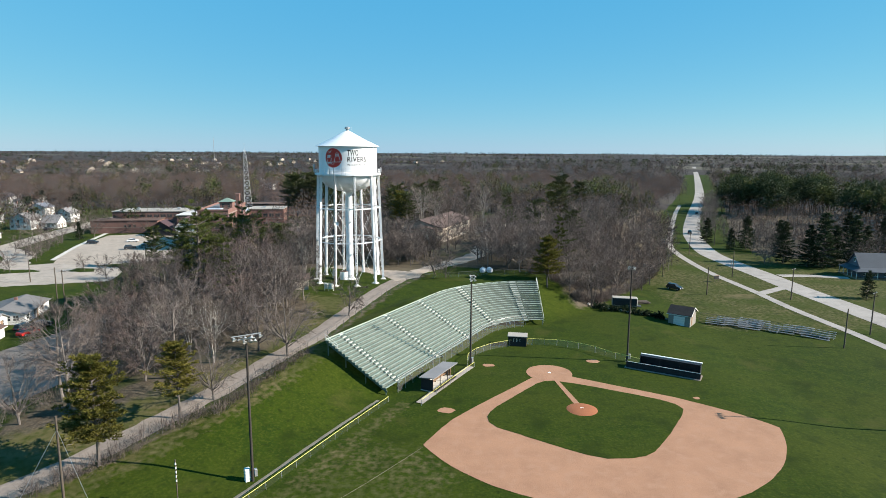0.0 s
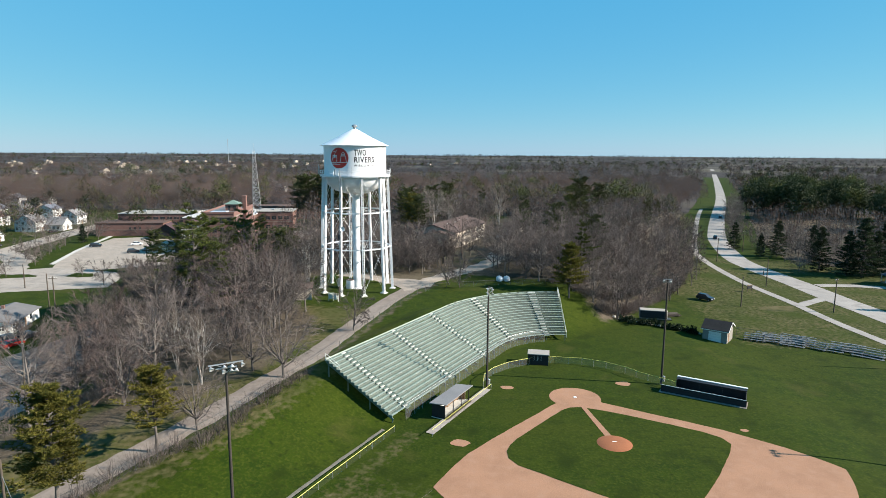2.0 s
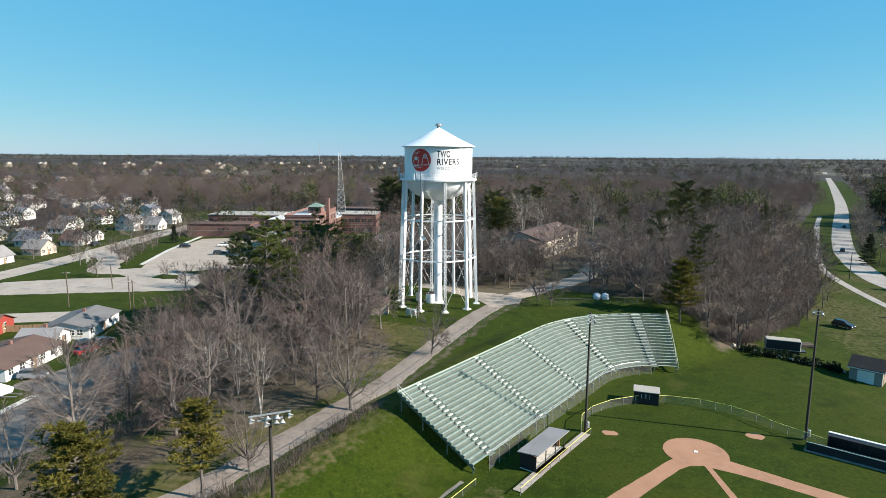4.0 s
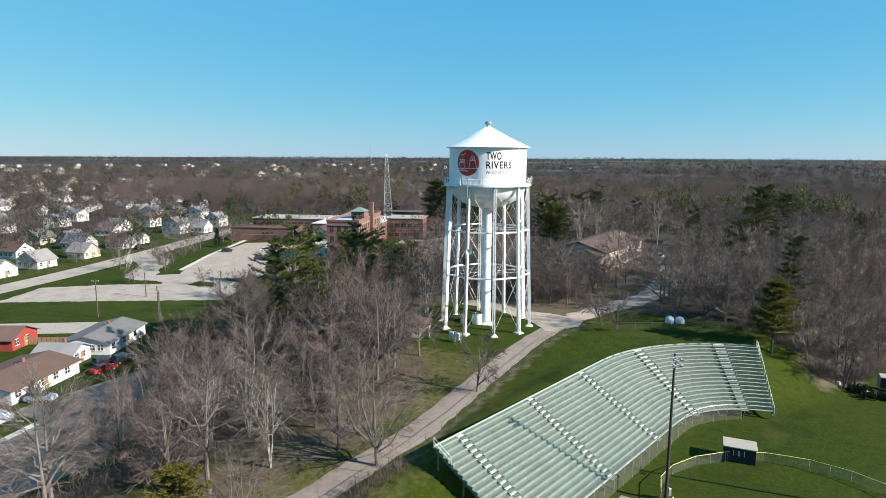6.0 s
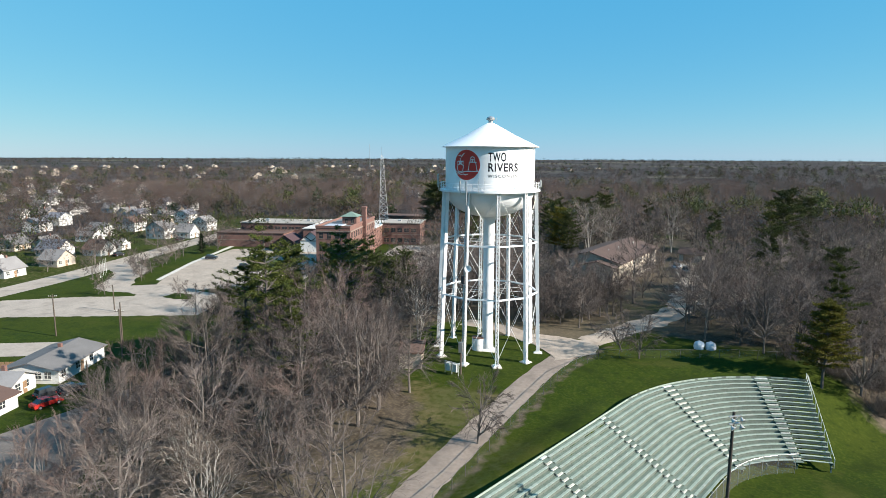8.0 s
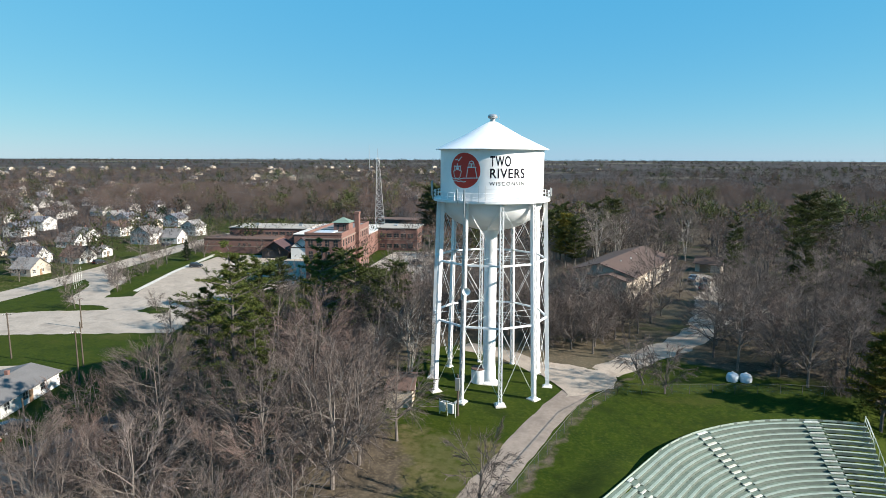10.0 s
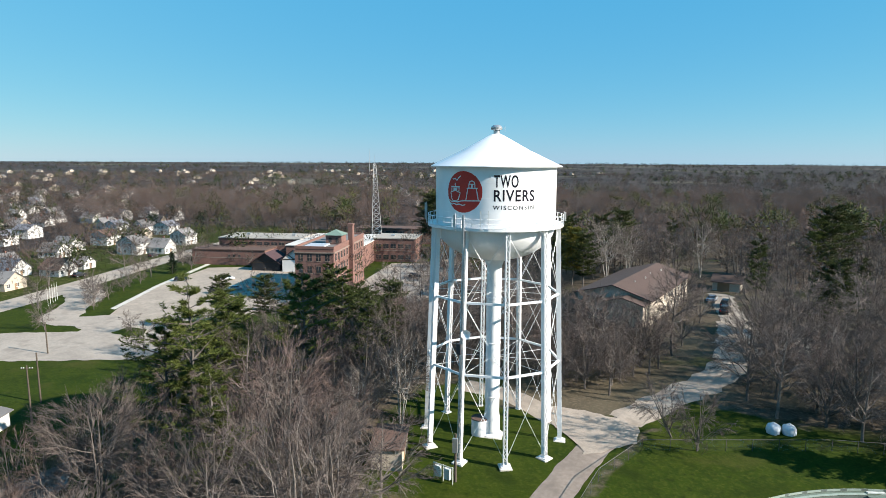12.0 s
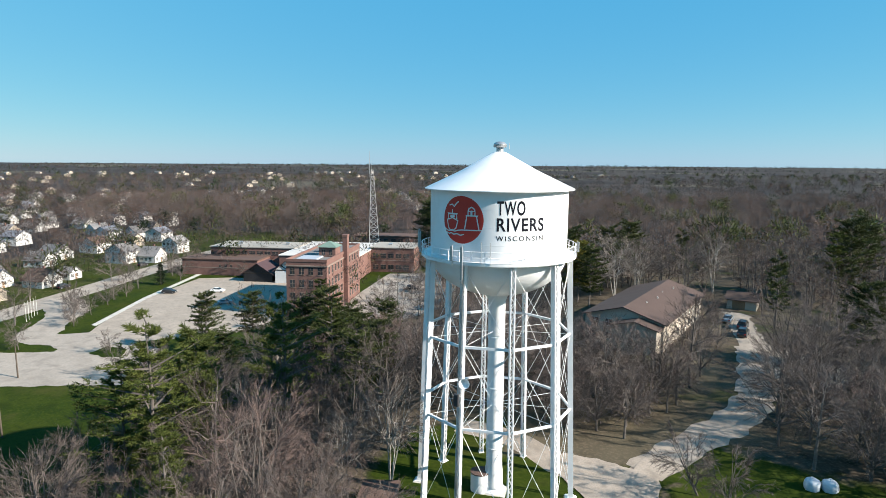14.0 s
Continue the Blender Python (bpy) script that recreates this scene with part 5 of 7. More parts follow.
wood_mix = lambda: R.choices(B[:6] + P[4:5], (4, 4, 3, 3, 6, 0.8, 0.5))[0]
scatter(WOOD_WEST, 104, 4.0, lambda: R.choices(B[:6] + P[:1], (4, 3, 4, 4, 3, 0.5, 0.3))[0], 0.6, 0.95, 4.6)
scatter([p for p in WOOD_EAST if p[1] < 221] + [(22, 222)], 62, 4.0, wood_mix, 0.6, 0.92)
scatter([(-19, 165), (-8, 166), (0, 176), (3, 184), (-12, 187), (-22, 184)], 36, 2.6, lambda: R.choice(B[:5]), 0.42, 0.66, 4.6)
scatter([(-78, 190), (-30, 212), (-20, 242), (-4, 256), (12, 250), (12, 268), (-76, 262)], 26, 4.4, wood_mix, 0.65, 0.98)
scatter([(9, 166), (14, 160), (27, 156), (26, 196), (13, 194)], 22, 4.2, lambda: R.choice(B[:5]), 0.55, 0.85)


def deep_wood(name, label, poly, count, gap, models, seed, lo, hi):
    """Trees further back in the wood, joined: whole models set side by side."""
    g = random.Random(seed)
    made = []
    for made_of, mats in models:
        wood, (tv, tf) = made_of
        tri = [q for f in wood.f for q in ((f[0], f[1], f[2]), (f[0], f[2], f[3]))]
        v = np.concatenate([np.array(wood.v, np.float32), tv])
        made.append((v, np.concatenate([np.array(tri, np.int32), tf + len(wood.v)]), np.r_[np.full(len(tri), mats[0]), np.full(len(tf), mats[1])]))
    xs, ys = [p[0] for p in poly], [p[1] for p in poly]
    vs, fs, ks, n, done, tries = [], [], [], 0, 0, 0
    while done < count and tries < count * 12:
        tries += 1
        x, y = g.uniform(min(xs), max(xs)), g.uniform(min(ys), max(ys))
        if not bool(inside(poly, x, y)) or not clear_of(x, y) or any((x - a) ** 2 + (y - b) ** 2 < gap * gap for a, b in taken):
            continue
        taken.append((x, y))
        v, f, k = g.choice(made)
        a, c = g.uniform(0, 6.28), g.uniform(lo, hi)
        rot = np.array([[math.cos(a), -math.sin(a), 0], [math.sin(a), math.cos(a), 0], [0, 0, 1]]) * c
        vs.append(v @ rot.T + np.array([x, y, z_at(x, y)]))
        fs.append(f + n)
        ks.append(k)
        n += len(v)
        done += 1
    me = soup(name, np.concatenate(vs), np.concatenate(fs), [M_BARK, M_MIDTWIG, M_MIDRED, M_DARKPINE, M_SPRUCE], np.concatenate(ks))
    return tagged(new(name, me), label, "woods", kind="stuff")


lean_models = [(bare_tree(41, 14.9, 7.7, 0.10, 9, 4, 2.4, twig=2, seg=(2, 1)), (0, 1)), (bare_tree(42, 16.3, 6.9, 0.14, 9, 4, 2.4, twig=2, seg=(2, 1)), (0, 1)),
               (bare_tree(43, 14.0, 7.5, 0.08, 9, 4, 2.4, twig=2, seg=(2, 1)), (0, 2)), (bare_tree(44, 16.7, 6.6, 0.16, 9, 4, 2.4, twig=2, seg=(2, 1)), (0, 1)), (bare_tree(45, 14.4, 8.3, 0.10, 9, 4, 2.4, twig=2, seg=(2, 1)), (0, 1))]
pine_models = [(pine_tree(46, 17, 5.4, 9, 0.0, 9, 0.28, 0.34, 0.8, 0.2, 7, 0.16, 0.4), (0, 3))]
deep_wood("deep_woodland", "grey leafless woodland with scattered evergreens", [(20, 215), (75, 218), (90, 258), (108, 310), (24, 312), (22, 262)], 125, 5.0, lean_models * 5 + pine_models, 51, 0.6, 0.92)
deep_wood("deep_woodland", "grey leafless woodland along the hill foot", [(31, 150), (41, 151), (52, 165), (65, 184), (79, 206), (96, 254), (124, 332), (108, 332), (82, 262), (66, 222), (50, 192), (38, 170)], 150, 3.2, lean_models, 53, 0.4, 0.75)
deep_wood("deep_woodland", "grey leafless thicket beside the bungalow street", [(-62, 112), (-57, 92), (-52, 90), (-50, 100), (-53, 140), (-60, 172), (-68, 172), (-65, 150), (-64, 138)], 24, 3.6, lean_models, 54, 0.5, 0.85)
deep_wood("deep_woodland", "grey leafless woodland behind the water tower", [(-78, 262), (12, 266), (17, 318), (-74, 318)], 95, 5.0, lean_models * 5 + pine_models, 52, 0.65, 0.95)
deep_wood("deep_woodland", "grey leafless trees behind the apartment house", [(-14, 250), (13, 252), (27, 258), (36, 236), (48, 244), (46, 266), (24, 280), (-12, 274)], 44, 3.8, lean_models, 56, 0.6, 0.9)


# woods too far off to tell trees apart
def far_woods(name, label, count, where, height, twigs, width, mats, mix, seed, conifer=""):
    """Many simple crowns in one mesh: slim slivers that face outwards round a stem."""
    g = np.random.default_rng(seed)
    xy = where(g, count)
    n = len(xy)
    h = height * g.uniform(0.6, 1.2, n)
    z0 = land(xy[:, 0], xy[:, 1])
    base = np.stack([xy[:, 0], xy[:, 1], z0], -1)
    a = g.uniform(0, 2 * np.pi, (n, twigs))
    hh = h[:, None]
    if conifer == "spruce":
        f = g.uniform(0.06, 1.0, (n, twigs)) ** 1.2
        rr = (1.03 - f) * 0.23 * hh * g.uniform(0.75, 1.05, (n, twigs))
        c = np.stack([rr * np.cos(a), rr * np.sin(a), f * hh], -1)
        out = np.stack([np.cos(a), np.sin(a), 0.35 + 0 * a], -1)
    else:
        # a domed crown; a pine's breaks up into a few tufted masses
        mid, tall, wide = (0.60, 0.42, 0.30) if conifer else (0.58, 0.44, 0.40)
        e = g.uniform(-0.65, 1.0, (n, twigs))
        out = np.stack([np.sqrt(1 - e * e) * np.cos(a), np.sqrt(1 - e * e) * np.sin(a), e], -1)
        size = np.stack([wide * hh * g.uniform(0.8, 1.2, (n, 1)), wide * hh * g.uniform(0.8, 1.2, (n, 1)), tall * hh], -1)
        if conifer:
            lump = g.integers(0, 8, (n, twigs))
            e8, a8 = g.uniform(-0.7, 1.0, (n, 8)), g.uniform(0, 2 * np.pi, (n, 8))
            core = np.stack([np.sqrt(1 - e8 * e8) * np.cos(a8), np.sqrt(1 - e8 * e8) * np.sin(a8), e8], -1) * g.uniform(0.35, 0.85, (n, 8, 1))
            c = (core[np.arange(n)[:, None], lump] + out * np.array([0.42, 0.42, 0.24])) * size
        else:
            c = out * g.uniform(0.5, 1.0, (n, twigs, 1)) ** 0.6 * size
        c[..., 2] += mid * hh
    c = base[:, None] + c
    face = out + g.normal(0, 0.32, (n, twigs, 3))
    d = (out * 0.5 + np.array([0, 0, 0.1 if conifer else 0.6])) + g.normal(0, 0.5, (n, twigs, 3))
    d /= np.linalg.norm(d, axis=-1, keepdims=True)
    ln = ((0.11 if conifer else 0.13) * hh * g.uniform(0.6, 1.3, (n, twigs)))[..., None]
    s = np.cross(d, face)
    s *= width / (np.linalg.norm(s, axis=-1, keepdims=True) + 1e-6)
    tri = np.stack([c - s, c + s, c + d * ln], 2).reshape(-1, 3)
    index = np.repeat(g.choice(len(mats), n, p=mix), twigs)
    # stems
    st = base + np.array([0, 0, -0.5])
    w = np.stack([0.014 * h, 0 * h, 0 * h], -1)
    stem = np.stack([st - w, st + w, base + np.stack([0 * h, 0 * h, 0.6 * h], -1)], 1).reshape(-1, 3)
    v = np.concatenate([tri, stem])
    t = np.arange(len(v)).reshape(-1, 3)
    me = soup(name, v, t, mats, np.concatenate([index, np.repeat(0, n)]))
    return tagged(new(name, me), label, "woods", kind="stuff")


def sector(r0, r1, a0, a1, keep=None):
    """Places between two distances from the field and two bearings (degrees, left of +y)."""
    def where(g, count):
        r = np.sqrt(g.uniform(r0 * r0, r1 * r1, count))
        a = np.radians(g.uniform(a0, a1, count))
        xy = np.stack([-r * np.sin(a), r * np.cos(a)], -1)
        ok = np.abs(side_of(HIGHWAY, xy[:, 0], xy[:, 1])) > 14
        if keep is not None:
            ok &= keep(xy[:, 0], xy[:, 1])
        return xy[ok]
    return where


def patchy(k, cut):
    """Keeps clumps and leaves clearings, on a scale of k per metre."""
    return lambda x, y: np.sin(x * k + 1.3 * np.sin(y * k * 0.7)) * np.sin(y * k * 1.1 + 1.7 * np.sin(x * k * 0.6)) > cut


FT = [M_FARTWIG, M_FARRED, M_SPRUCE, M_DARKPINE]
deep_wood("deep_woodland", "grey leafless trees behind the farmhouse", [(122, 236), (140, 222), (160, 214), (200, 216), (220, 330), (160, 345), (138, 300), (126, 270)], 105, 4.2, lean_models[:3], 55, 0.45, 0.8)
open_town = lambda x, y: (x < -85) & ~((x > -190) & (x < -95) & (y < 300)) & (np.abs(x + 175) > 9)
westward = lambda x, y: side_of(HIGHWAY, x, y) > np.where(y < 490, 21, 12)
north = lambda x, y: ((x > -85) & (y > 300)) | ((x < -85) & (y > 390))
far_woods("evergreens", "scattered dark pines above the leafless wood", 120, sector(255, 640, -16, 30, lambda x, y: north(x, y) & westward(x, y)), 18, 170, 0.3, [M_SPRUCE, M_DARKPINE], [0.3, 0.7], 7, "pine")
far_woods("woodland", "grey-brown leafless woodland with dark evergreens", 2100, sector(300, 720, -26, 40, lambda x, y: north(x, y) & westward(x, y)), 16, 200, 0.20, FT, [0.66, 0.32, 0.0, 0.02], 1)
far_woods("woodland", "grey-brown leafless woodland reaching the horizon", 3000, sector(700, 1700, -42, 52, patchy(0.006, -0.6)), 15, 56, 0.62, FT, [0.70, 0.18, 0.07, 0.05], 2)
far_woods("evergreens", "dark pine clumps in the far country", 420, sector(640, 1900, -42, 52, patchy(0.011, 0.35)), 17, 60, 0.6, [M_SPRUCE, M_DARKPINE], [0.5, 0.5], 12, "pine")
far_woods("woodland", "dark woodland near the horizon", 6000, sector(1700, 4300, -45, 55, patchy(0.0035, -0.3)), 15, 18, 2.0, FT, [0.66, 0.14, 0.16, 0.04], 3)
far_woods("evergreens", "dark evergreens among the houses", 120, sector(230, 1000, 18, 54, open_town), 14, 150, 0.28, [M_SPRUCE, M_DARKPINE], [0.5, 0.5], 8, "pine")
far_woods("town_trees", "leafless street trees among the houses", 2500, sector(200, 800, 18, 56, open_town), 13.5, 84, 0.22, FT, [0.74, 0.2, 0.01, 0.05], 4)
far_woods("town_trees", "leafless trees in the farther town", 1300, sector(780, 1700, 16, 56), 14, 40, 0.6, FT, [0.76, 0.16, 0.04, 0.04], 14)
east_side = lambda x, y: side_of(HIGHWAY, x, y) < np.where(y > 300, -13, -34)
GROVE = [(186, 424), (190, 392), (198, 368), (214, 362), (218, 328), (224, 300), (290, 318), (285, 390), (262, 450), (225, 476)]
far_woods("pine_wood", "grove of tall dark pines beyond the highway", 1700, sector(330, 560, -44, -18, lambda x, y: east_side(x, y) & inside(GROVE, x, y) & patchy(0.055, -0.12)(x, y)), 22, 300, 0.30, [M_SPRUCE, M_DARKPINE], [0.6, 0.4], 5, "pine")
far_woods("pine_wood", "dark pine belts along the far highway", 170, sector(560, 1500, -34, -20, lambda x, y: east_side(x, y) & patchy(0.012, 0.1)(x, y)), 17, 90, 0.5, [M_SPRUCE, M_DARKPINE], [0.6, 0.4], 15, "pine")
far_woods("woodland", "leafless trees beyond the highway", 1300, sector(300, 1000, -44, -19, east_side), 13.5, 95, 0.22, FT, [0.72, 0.25, 0.01, 0.02], 6)


# ---- things round the ball field ----
def flood_pole(x, y, height, arms, face, label="tall weathered wooden floodlight pole beside the ball field"):
    """A wooden mast with crossarms of floodlights turned to the field; arms: drop, half width, places of lamps."""
    z = z_at(x, y)
    t = thing("floodlight_pole", label, "floodlight", "floodlight poles", at=pose(x, y, z, 0, 0, face))
    part("mast", Shape().tube((0, 0, -0.3), (0, 0, height), 0.19, 0.12, 10), M_MAST, t, smooth=True)
    for drop, wide, lamps in arms:
        h = height - drop
        arm = part("crossarm", Shape().beam((0.18, -wide, h), (0.18, wide, h), 0.09, 0.11), M_GREYMETAL, t)
        part("arm_brace", Shape().beam((0.16, -wide * 0.6, h), (0.16, 0, h - 0.5), 0.04, 0.05).beam((0.16, wide * 0.6, h), (0.16, 0, h - 0.5), 0.04, 0.05), M_GREYMETAL, arm)
        for k, s in enumerate(lamps):
            lamp = Shape().lathe([(0.01, 0.0), (0.09, 0.0), (0.12, 0.11), (0.23, 0.26), (0.25, 0.32), (0.22, 0.32), (0.04, 0.23)], 12)
            o = part("floodlight", lamp, M_LAMP, arm, "round silver floodlight", smooth=True)
            o.matrix_basis = pose(0.34, s, h - 0.12, 0, 128 + 9 * (k % 3), 24 * math.sin(2.3 * k + 1))
    part("junction_box", Shape().box(-0.22, 0.18, 0.6, 0.22, 0.55, 1.5, None, 0.04), M_GREYMETAL, t)
    return t


p = flood_pole(-22.7, 67.8, 18.4, ((0.15, 1.65, (-1.5, -0.2, 0.55, 1.45)), (0.6, 1.0, (-0.35, 0.45, 0.95))), -58)
part("switch_cabinet", Shape().box(-0.75, -0.85, -0.1, -0.05, -0.2, 1.6, None, 0.05), M_STEPWHITE, p, "white switch cabinet at the pole foot")
flood_pole(5.2, 108.0, 17.4, ((0.3, 0.6, (-0.48, 0.48)), (0.95, 0.6, (-0.48, 0.48))), -60)
flood_pole(35.1, 110.9, 18.6, ((0.35, 0.7, (-0.56, 0.56)),), -120)
flood_pole(72.8, 83.6, 18.5, ((0.35, 1.0, (-0.8, 0.8)),), 170)


def fence_line(pts, height, label, cap=None, pipe=M_GREYMETAL, spacing=2.8, fabric=True, name="chain_link_fence", group="fences"):
    """Posts, top rail and wire between the corners of a line."""
    t = thing(name, label, "fence", group)
    line = [Vector(p) for p in pts]
    nodes = []
    for a, b in zip(line, line[1:]):
        n = max(1, round((b - a).length / spacing))
        nodes += [a.lerp(b, i / n) for i in range(n)]
    nodes.append(line[-1])
    post = Shape().tube((0, 0, -0.2), (0, 0, height), 0.036, n=6)
    pd = post.data("post", pipe)
    for q in nodes:
        o = new("post", pd)
        o.parent, o.location = t, (q.x, q.y, z_at(q.x, q.y))
    for a, b in zip(nodes, nodes[1:]):
        za, zb = z_at(a.x, a.y), z_at(b.x, b.y)
        part("top_rail", Shape().tube((a.x, a.y, za + height), (b.x, b.y, zb + height), 0.042 if cap else 0.028, n=6), cap or pipe, t)
        if fabric:
            part("wire_mesh", Shape().add([(a.x, a.y, za + 0.05), (b.x, b.y, zb + 0.05), (b.x, b.y, zb + height), (a.x, a.y, za + height)], [(0, 1, 2, 3)]), M_SCREEN if height > 1.2 and cap else M_FAB, t)
    return t


fence_line(FIELD_EDGE, 0.95, "low wire fence with a yellow capped rail along the turf", M_YELLOW)
ribbon([(-30.9, 50.4), (-23.6, 64.0), (-16.5, 79.2), (-10.2, 91.8)], 0.85, 0.07, 2, 0.25, "drain_strip", M_STRIP, "narrow worn grey strip along the fence", "strip")
curve = [(4.6, 107.6), (4.9, 111.0), (6.6, 114.2), (9.6, 117.2), (13.6, 119.5), (18.5, 120.5), (23.4, 119.9), (27.4, 118.0), (30.2, 115.6), (31.6, 113.6)]
fence_line(curve, 1.3, "curved wire fence with a yellow capped rail behind home plate", M_YELLOW)
fence_line([(31.6, 113.6), (34.8, 110.6), (37.0, 108.6)], 1.25, "short wire fence with a pale capped rail", M_YELLOW)
fence_line([(-3.2, 90.0), (1.4, 98.8), (5.9, 107.2)], 1.0, "low wire fence with a yellow capped rail before the dugout", M_YELLOW)
ribbon([(-3.6, 90.8), (0.95, 99.4), (5.3, 107.4)], 1.3, 0.09, 2, 0, "dugout_walk", M_PAVE, "pale concrete walk before the dugout", "walk")
road_side = []
for (ax, ay), (bx, by) in list(zip(HILL_ROAD, HILL_ROAD[1:]))[1:9]:
    d = Vector((bx - ax, by - ay)).normalized()
    road_side.append((ax + d.y * 3.1, ay - d.x * 3.1))
fence_line(road_side[:-1] + [(-5.5, 150.2)], 1.5, "grey wire fence along the hill lane", None, M_PIPE)
fence_line([(-5.5, 150.2), (4, 152.5), (16, 155.5), (27, 156.5)], 1.4, "grey wire fence at the wood's edge above the grandstand", None, M_PIPE)
fence_line([(62.5, 143.5), (74, 136.5), (84.5, 128.5)], 1.8, "grey wire fence beside the parked bleachers", None, M_PIPE, spacing=3.5)


def dugout_west():
    t = thing("dugout", "roofed dugout with black ends and a white inner wall", "dugout", at=pose(-1.55, 95.4, 0, 0, 0, 62.5))
    length, deep = 8.0, 2.2
    part("back_wall", Shape().box(0, deep - 0.12, 0, length, deep, 2.1), M_BLACKP, t)
    part("end_wall", Shape().box(0, 0, 0, 0.12, deep - 0.12, 2.05), M_BLACKP, t, "black painted end wall")
    part("end_wall", Shape().box(length - 0.12, 0.7, 0, length, deep - 0.12, 2.05), M_TIMBER, t)
    part("inner_wall", Shape().box(0.12, deep - 0.16, 0.05, length - 0.12, deep - 0.121, 2.05), M_STEPWHITE, t, "white painted inner wall")
    part("floor_slab", Shape().box(-0.1, -0.5, -0.1, length + 0.1, deep, 0.09), M_CONC, t)
    roof = Shape().add([(-0.35, -0.45, 2.42), (length + 0.35, -0.45, 2.42), (length + 0.35, deep + 0.3, 2.12), (-0.35, deep + 0.3, 2.12),
                        (-0.35, -0.45, 2.54), (length + 0.35, -0.45, 2.54), (length + 0.35, deep + 0.3, 2.24), (-0.35, deep + 0.3, 2.24)],
                       [(3, 2, 1, 0), (4, 5, 6, 7), (0, 1, 5, 4), (1, 2, 6, 5), (2, 3, 7, 6), (3, 0, 4, 7)])
    part("roof", roof, M_SHINGLEG, t, "grey felted sloping roof")
    for k in (0.06, 2.7, 5.35, length - 0.06):
        part("post", Shape().box(k - 0.05, 0.0, 0, k + 0.05, 0.1, 2.45), M_BLACKP, t)
    bench = part("bench", Shape().box(0.4, deep - 0.7, 0.42, length - 0.4, deep - 0.3, 0.48), M_TIMBER, t)
    for k in (0.8, 4, 7.2):
        part("bench_leg", Shape().box(k - 0.04, deep - 0.62, 0.05, k + 0.04, deep - 0.38, 0.42), M_TIMBER, bench)


def dugout_east():
    t = thing("dugout", "long low black-walled dugout with a pale roof edge", "dugout", at=pose(36.6, 107.9, 0, 0, 0, -29.5))
    n = 10.4
    part("back_wall", Shape().box(0, 0.9, 0, n, 1.05, 2.25), M_BLACKP, t, "black painted back wall")
    part("end_wall", Shape().box(0, -0.5, 0, 0.12, 0.9, 2.15), M_BLACKP, t)
    part("end_wall", Shape().box(n - 0.12, -0.5, 0, n, 0.9, 2.15), M_BLACKP, t)
    part("roof_edge", Shape().box(-0.1, 0.75, 2.25, n + 0.1, 1.2, 2.36), M_STEPWHITE, t, "pale roof edge board")
    part("roof", Shape().box(-0.05, -0.2, 2.15, n + 0.05, 0.75, 2.24), M_BLACKP, t)
    part("floor_slab", Shape().box(-2.4, -2.0, -0.1, n + 0.3, 0.9, 0.08), M_ROAD, t)
    for k in range(4):
        x = 0.06 + k * (n - 0.12) / 3
        part("post", Shape().box(x - 0.05, -0.55, 0, x + 0.05, -0.45, 2.15), M_BLACKP, t)
    rail = part("front_fence", Shape().beam((-2.2, -1.5, 0.62), (n + 0.2, -1.5, 0.62), 0.07, 1.05), M_BLACKP, t)
    part("cap", Shape().tube((-2.2, -1.5, 1.18), (n + 0.2, -1.5, 1.18), 0.05), M_STEPWHITE, rail, "pale fence cap")
    part("bench", Shape().box(0.5, 0.3, 0.4, n - 0.5, 0.7, 0.46), M_TIMBER, t)


dugout_west()
dugout_east()
booth = thing("announcer_booth", "small black booth with a flat pale roof", "booth", at=pose(13.4, 119.7, 0, 0, 0, -9))
part("body", Shape().box(0, 0, 0, 3.7, 2.2, 2.05), M_BLACKP, booth)
part("roof", Shape().box(-0.15, -0.35, 2.05, 3.85, 2.45, 2.2, None, 0.04), M_ROOFTAN, booth, "pale flat roof")
for x in (1.15, 1.85):
    w = part("window", Shape().box(x, -0.02, 0.95, x + 0.5, 0.0, 1.6), M_GLASS, booth)
    part("window_frame", Shape().box(x - 0.06, -0.035, 0.9, x, 0.0, 1.65).box(x + 0.5, -0.035, 0.9, x + 0.56, 0.0, 1.65), M_STEPWHITE, w)
part("door", Shape().box(3.7, 0.6, 0, 3.73, 1.5, 1.95), M_TIMBER, booth)
foul = Shape().tube((0, 0, -0.3), (0, 0, 5.6), 0.07, n=8)
fp = thing("striped_post", "thin post striped white and dark beside the turf", "post", at=pose(-29.3, 62.3, z_at(-29.3, 62.3)))
part("shaft", foul, M_WOODPOLE, fp)
for k in range(5):
    part("white_band", Shape().tube((0, 0, 3.0 + k * 0.5), (0, 0, 3.25 + k * 0.5), 0.085, n=8), M_STEPWHITE, fp)


def utility_pole(x, y, height, arm=0.0, turn=0.0, guys=(), label="weathered wooden utility pole"):
    z = z_at(x, y)
    t = thing("utility_pole", label, "utility pole", "utility poles", at=pose(x, y, z, 0, 0, turn))
    part("mast", Shape().tube((0, 0, -0.3), (0, 0, height), 0.16, 0.11, 9), M_WOODPOLE, t, smooth=True)
    if arm:
        a = part("crossarm", Shape().beam((-arm, 0, height - 0.5), (arm, 0, height - 0.5), 0.1, 0.12), M_WOODPOLE, t)
        for s in (-0.9, -0.5, 0.5, 0.9):
            part("insulator", Shape().lathe([(0.05, 0), (0.06, 0.1), (0.03, 0.18)], 8, (s * arm, 0)), M_STEPWHITE, a).location = (0, 0, height - 0.44)
    for gx, gy in guys:
        part("guy_wire", Shape().tube((0, 0, height * 0.85), (gx, gy, 0), 0.02, n=4), M_GREYMETAL, t)
    return t


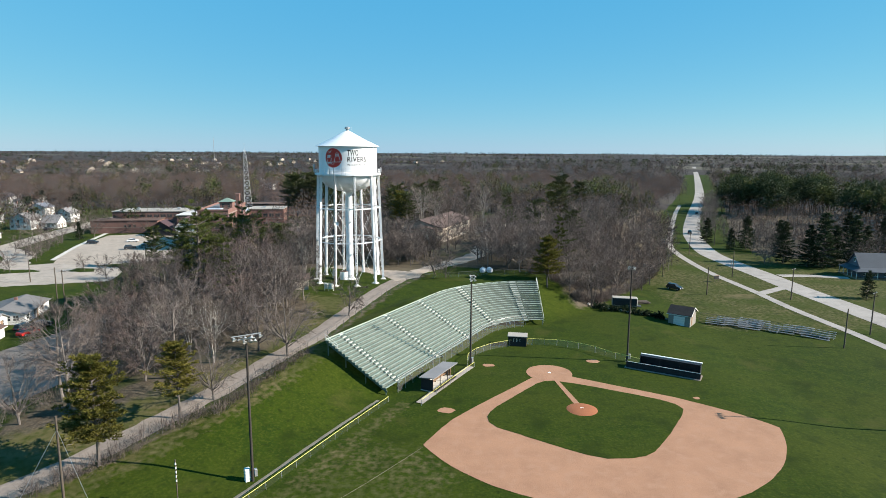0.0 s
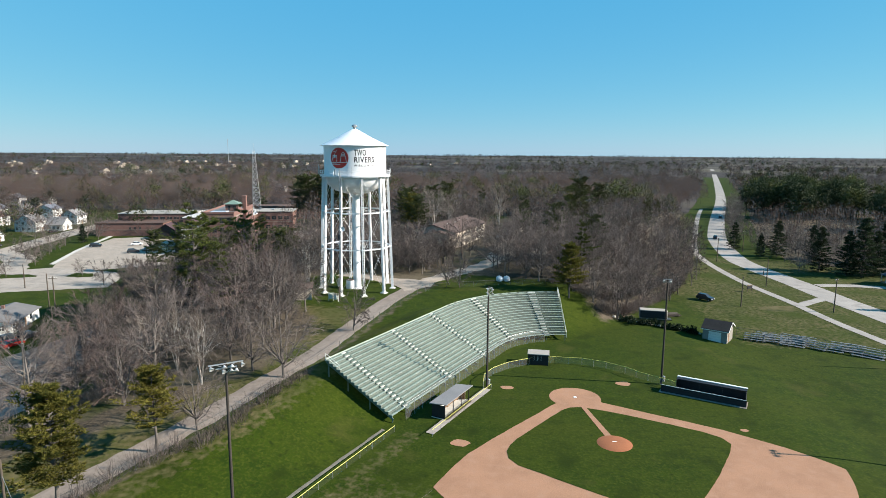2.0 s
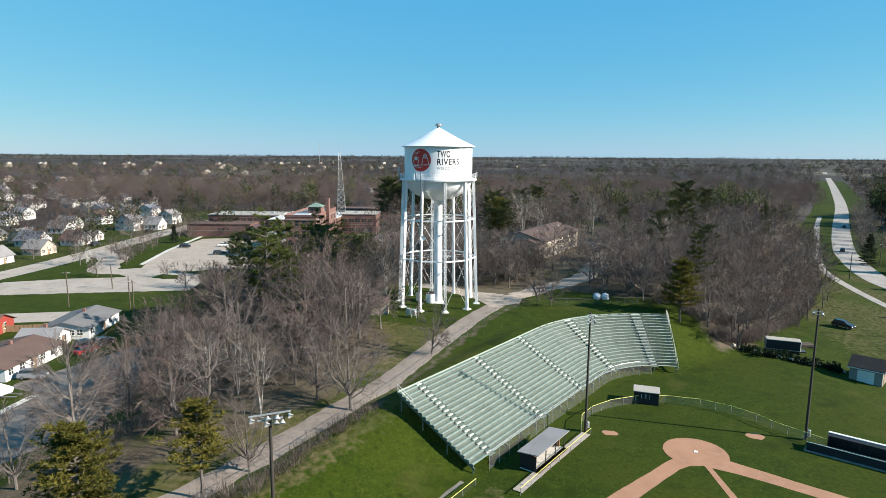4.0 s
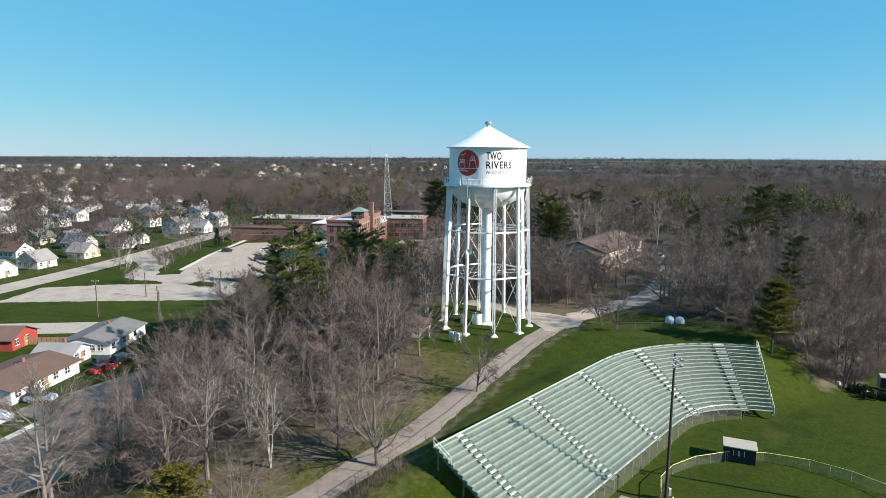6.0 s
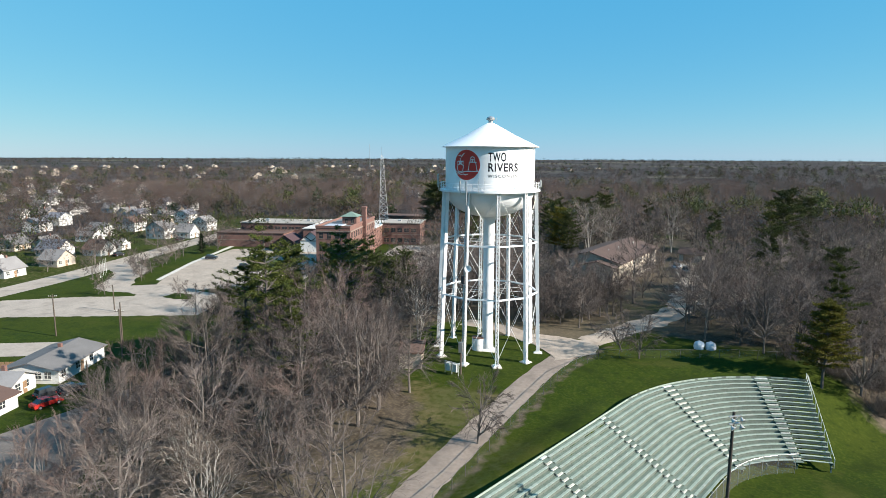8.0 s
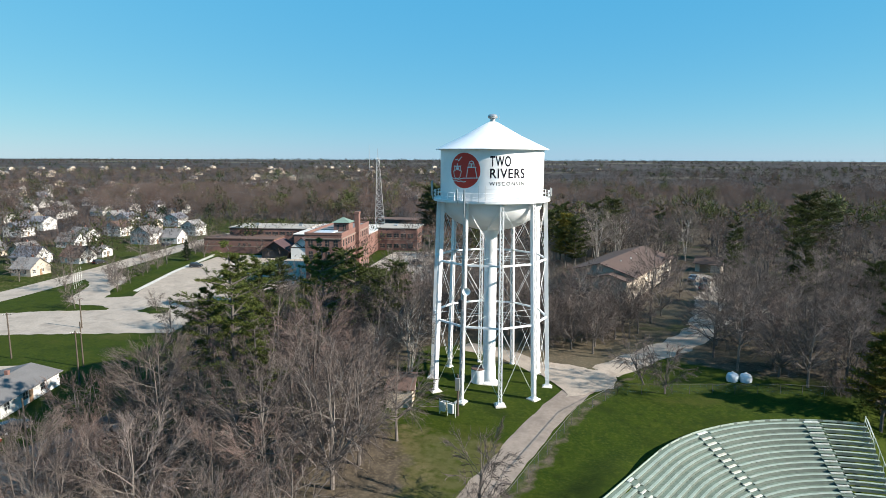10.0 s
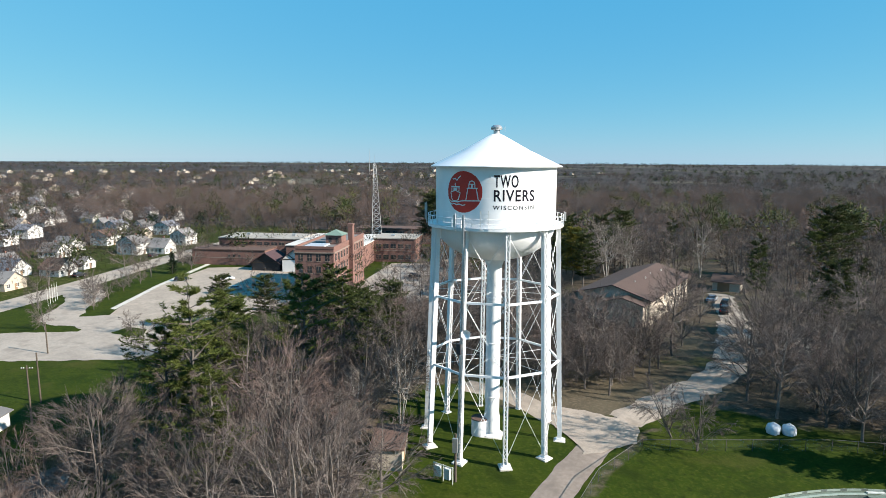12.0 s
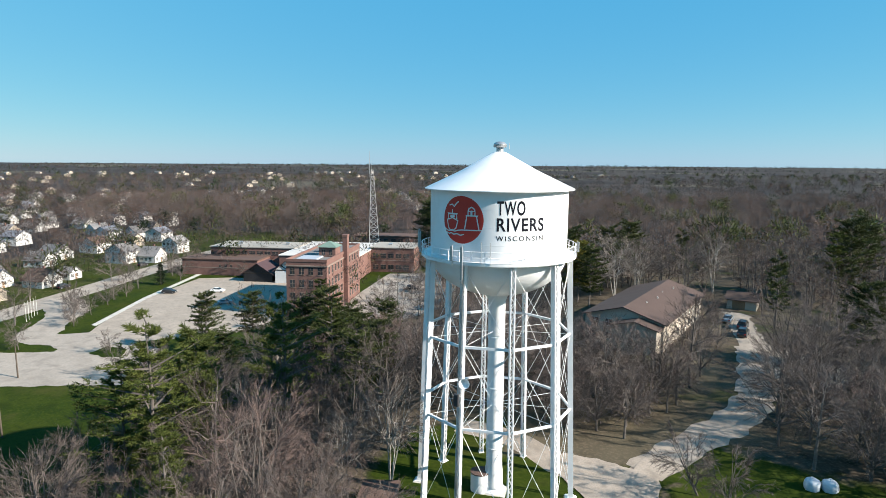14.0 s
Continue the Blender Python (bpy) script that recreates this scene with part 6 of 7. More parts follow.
utility_pole(-41.9, 62.2, 10.2, 0, 0, ((-4, -3), (4.5, -2)))
for x, y, h, a in ((96.5, 164.5, 9, 0.9), (83.9, 122.4, 8.5, 0), (96.0, 132.0, 10, 1.0), (75.3, 169.5, 8, 0), (94.5, 195, 8.5, 0), (97.5, 238, 9, 0.9), (118, 262, 9, 0.9), (102, 212, 2.2, 0.3)):
    utility_pole(x, y, h, a, 35)
for x, y, h in ((-81, 127.5, 9), (-97, 152, 10), (-104, 160, 9), (-122, 160.5, 9.5), (-106, 214, 8), (-126, 182, 7)):
    utility_pole(x, y, h, 0.9 if h > 9 else 0, 20)


def bleacher_unit(x, y, turn, length, tip):
    """A four-row bench stand on frames, set down askew."""
    z = z_at(x, y)
    t = thing("small_bleacher", "small bare aluminium bleacher parked on thin turf", "bleachers", "small bleachers", at=pose(x, y, z - 0.05, tip, 0.4 * tip, turn))
    for r in range(4):
        part("seat_plank", Shape().box(0, r * 0.62, 0.42 + r * 0.3, length, r * 0.62 + 0.26, 0.47 + r * 0.3), M_DULLALU, t)
        if r:
            part("foot_plank", Shape().box(0, r * 0.62 - 0.28, 0.12 + r * 0.3, length, r * 0.62 - 0.02, 0.16 + r * 0.3), M_DULLALU, t)
    for k in range(4):
        e = 0.3 + k * (length - 0.6) / 3
        f = Shape().beam((e, 0, 0.05), (e, 2.2, 0.05), 0.06, 0.06).beam((e, 0.1, 0.1), (e, 2.1, 1.35), 0.05, 0.06).beam((e, 2.1, 0.05), (e, 2.1, 1.35), 0.05, 0.05).beam((e, 1.1, 0.05), (e, 1.1, 0.75), 0.05, 0.05)
        part("frame", f, M_DULLALU, t)
    return t


for k, (x, y, a) in enumerate(((62.2, 139.8, -30), (68.3, 136.3, -26), (74.0, 133.6, -33), (79.2, 130.0, -31), (65.0, 140.8, -36), (71.5, 138.0, -28), (77.5, 134.0, -30), (66.0, 138.2, -12), (72.6, 135.4, -50), (78.6, 132.2, -18), (81.5, 131.0, -40), (69.6, 139.6, -44))):
    bleacher_unit(x, y, a, 4.2 + 0.45 * (k * 5 % 4), (0, 6, 2, 9, 0, 4)[k % 6])

shed = thing("storage_shed", "grey-beige storage shed with a dark gable roof", "shed", at=pose(53.1, 138.9, z_at(56, 139), 0, 0, -35))


def gable(s, w, d, eave, ridge, over=0.35, thick=0.12, along="y"):
    """A gable roof over a w x d plan; the ridge runs along one side."""
    if along == "y":
        c = [(-over, -over, eave - over * (ridge - eave) / (w / 2)), (w / 2, -over, ridge), (w + over, -over, eave - over * (ridge - eave) / (w / 2))]
        back = [(x, d + over, z) for x, _, z in c]
    else:
        c = [(-over, -over, eave - over * (ridge - eave) / (d / 2)), (-over, d / 2, ridge), (-over, d + over, eave - over * (ridge - eave) / (d / 2))]
        back = [(w + over, y, z) for _, y, z in c]
    low = c + back
    high = [(x, y, z + thick) for x, y, z in low]
    f = [(0, 3, 4, 1), (1, 4, 5, 2), (6, 7, 10, 9), (7, 8, 11, 10), (0, 6, 9, 3), (2, 5, 11, 8), (0, 1, 7, 6), (1, 2, 8, 7), (3, 9, 10, 4), (4, 10, 11, 5)]
    if along != "y":
        f = [tuple(reversed(q)) for q in f]
    return s.add(low + high, f)


def gable_walls(w, d, eave, ridge, along="y"):
    s = Shape().box(0, 0, -0.4, w, d, eave)
    if along == "y":
        for y in (0, d):
            s.add([(0, y, eave), (w, y, eave), (w / 2, y, ridge)], [(0, 1, 2) if y == 0 else (2, 1, 0)])
    else:
        for x in (0, w):
            s.add([(x, 0, eave), (x, d, eave), (x, d / 2, ridge)], [(2, 1, 0) if x == 0 else (0, 1, 2)])
    return s


part("body", gable_walls(4.9, 5.6, 2.7, 4.0, "x"), M_SHEDWALL, shed)
part("roof", gable(Shape(), 4.9, 5.6, 2.7, 4.0, 0.35, 0.12, "x"), M_CHARCOAL, shed, "dark grey shingled gable roof")
part("eave_board", Shape().box(-0.35, -0.38, 2.42, 5.25, -0.352, 2.56), M_STEPWHITE, shed, "white eave board")
for y0, y1 in ((-0.35, 2.8), (5.95, 2.8)):
    part("verge_board", Shape().beam((5.27, y0, 2.55), (5.27, y1, 4.02), 0.04, 0.2), M_STEPWHITE, shed, "white gable board")
part("garage_door", Shape().box(1.2, -0.04, 0, 3.7, -0.005, 2.15), M_STEPWHITE, shed, "white overhead door")
for k in (0.54, 1.08, 1.62):
    part("door_groove", Shape().box(1.2, -0.05, k - 0.015, 3.7, -0.041, k + 0.015), M_GREYMETAL, shed)
part("side_door", Shape().box(4.905, 1.2, 0, 4.94, 2.1, 2.05), M_TIMBER, shed)
board = thing("notice_board", "dark notice board on two posts beside the footpath", "sign", at=pose(86.0, 187.6, z_at(86, 187.6), 0, 0, 25))
for x in (-0.9, 0.9):
    part("post", Shape().box(x - 0.06, -0.06, -0.2, x + 0.06, 0.06, 1.9), M_WOODPOLE, board)
part("panel", Shape().box(-0.95, -0.09, 0.9, 0.95, -0.061, 1.85), M_BLACKP, board)
part("coping", Shape().box(-1.1, -0.16, 1.9, 1.1, 0.16, 1.97, None, 0.02), M_TIMBER, board)
pile = thing("lumber_stack", "low stack of weathered dark lumber beside the trailer", "lumber", at=pose(52.0, 157.0, z_at(52, 157), 0, 0, 8))
pr = random.Random(19)
for k in range(16):
    y, z = (k % 6) * 0.42 - 1.1, (k // 6) * 0.22
    part("plank", Shape().box(-2.4 + pr.uniform(-0.5, 0.5), y, z, 2.4 + pr.uniform(-0.6, 0.6), y + 0.32, z + 0.18), M_WOODPOLE, pile).matrix_basis = pose(0, 0, 0, 0, 0, pr.uniform(-4, 4))
trailer = thing("box_trailer", "dark-sided box trailer with a pale roof and white rear door", "trailer", at=pose(43.2, 151.2, z_at(46, 152), 0, 0, -12))
part("body", Shape().box(0, 0, 0.55, 6.2, 2.3, 2.6, None, 0.1), M_ROOFTAN, trailer)
# this side is much darker than the roof and the rear door
part("side_panel", Shape().box(0.1, -0.03, 0.7, 6.1, -0.005, 2.45), M_BLACKP, trailer, "dark side panel")
part("end_door", Shape().box(6.205, 0.1, 0.7, 6.24, 2.2, 2.5), M_CARWHITE, trailer, "white rear door")
part("chassis", Shape().box(0.2, 0.2, 0.35, 7.2, 2.1, 0.55), M_DARKMETAL, trailer)
for x in (2.4, 3.3):
    for y in (0.05, 2.0):
        w = part("wheel", Shape().tube((x, y, 0.34), (x, y + 0.25, 0.34), 0.34, n=16), M_TYRE, trailer)


def brush_row(x0, y0, x1, y1, count, high, name, label, material, seed, slim=True):
    """A low ragged row of shrubs."""
    g = np.random.default_rng(seed)
    vs, n = [], 0
    for k in range(count):
        f = (k + 0.5) / count
        cx, cy = x0 + (x1 - x0) * f + g.normal(0, 0.5), y0 + (y1 - y0) * f + g.normal(0, 0.5)
        cz, h = z_at(cx, cy), high * g.uniform(0.6, 1.1)
        d = g.normal(0, 1, (130, 3))
        d /= np.linalg.norm(d, axis=1, keepdims=True)
        d[:, 2] = np.abs(d[:, 2])
        c = np.array([cx, cy, cz]) + d * np.array([1.3, 1.3, h]) * g.uniform(0.35, 1, (130, 1))
        if slim:
            s = g.normal(0, 0.013, (130, 3))
            e = d * 0.5 + np.array([0, 0, 0.9]) + g.normal(0, 0.4, (130, 3))
        else:
            s = g.normal(0, 0.16, (130, 3))
            e = d * 0.4 + g.normal(0, 0.15, (130, 3))
        vs.append(np.stack([c - s, c + s, c + e], 1).reshape(-1, 3))
    v = np.concatenate(vs)
    return tagged(new(name, soup(name, v, np.arange(len(v)).reshape(-1, 3), [material])), label, "shrubs", kind="stuff")


brush_row(39, 150.4, 54, 141.6, 13, 1.7, "shrub_row", "ragged row of dark evergreen shrubs", M_SPRUCE, 31, False)
rr = random.Random(81)
for k in range(20):
    f = k / 19
    x, y, r = 37.5 + 17 * f + rr.uniform(-0.4, 0.4), 152.2 - 10.6 * f + rr.uniform(-0.4, 0.4), rr.uniform(0.25, 0.55)
    rock = Shape().lathe([(r * 0.9, -0.1), (r, r * 0.3), (r * 0.75, r * 0.75), (r * 0.3, r), (0.01, r * 1.02)], 8)
    rock.v = [(a + 0.25 * r * noise.noise((a * 3, b * 3, k)), b + 0.25 * r * noise.noise((b * 3, a * 3, k)), c) for a, b, c in rock.v]
    o = tagged(part("boulder", rock, M_CONC), "pale grey boulder in a row behind shrubs", "boulder", "boulders")
    o.matrix_basis = pose(x, y, z_at(x, y), 0, 0, rr.uniform(0, 360))
brush_row(-47, 62, -31, 82, 20, 1.9, "hedge_brush", "tangled leafless brush along the lane", M_TWIG, 32)
brush_row(-31, 82, -23, 98, 12, 1.5, "hedge_brush", "tangled leafless brush along the lane", M_TWIG, 33)
brush_row(-60, 80, -50, 95, 10, 3.0, "hedge_brush", "leafless thicket at the wood's edge", M_TWIG, 34)
brush_row(38, 152, 52, 172, 16, 1.6, "wood_edge_brush", "leafless brush and dead boughs at the wood's edge", M_TWIGRED, 35)
brush_row(56, 172, 94, 258, 60, 3.2, "wood_edge_brush", "leafless brush at the wood's edge", M_TWIG, 36)
g = np.random.default_rng(91)
edge = [(33, 151), (43, 157), (55, 173), (69, 196), (83, 226), (96, 262)]
for (ax, ay), (bx, by) in zip(edge, edge[1:]):
    for off in (0, 5, 10):
        brush_row(ax - off, ay + off * 0.6, bx - off, by + off * 0.6, 26, 2.6 - off * 0.05, "undergrowth", "leafless undergrowth below the woodland trees", M_TWIG, int(g.integers(1e6)))
for x, y, turn in ((10.6, 158.9, 20), (12.4, 159.0, -35)):
    t = thing("white_bale", "bulky white wrapped sack resting on turf", "sack", "white sacks", at=pose(x, y, z_at(x, y) - 0.05, 0, 0, turn))
    b = Shape().lathe([(0.62, 0.0), (0.80, 0.12), (0.86, 0.45), (0.83, 0.85), (0.70, 1.12), (0.40, 1.26), (0.12, 1.30), (0.01, 1.28)], 24)
    b.v = [(p * (1 + 0.16 * noise.noise((p * 1.7 + x, q * 1.7, r * 1.7))), q * (1 + 0.16 * noise.noise((q * 1.9, p * 1.9 + y, r * 1.5))), r * (1 + 0.10 * noise.noise((p * 2.2, q * 2.2, turn)))) for p, q, r in b.v]
    part("wrap", b, M_WRAP, t, smooth=True)
    knot = Shape().lathe([(0.10, 1.22), (0.05, 1.34), (0.14, 1.46), (0.01, 1.44)], 10)
    part("tied_neck", knot, M_WRAP, t, smooth=True)


# ---- buildings ----
def window_grid(parent, origin, along, n, gap, z0, rows, step, w, h, out, frame=M_STONE, first=1.0):
    """Windows, each with pane and sill, along one wall. origin: wall start; along: its direction; out: outward."""
    a, o = Vector((*along, 0)).normalized(), Vector((*out, 0)).normalized()
    m = Matrix(((a.x, o.x, 0, origin[0]), (a.y, o.y, 0, origin[1]), (0, 0, 1, 0), (0, 0, 0, 1)))
    pane = Shape().box(-w / 2, -0.05, 0, w / 2, 0.02, h).data("window", M_GLASS)
    fr = Shape()
    fr.box(-w / 2 - 0.09, 0.0, -0.14, w / 2 + 0.09, 0.12, 0.0).box(-w / 2 - 0.05, 0.0, h, w / 2 + 0.05, 0.06, h + 0.1)
    fr.box(-0.03, 0.02, 0, 0.03, 0.05, h).box(-w / 2, 0.02, h * 0.5 - 0.03, w / 2, 0.05, h * 0.5 + 0.03)
    fr = fr.data("window_frame", frame)
    for r in range(rows):
        for k in range(n):
            win = new("window", pane)
            win.parent = parent
            win.matrix_basis = m @ Matrix.Translation((first + k * gap, 0.0, z0 + r * step))
            f = new("window_frame", fr)
            f.parent = win


def school():
    """Brick school: a tall block with a hipped turret and chimney, and low wings."""
    g = -1.2
    ux, uy = 0.992, 0.124
    m = Matrix(((ux, -uy, 0, -85.7 - 11.8 * ux), (uy, ux, 0, 241.9 - 11.8 * uy), (0, 0, 1, g), (0, 0, 0, 1)))
    t = thing("school", "red brick school with a tall block and low wings", "school", at=m)
    W, D, H = 11.8, 35.0, 16.0
    block = part("tall_block", Shape().box(0, 0, -0.5, W, D, H), M_BRICK, t)
    for i, (x0, y0, x1, y1) in enumerate(((-0.12, -0.12, W + 0.12, 0.25), (-0.12, D - 0.25, W + 0.12, D + 0.12), (-0.12, 0.25, 0.25, D - 0.25), (W - 0.25, 0.25, W + 0.12, D - 0.25))):
        part("parapet", Shape().box(x0, y0, H, x1, y1, H + 0.75), M_BRICK, block)
        part("cornice", Shape().box(x0 - 0.15, y0 - 0.15, H - 1.3, x1 + 0.15, y1 + 0.15, H - 0.95), M_STONE, block, "pale stone cornice")
    part("roof_deck", Shape().box(0.25, 0.25, H, W - 0.25, D - 0.25, H + 0.12), M_SHINGLEG, block)
    part("skylight", Shape().box(2.0, 3.0, H + 0.12, 8.0, 9.0, H + 0.5, None, 0.1), M_SIDINGB, block, "blue-grey roof covering")
    window_grid(block, (0, 0), (1, 0), 4, 2.7, 1.6, 4, 3.6, 1.35, 2.0, (0, -1), first=1.8)
    window_grid(block, (W, 0), (0, 1), 11, 3.0, 1.6, 4, 3.6, 1.35, 2.0, (1, 0), first=2.2)
    tur = part("turret", Shape().box(6.6, 9.0, H, 11.6, 14.0, H + 3.0), M_BRICK, t, "small brick turret on the roof")
    part("hip_roof", Shape().add([(6.0, 8.4, H + 3.0), (12.2, 8.4, H + 3.0), (12.2, 14.6, H + 3.0), (6.0, 14.6, H + 3.0), (9.1, 11.5, H + 4.6)], [(0, 1, 4), (1, 2, 4), (2, 3, 4), (3, 0, 4), (3, 2, 1, 0)]), M_COPPER, tur, "green hipped turret roof")
    window_grid(tur, (6.6, 9.0), (1, 0), 2, 2.2, H + 0.7, 1, 3, 0.9, 1.6, (0, -1), first=1.4)
    part("chimney", Shape().box(W - 0.2, 16.2, 0, W + 1.3, 18.2, 21.6, None, 0.05).box(W - 0.3, 16.1, 21.2, W + 1.4, 18.3, 21.9), M_BRICK, t, "tall square brick chimney")
    # low wings
    for name, x0, y0, x1, y1, h, roof, wins in (
        ("wing", -59, 69, -24, 86, 9.2, M_ROOFTAN, (0, 3.0)), ("wing", -24, 54, 6, 92, 8.8, M_ROOFWHITE, (0, 3.4)),
        ("wing", 6, 74, 23.5, 90, 9.6, M_ROOFTAN, (5, 3.1)), ("wing", -64.5, 57, -34, 68.9, 6.0, M_SHINGLE, (0, 3.2)),
        ("wing", -16, 128, 40, 140, 7.4, M_SHINGLE, (14, 3.6))):
        w = part(name, Shape().box(x0, y0, -0.5, x1, y1, h), M_BRICK, t, "low flat-roofed brick wing")
        part("roof_slab", Shape().box(x0 - 0.3, y0 - 0.3, h, x1 + 0.3, y1 + 0.3, h + 0.35, None, 0.05), roof, w)
        part("stone_band", Shape().box(x0 - 0.06, y0 - 0.06, h * 0.47, x1 + 0.06, y0, h * 0.47 + 0.3), M_STONE, w)
        window_grid(w, (x0, y0), (1, 0), wins[0], wins[1], 1.2, 2 if h > 6 else 1, h * 0.47, 2.2, 1.7, (0, -1), first=2.0)
    window_grid(t, (-50, 57), (1, 0), 3, 2.2, 3.2, 1, 3, 0.9, 1.0, (0, -1))
    window_grid(t, (-52, 69), (1, 0), 8, 3.2, 6.6, 1, 3, 2.4, 1.2, (0, -1))
    window_grid(t, (23.5, 74), (0, 1), 4, 3.4, 1.2, 2, 4.4, 2.0, 1.7, (1, 0), first=2.2)
    # entrance halls with steep plum-brown roofs, one with a timbered gable
    for x, y, w, d, e, r, wall in ((-35, 47, 11, 10, 3.2, 6.8, M_BLACKP), (-22.5, 46, 9.5, 8, 4.8, 8.6, M_SIDING)):
        mm = Matrix.Translation((x, y, 0))
        walls = gable_walls(w, d, e, r)
        walls.v = [tuple(mm @ Vector(c)) for c in walls.v]
        hall = part("entrance_hall", walls, wall, t, "low entrance hall with a steep plum-brown roof")
        rf = gable(Shape(), w, d, e, r, 0.9, 0.18)
        rf.v = [tuple(mm @ Vector(c)) for c in rf.v]
        part("gable_roof", rf, M_PLUM, hall)
        f = y - 0.06
        for x0, z0, x1, z1 in ((0.1, e, w - 0.1, e), (w / 2, e, w / 2, r - 0.3), (w * 0.25, e, w * 0.25, (e + r) / 2 - 0.2), (w * 0.75, e, w * 0.75, (e + r) / 2 - 0.2), (w * 0.25, (e + r) / 2 - 0.2, w / 2, e), (w * 0.75, (e + r) / 2 - 0.2, w / 2, e)):
            part("timber", Shape().beam((x + x0, f, z0), (x + x1, f, z1), 0.08, 0.3), M_MAST, hall, "dark gable timber")
    for x, y in ((-30, 76), (-8, 80), (-14, 62), (-50, 76), (12, 80)):
        part("roof_unit", Shape().box(x, y, 9.0, x + 1.6, y + 1.4, 10.6, None, 0.05), M_GREYMETAL, t, "grey rooftop ventilation unit")


school()


def flats():
    t = thing("apartment_house", "two-storey pale apartment house with a shallow brown roof", "apartment house", at=pose(-14.9, 208.6, 8.1, 0, 0, -20))
    part("body", gable_walls(15, 32, 5.4, 7.6), M_SIDINGT, t, "pale grey boarded walls")
    part("front_wing", gable_walls(8, 3.2, 4.8, 5.9), M_SIDINGT, t).matrix_basis = Matrix.Translation((6.6, -3.2, 0))
    part("front_wing_roof", gable(Shape(), 8, 3.2, 4.8, 5.9, 0.5, 0.16), M_DULLROOF, t).matrix_basis = Matrix.Translation((6.6, -3.2, 0))
    part("roof", gable(Shape(), 15, 32, 5.4, 7.6, 0.7, 0.18), M_DULLROOF, t, "brown shingled shallow gable roof")
    window_grid(t, (0, 0), (1, 0), 5, 2.8, 0.9, 2, 2.7, 1.3, 1.3, (0, -1), M_STEPWHITE, 1.9)
    window_grid(t, (15, 10), (0, 1), 7, 3.0, 0.9, 2, 2.7, 1.3, 1.3, (1, 0), M_STEPWHITE, 1.5)
    for x, y in ((9.5, 8), (10, 14), (9.4, 20), (10.2, 26)):
        part("roof_vent", Shape().tube((x, y, 6.5), (x, y, 7.4), 0.12, n=8), M_STEPWHITE, t)
    gar = thing("garage", "low pale garage with a grey roof among trees", "garage", at=pose(17.8, 245, z_at(20, 247), 0, 0, -18))
    part("body", gable_walls(6.5, 6, 2.4, 3.8, "x"), M_SIDINGT, gar)
    part("roof", gable(Shape(), 6.5, 6, 2.4, 3.8, 0.5, 0.14, "x"), M_DULLROOF, gar)
    part("garage_door", Shape().box(1.2, -0.04, 0, 4.0, -0.005, 2.0), M_TIMBER, gar)


flats()


def house(x, y, turn, w, d, eave, ridge, wall, roof, along, label, wins=(3, 2)):
    t = thing("house", label, "house", "houses", at=pose(x, y, z_at(x, y), 0, 0, turn))
    part("body", gable_walls(w, d, eave, ridge, along), wall, t)
    part("roof", gable(Shape(), w, d, eave, ridge, 0.5, 0.14, along), roof, t)
    rows = 2 if eave > 4.5 else 1
    window_grid(t, (0, 0), (1, 0), wins[0], (w - 1.6) / wins[0], 0.95, rows, 2.7, 1.1, 1.2, (0, -1), M_STEPWHITE, 1.4)
    window_grid(t, (w, 0), (0, 1), wins[1], (d - 1.6) / wins[1], 0.95, rows, 2.7, 1.1, 1.2, (1, 0), M_STEPWHITE, 1.4)
    part("door", Shape().box(w + 0.004, d * 0.45, 0, w + 0.05, d * 0.45 + 0.95, 2.05), M_TIMBER, t)
    part("chimney", Shape().box(w * 0.5 - 0.3, d * 0.6, eave, w * 0.5 + 0.3, d * 0.6 + 0.6, ridge + 0.8), M_BRICK, t)
    return t


# bungalows on the near street
house(-105.3, 111.0, 7, 12.1, 15.3, 2.4, 3.7, M_SIDING, M_SHINGLE, "y", "white bungalow with a brown shingled roof", (4, 5))
house(-106.2, 128.2, 12, 7.6, 5.6, 2.4, 3.7, M_SIDING, M_SHINGLEG, "x", "small white bungalow with a grey shingled roof", (3, 2))
house(-107.0, 134.8, 14, 10.2, 14.5, 2.5, 3.8, M_SIDING, M_SHINGLEG, "y", "white bungalow with a grey shingled roof", (5, 3))
house(-131.5, 130.5, 15, 14.0, 8.0, 2.4, 4.2, M_SIDINGR, M_SHINGLE, "x", "red bungalow with a brown roof", (4, 2))
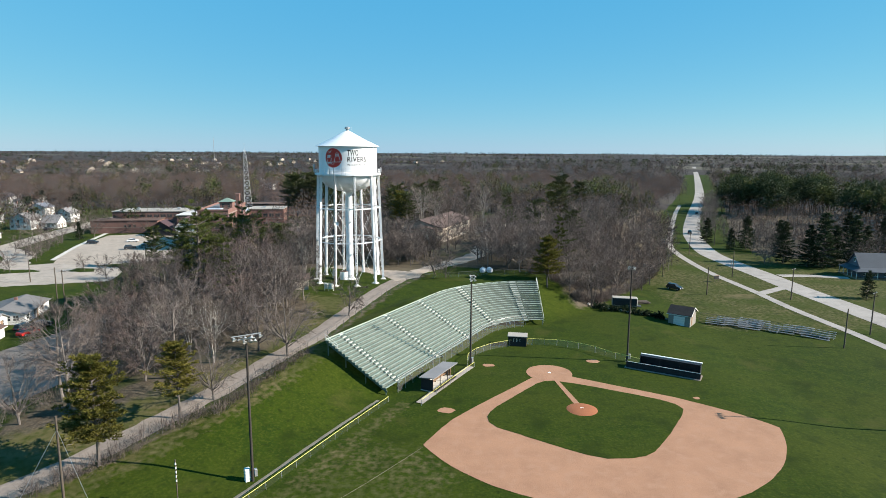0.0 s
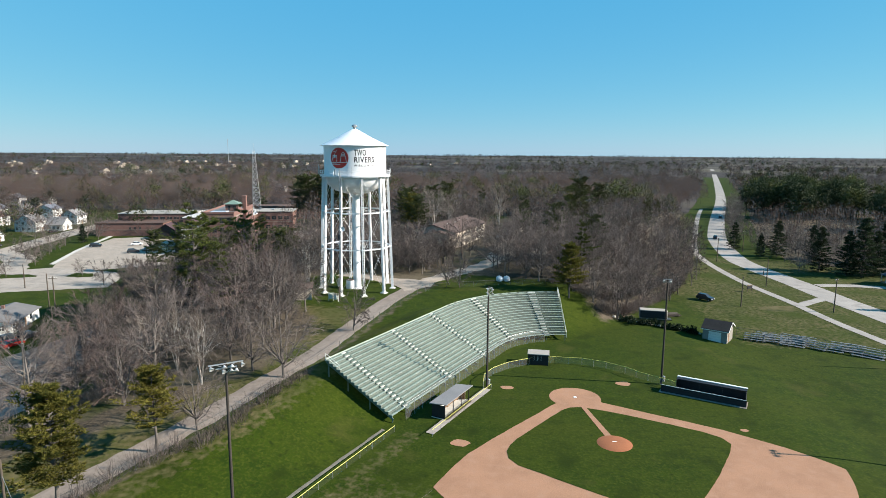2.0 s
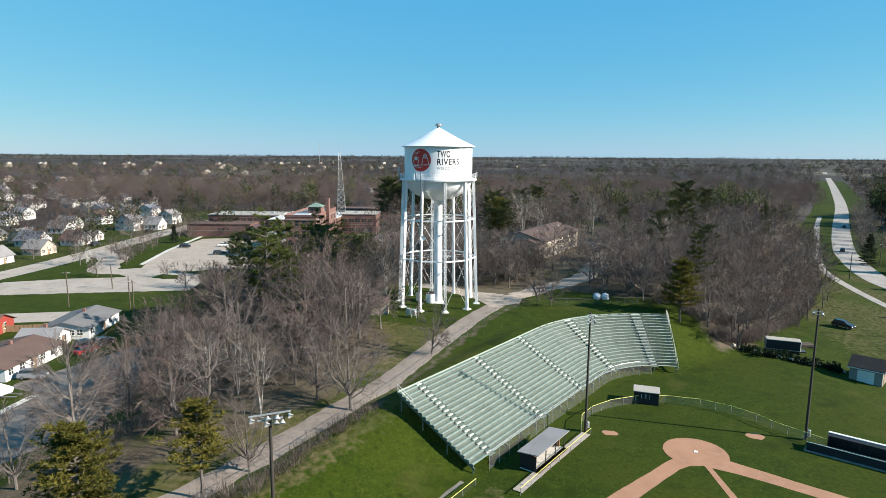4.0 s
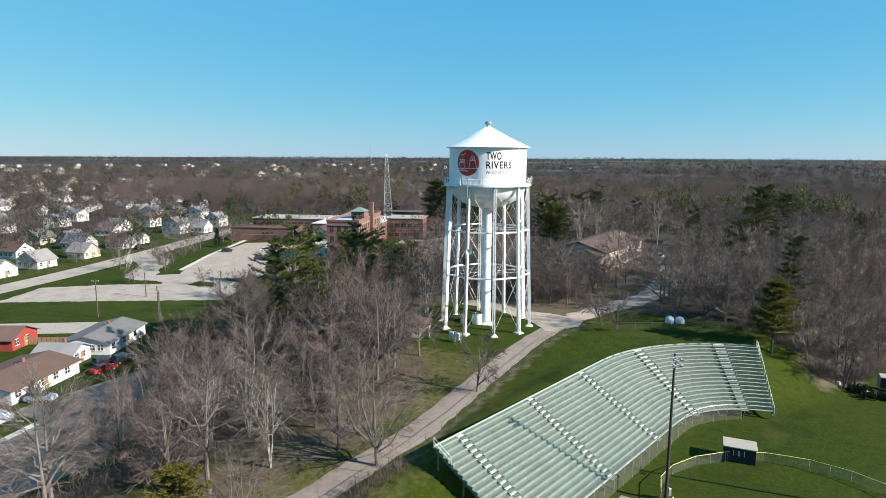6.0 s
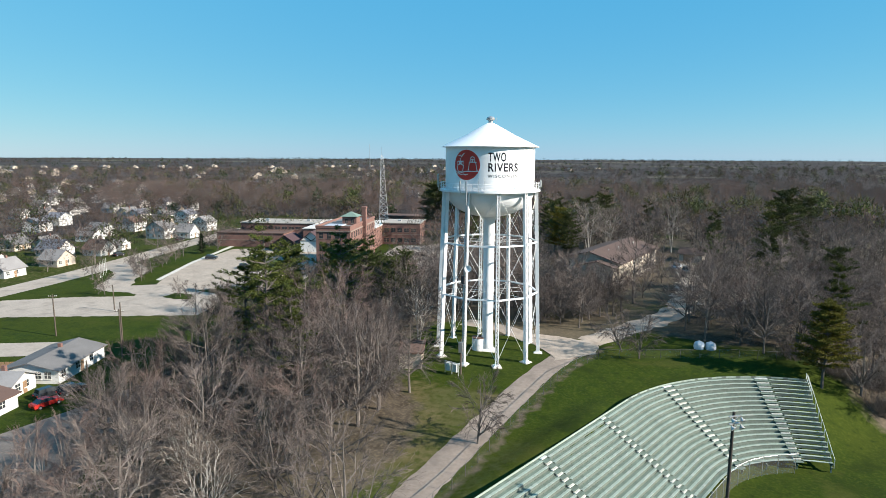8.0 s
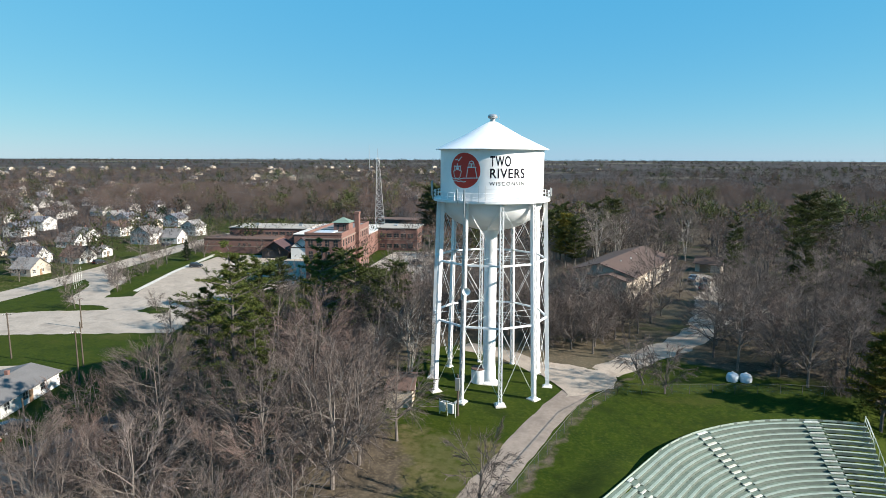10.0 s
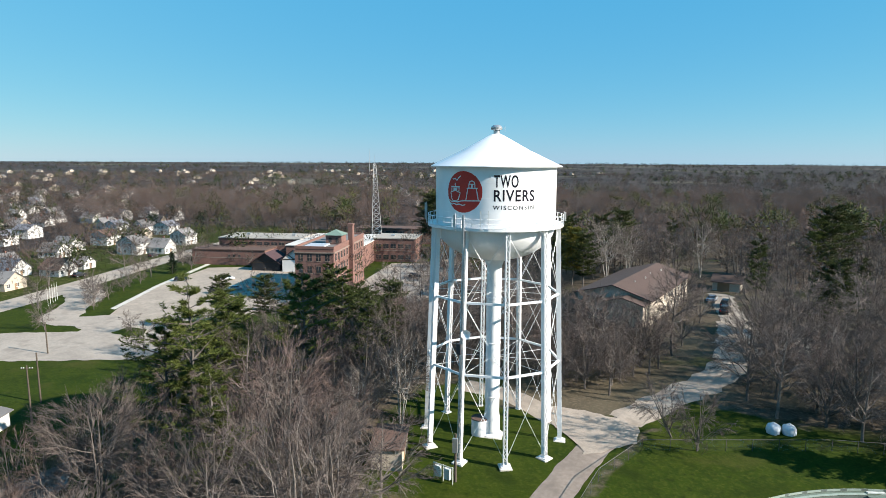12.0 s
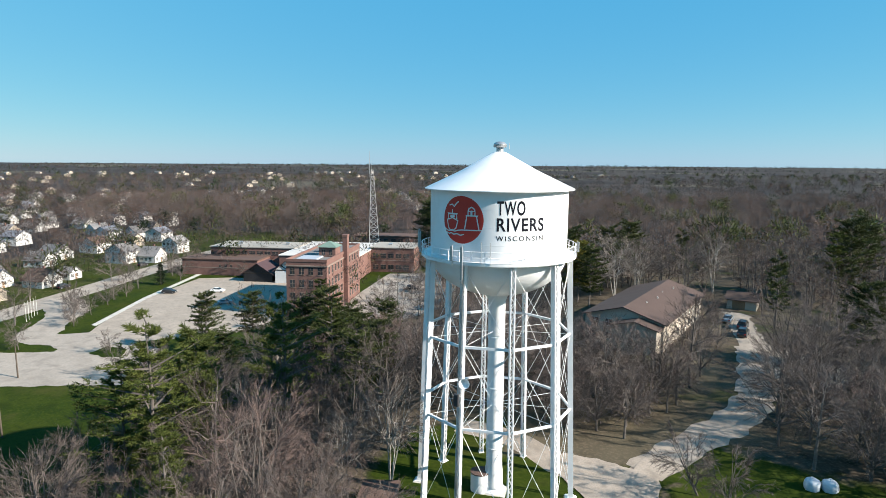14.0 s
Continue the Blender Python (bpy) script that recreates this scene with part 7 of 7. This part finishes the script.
# houses along the residential street
kinds = [
    ("white gabled house with a grey roof", M_SIDING, M_SHINGLEG), ("white gabled house with a brown roof", M_SIDING, M_SHINGLE),
    ("tan gabled house with a grey roof", M_SIDINGT, M_SHINGLEG), ("white gabled house with a blue-grey roof", M_SIDING, M_ROOFBLUE)]
hr = random.Random(7)
for x, y, w, d, eave, ridge, way, k in (
        (-221, 246, 11, 8, 2.9, 6.4, "x", 3), (-205, 252.5, 9, 8, 2.8, 6.2, "x", 1), (-205.5, 266.5, 6, 6, 2.5, 4.6, "x", 0), (-216.5, 302, 11, 9, 5.2, 8.2, "y", 0), (-204, 307, 8, 8, 3.2, 6.6, "x", 0),
        (-200, 207, 9, 8, 2.9, 6.0, "y", 0), (-198, 190, 9, 8, 2.8, 5.8, "x", 0), (-249, 252, 10, 9, 3.0, 6.6, "y", 2), (-233, 255, 9, 8, 2.9, 6.3, "y", 2), (-200, 228, 8, 8, 2.8, 5.8, "x", 2),
        (-214, 334, 9, 8, 5.0, 7.8, "y", 0), (-226, 222, 9, 8, 2.9, 6.0, "x", 1), (-163, 318, 9, 8, 2.9, 6.2, "y", 2), (-240, 284, 9, 8, 3.0, 6.2, "x", 0)):
    label, wall, roof = kinds[k]
    house(x, y, hr.uniform(-4, 8), w, d, eave, ridge, wall, roof, way, label)
far_models = []
for i in range(4):
    label, wall, roof = kinds[i]
    far_models.append(house(-250, 300 + 22 * i, 0, 10, 9, 3.2 + (i % 2) * 1.8, 6.6 + (i % 2) * 0.8, wall, roof, "xy"[i % 2], label, (2, 2)))
placed = []
while len(placed) < 150:
    r, a = math.sqrt(hr.uniform(235 ** 2, 900 ** 2)), radians(hr.uniform(14, 52))
    x, y = -r * math.sin(a), r * math.cos(a)
    if x > -105 or (x > -12 - 0.79 * (y - 82) and y < 620) or (x > -190 and y < 395) or (x > -245 and y < 345) or abs(x + 250) < 14 and y < 400 or any((x - p) ** 2 + (y - q) ** 2 < 20 ** 2 for p, q in placed):
        continue
    placed.append((x, y))
    copy_thing(hr.choices(far_models, (5, 2, 2, 1))[0], pose(x, y, z_at(x, y), 0, 0, hr.choice((0, 90, 180, 270)) + hr.uniform(-8, 8)))
walls, roofs = Shape(), Shape()
for k in range(80):
    r, a = math.sqrt(hr.uniform(850 ** 2, 2300 ** 2)), radians(hr.uniform(-10, 52) if k % 6 == 0 else hr.uniform(10, 52))
    x, y = -r * math.sin(a), r * math.cos(a)
    w, d, e = hr.uniform(9, 16), hr.uniform(8, 11), hr.uniform(3, 6)
    m = pose(x, y, z_at(x, y), 0, 0, hr.uniform(0, 90))
    for shape, made in ((walls, gable_walls(w, d, e, e + 3)), (roofs, gable(Shape(), w, d, e, e + 3))):
        shape.add([m @ Vector(c) for c in made.v], made.f)
tagged(part("distant_houses", walls, M_SIDINGT), "pale gabled houses scattered through the far town", "houses", kind="stuff")
tagged(part("distant_roofs", roofs, M_SHINGLEG), "grey roofs of the far town", "roofs", kind="stuff")
t = house(135.7, 194.1, -9, 17, 9, 3.4, 7.6, M_SIDINGS, M_SLATE, "x", "blue-grey farmhouse with a dark roof and wrapped porch", (5, 2))
part("gable_window", Shape().box(-0.06, 3.9, 4.6, -0.005, 5.1, 6.2), M_STEPWHITE, t, "white framed gable window")
part("gable_pane", Shape().box(-0.09, 4.15, 4.85, -0.061, 4.85, 5.95), M_GLASS, t, "dark window pane")
for run in ([(-2.6, -2.6, 2.55), (19.6, -2.6, 2.55), (17.0, -0.05, 3.5), (-0.05, -0.05, 3.5)], [(-2.6, 9.6, 2.55), (-2.6, -2.6, 2.55), (-0.05, -0.05, 3.5), (-0.05, 9.6, 3.5)]):
    part("porch_roof", Shape().add(run + [(x, y, z - 0.14) for x, y, z in run], [(0, 1, 2, 3), (7, 6, 5, 4), (0, 4, 5, 1), (1, 5, 6, 2), (2, 6, 7, 3), (3, 7, 4, 0)]), M_SLATE, t, "dark shingled porch roof")
for x, y in [(-2.3 + 3.1 * k, -2.3) for k in range(7)] + [(-2.3, 0.8 + 2.8 * k) for k in range(4)]:
    part("porch_post", Shape().box(x - 0.08, y - 0.08, -0.2, x + 0.08, y + 0.08, 2.5), M_STEPWHITE, t)
part("porch_floor", Shape().box(-2.6, -2.6, -0.3, 19.4, -0.01, 0.3).box(-2.6, 0.0, -0.3, -0.01, 9.4, 0.3), M_TIMBER, t)

hut = thing("pump_hut", "tan brick pump hut with a flat brown roof", "hut", at=pose(-34.7, 138.4, z_at(-33, 140) - 0.2, 0, 0, 12))
part("body", Shape().box(0, 0, -0.6, 3.4, 6.0, 2.6), M_SIDINGT, hut)
part("roof", Shape().box(-0.3, -0.3, 2.6, 3.7, 6.3, 2.82, None, 0.05), M_SHINGLE, hut, "flat brown roof")
part("door", Shape().box(3.4, 2.0, 0, 3.44, 2.95, 2.05), M_TIMBER, hut)
rack = thing("equipment_rack", "white pipe equipment rack with cabinets on turf", "rack", at=pose(-27.6, 138.6, z_at(-27.6, 138.6), 0, 0, -20))
for x in (0, 1.2, 2.4):
    part("upright", Shape().tube((x, 0, -0.1), (x, 0, 1.9), 0.05), M_STEPWHITE, rack)
part("cross_rail", Shape().tube((0, 0, 1.8), (2.4, 0, 1.8), 0.04), M_STEPWHITE, rack)
for x in (0.25, 1.45):
    part("cabinet", Shape().box(x, -0.3, 0.5, x + 0.75, 0.05, 1.7, None, 0.03), M_STEPWHITE, rack)
t = utility_pole(-25.2, 138.4, 5.4, 0, 0, (), "short weathered pole with a meter box near the tower")
part("meter_box", Shape().box(-0.3, -0.32, 3.4, 0.3, -0.1, 5.0, None, 0.04), M_GREYMETAL, t)


def lattice_mast(x, y, height, base, top, n, label):
    t = thing("radio_mast", label, "radio mast", at=pose(x, y, z_at(x, y), 0, 0, 20))
    def leg(k, z):
        r = (base + (top - base) * z / height) / 1.732
        a = 2 * math.pi * k / 3
        return (r * math.cos(a), r * math.sin(a), z)
    for k in range(3):
        part("leg", Shape().tube(leg(k, -0.3), leg(k, height), 0.16, 0.07, 6), M_GREYMETAL, t)
        lace = Shape()
        for i in range(n):
            z0, z1 = height * i / n, height * (i + 1) / n
            lace.tube(leg(k, z0), leg((k + 1) % 3, z1), 0.07, n=4)
            lace.tube(leg((k + 1) % 3, z0), leg(k, z1), 0.07, n=4)
            lace.tube(leg(k, z1), leg((k + 1) % 3, z1), 0.06, n=4)
        part("lacing", lace, M_GREYMETAL, t)
    part("whip", Shape().tube((0, 0, height), (0, 0, height + 4), 0.06, n=5), M_GREYMETAL, t)
    return t


lattice_mast(-111.6, 345.6, 40.0, 6.0, 1.2, 14, "grey steel lattice radio mast")
far_mast = thing("distant_mast", "thin distant radio mast on the horizon", "radio mast", at=pose(-583, 1566, -1))
part("shaft", Shape().tube((0, 0, 0), (0, 0, 68), 0.6, 0.4, 6), M_GREYMETAL, far_mast)


# ---- vehicles ----
def car(x, y, turn, paint, label, kind="saloon"):
    """Body with wheel arches, glazed cabin, wheels and lamps."""
    z = z_at(x, y) + 0.07
    t = thing("car", label, "car", "parked cars", at=pose(x, y, z, 0, 0, turn))
    hi = 0.25 if kind == "suv" else 0.0
    side = [(-2.25, 0.35), (-2.28, 0.75), (-2.1, 0.98 + hi * 0.6), (-1.2, 1.03 + hi * 0.6), (1.05, 1.0 + hi * 0.6), (2.05, 0.85 + hi * 0.6), (2.25, 0.6), (2.22, 0.35)]
    s = Shape()
    n = len(side)
    for yy in (-0.9, 0.9):
        s.v += [(px, yy * (0.97 if pz > 0.9 else 1.0), pz) for px, pz in side]
    s.f = [tuple(range(n)), tuple(range(2 * n - 1, n - 1, -1))] + [(i, n + i, n + (i + 1) % n, (i + 1) % n) for i in range(n)]
    s.k = [0] * len(s.f)
    part("body", s, paint, t)
    b = [(-2.0 if kind == "suv" else -1.75, 0.98 + hi * 0.6), (1.1, 0.98 + hi * 0.6)]
    top = [(-1.85 if kind == "suv" else -1.05, 1.46 + hi), (0.35, 1.46 + hi)]
    c = []
    for (px, pz), yy in ((b[0], 0.82), (b[1], 0.82), (top[1], 0.66), (top[0], 0.66)):
        c += [(px, -yy, pz), (px, yy, pz)]
    part("glazing", Shape().add(c, [(0, 2, 4, 6), (7, 5, 3, 1), (2, 3, 5, 4), (6, 7, 1, 0), (0, 1, 3, 2)]), M_GLASS, t, "dark car windows")
    part("roof", Shape().box(top[0][0], -0.66, 1.45 + hi, top[1][0], 0.66, 1.5 + hi, None, 0.04), paint, t)
    for px in (-1.4, 1.4):
        for py in (-0.92, 0.72):
            w = part("wheel", Shape().tube((px, py, 0.32), (px, py + 0.2, 0.32), 0.32, n=16), M_TYRE, t)
            part("rim", Shape().tube((px, py - 0.01, 0.32), (px, py + 0.21, 0.32), 0.19, n=12), M_GREYMETAL, w)
    for py in (-0.62, 0.62):
        part("headlight", Shape().box(2.2, py - 0.18, 0.62, 2.27, py + 0.18, 0.76), M_CARWHITE, t)
        part("tail_light", Shape().box(-2.31, py - 0.16, 0.7, -2.25, py + 0.16, 0.88), M_CARRED, t)
    return t


car(-90.2, 115.0, 15, M_CARSILVER, "silver car parked before a bungalow", "suv")
for x, y, a, p, l in (
    (-150.1, 258, 14, M_CARDARK, "dark car parked at the car park edge"), (-127.2, 244.5, 30, M_CARDARK, "dark car parked before the school"),
    (-136.0, 264.0, 14, M_CARWHITE, "white car parked in the car park"), (-123.7, 249.8, 40, M_CARSILVER, "silver car parked in the car park"), (-93.9, 132.3, 75, M_CARDARK, "dark car parked by a bungalow"), (-91.0, 129.0, 75, M_CARRED, "red car parked by a bungalow"),
    (-91.5, 134.5, 75, M_CARDARK, "black car parked by a bungalow"), (68.5, 176, -50, M_CARDARK, "dark pickup parked on thin turf"), (122.5, 300, 66, M_CARDARK, "dark car on the highway"),
    (165, 395, 66, M_CARDARK, "dark car on the highway"), (16.2, 219.5, 70, M_CARDARK, "dark car parked on the gravel lane"), (17.5, 226, 70, M_CARDARK, "dark car parked under trees"),
    (15.5, 231, 70, M_CARSILVER, "silver car parked under trees"), (-78, 240, 20, M_CARWHITE, "white car parked beside the school"), (-74, 285, 10, M_CARDARK, "dark car parked by the school wing"),
    (-196, 300, 85, M_CARDARK, "dark car parked in the street"), (-190, 255, 85, M_CARDARK, "dark car parked in a drive")):
    car(x, y, a, p, l, "suv" if p is M_CARDARK else "saloon")
boat = thing("covered_boat", "boat under a pale blue cover on a trailer", "boat", at=pose(-89.4, 106.0, z_at(-91, 105) + 0.07, 0, 0, 10))
hull = Shape().add([(-3, -1.1, 0.8), (2.2, -1.1, 0.8), (3.4, 0, 1.1), (2.2, 1.1, 0.8), (-3, 1.1, 0.8), (-3, -1.2, 1.6), (2.0, -1.2, 1.7), (3.7, 0, 1.9), (2.0, 1.2, 1.7), (-3, 1.2, 1.6), (-2.6, 0, 2.3), (1.2, 0, 2.7)],
                   [(4, 3, 2, 1, 0), (0, 1, 6, 5), (1, 2, 7, 6), (2, 3, 8, 7), (3, 4, 9, 8), (4, 0, 5, 10, 9), (5, 6, 11, 10), (6, 7, 11), (7, 8, 11), (8, 9, 10, 11)])
part("hull_cover", hull, M_TARP, boat)
part("trailer_frame", Shape().box(-2.8, -0.7, 0.45, 4.4, -0.6, 0.6).box(-2.8, 0.6, 0.45, 4.4, 0.7, 0.6).box(-1, -0.9, 0.3, -0.8, 0.9, 0.45).box(-2.6, -0.6, 0.6, -2.4, 0.6, 0.8).box(1.6, -0.6, 0.6, 1.8, 0.6, 0.9), M_GREYMETAL, boat)
for y in (-1.05, 0.85):
    part("wheel", Shape().tube((-0.9, y, 0.3), (-0.9, y + 0.2, 0.3), 0.3, n=14), M_TYRE, boat)
fence = thing("board_fence", "brown board fence round a back garden", "fence")
for k in range(30):
    x, y = -125 + k * 0.86, 136.5 + k * 0.30
    part("board", Shape().box(0, -0.02, 0, 0.8, 0.02, 1.6), M_TIMBER, fence).matrix_basis = pose(x, y, z_at(x, y) - 0.1, 0, 0, 19)
for k in range(5):
    x, y = -163.2 - k * 1.0, 217 + k * 1.75
    t = thing("flag_pole", "slim white pole in a row by the drive", "pole", "white poles", at=pose(x, y, z_at(x, y)))
    part("shaft", Shape().tube((0, 0, -0.2), (0, 0, 5.4), 0.05, 0.035, 8), M_STEPWHITE, t)
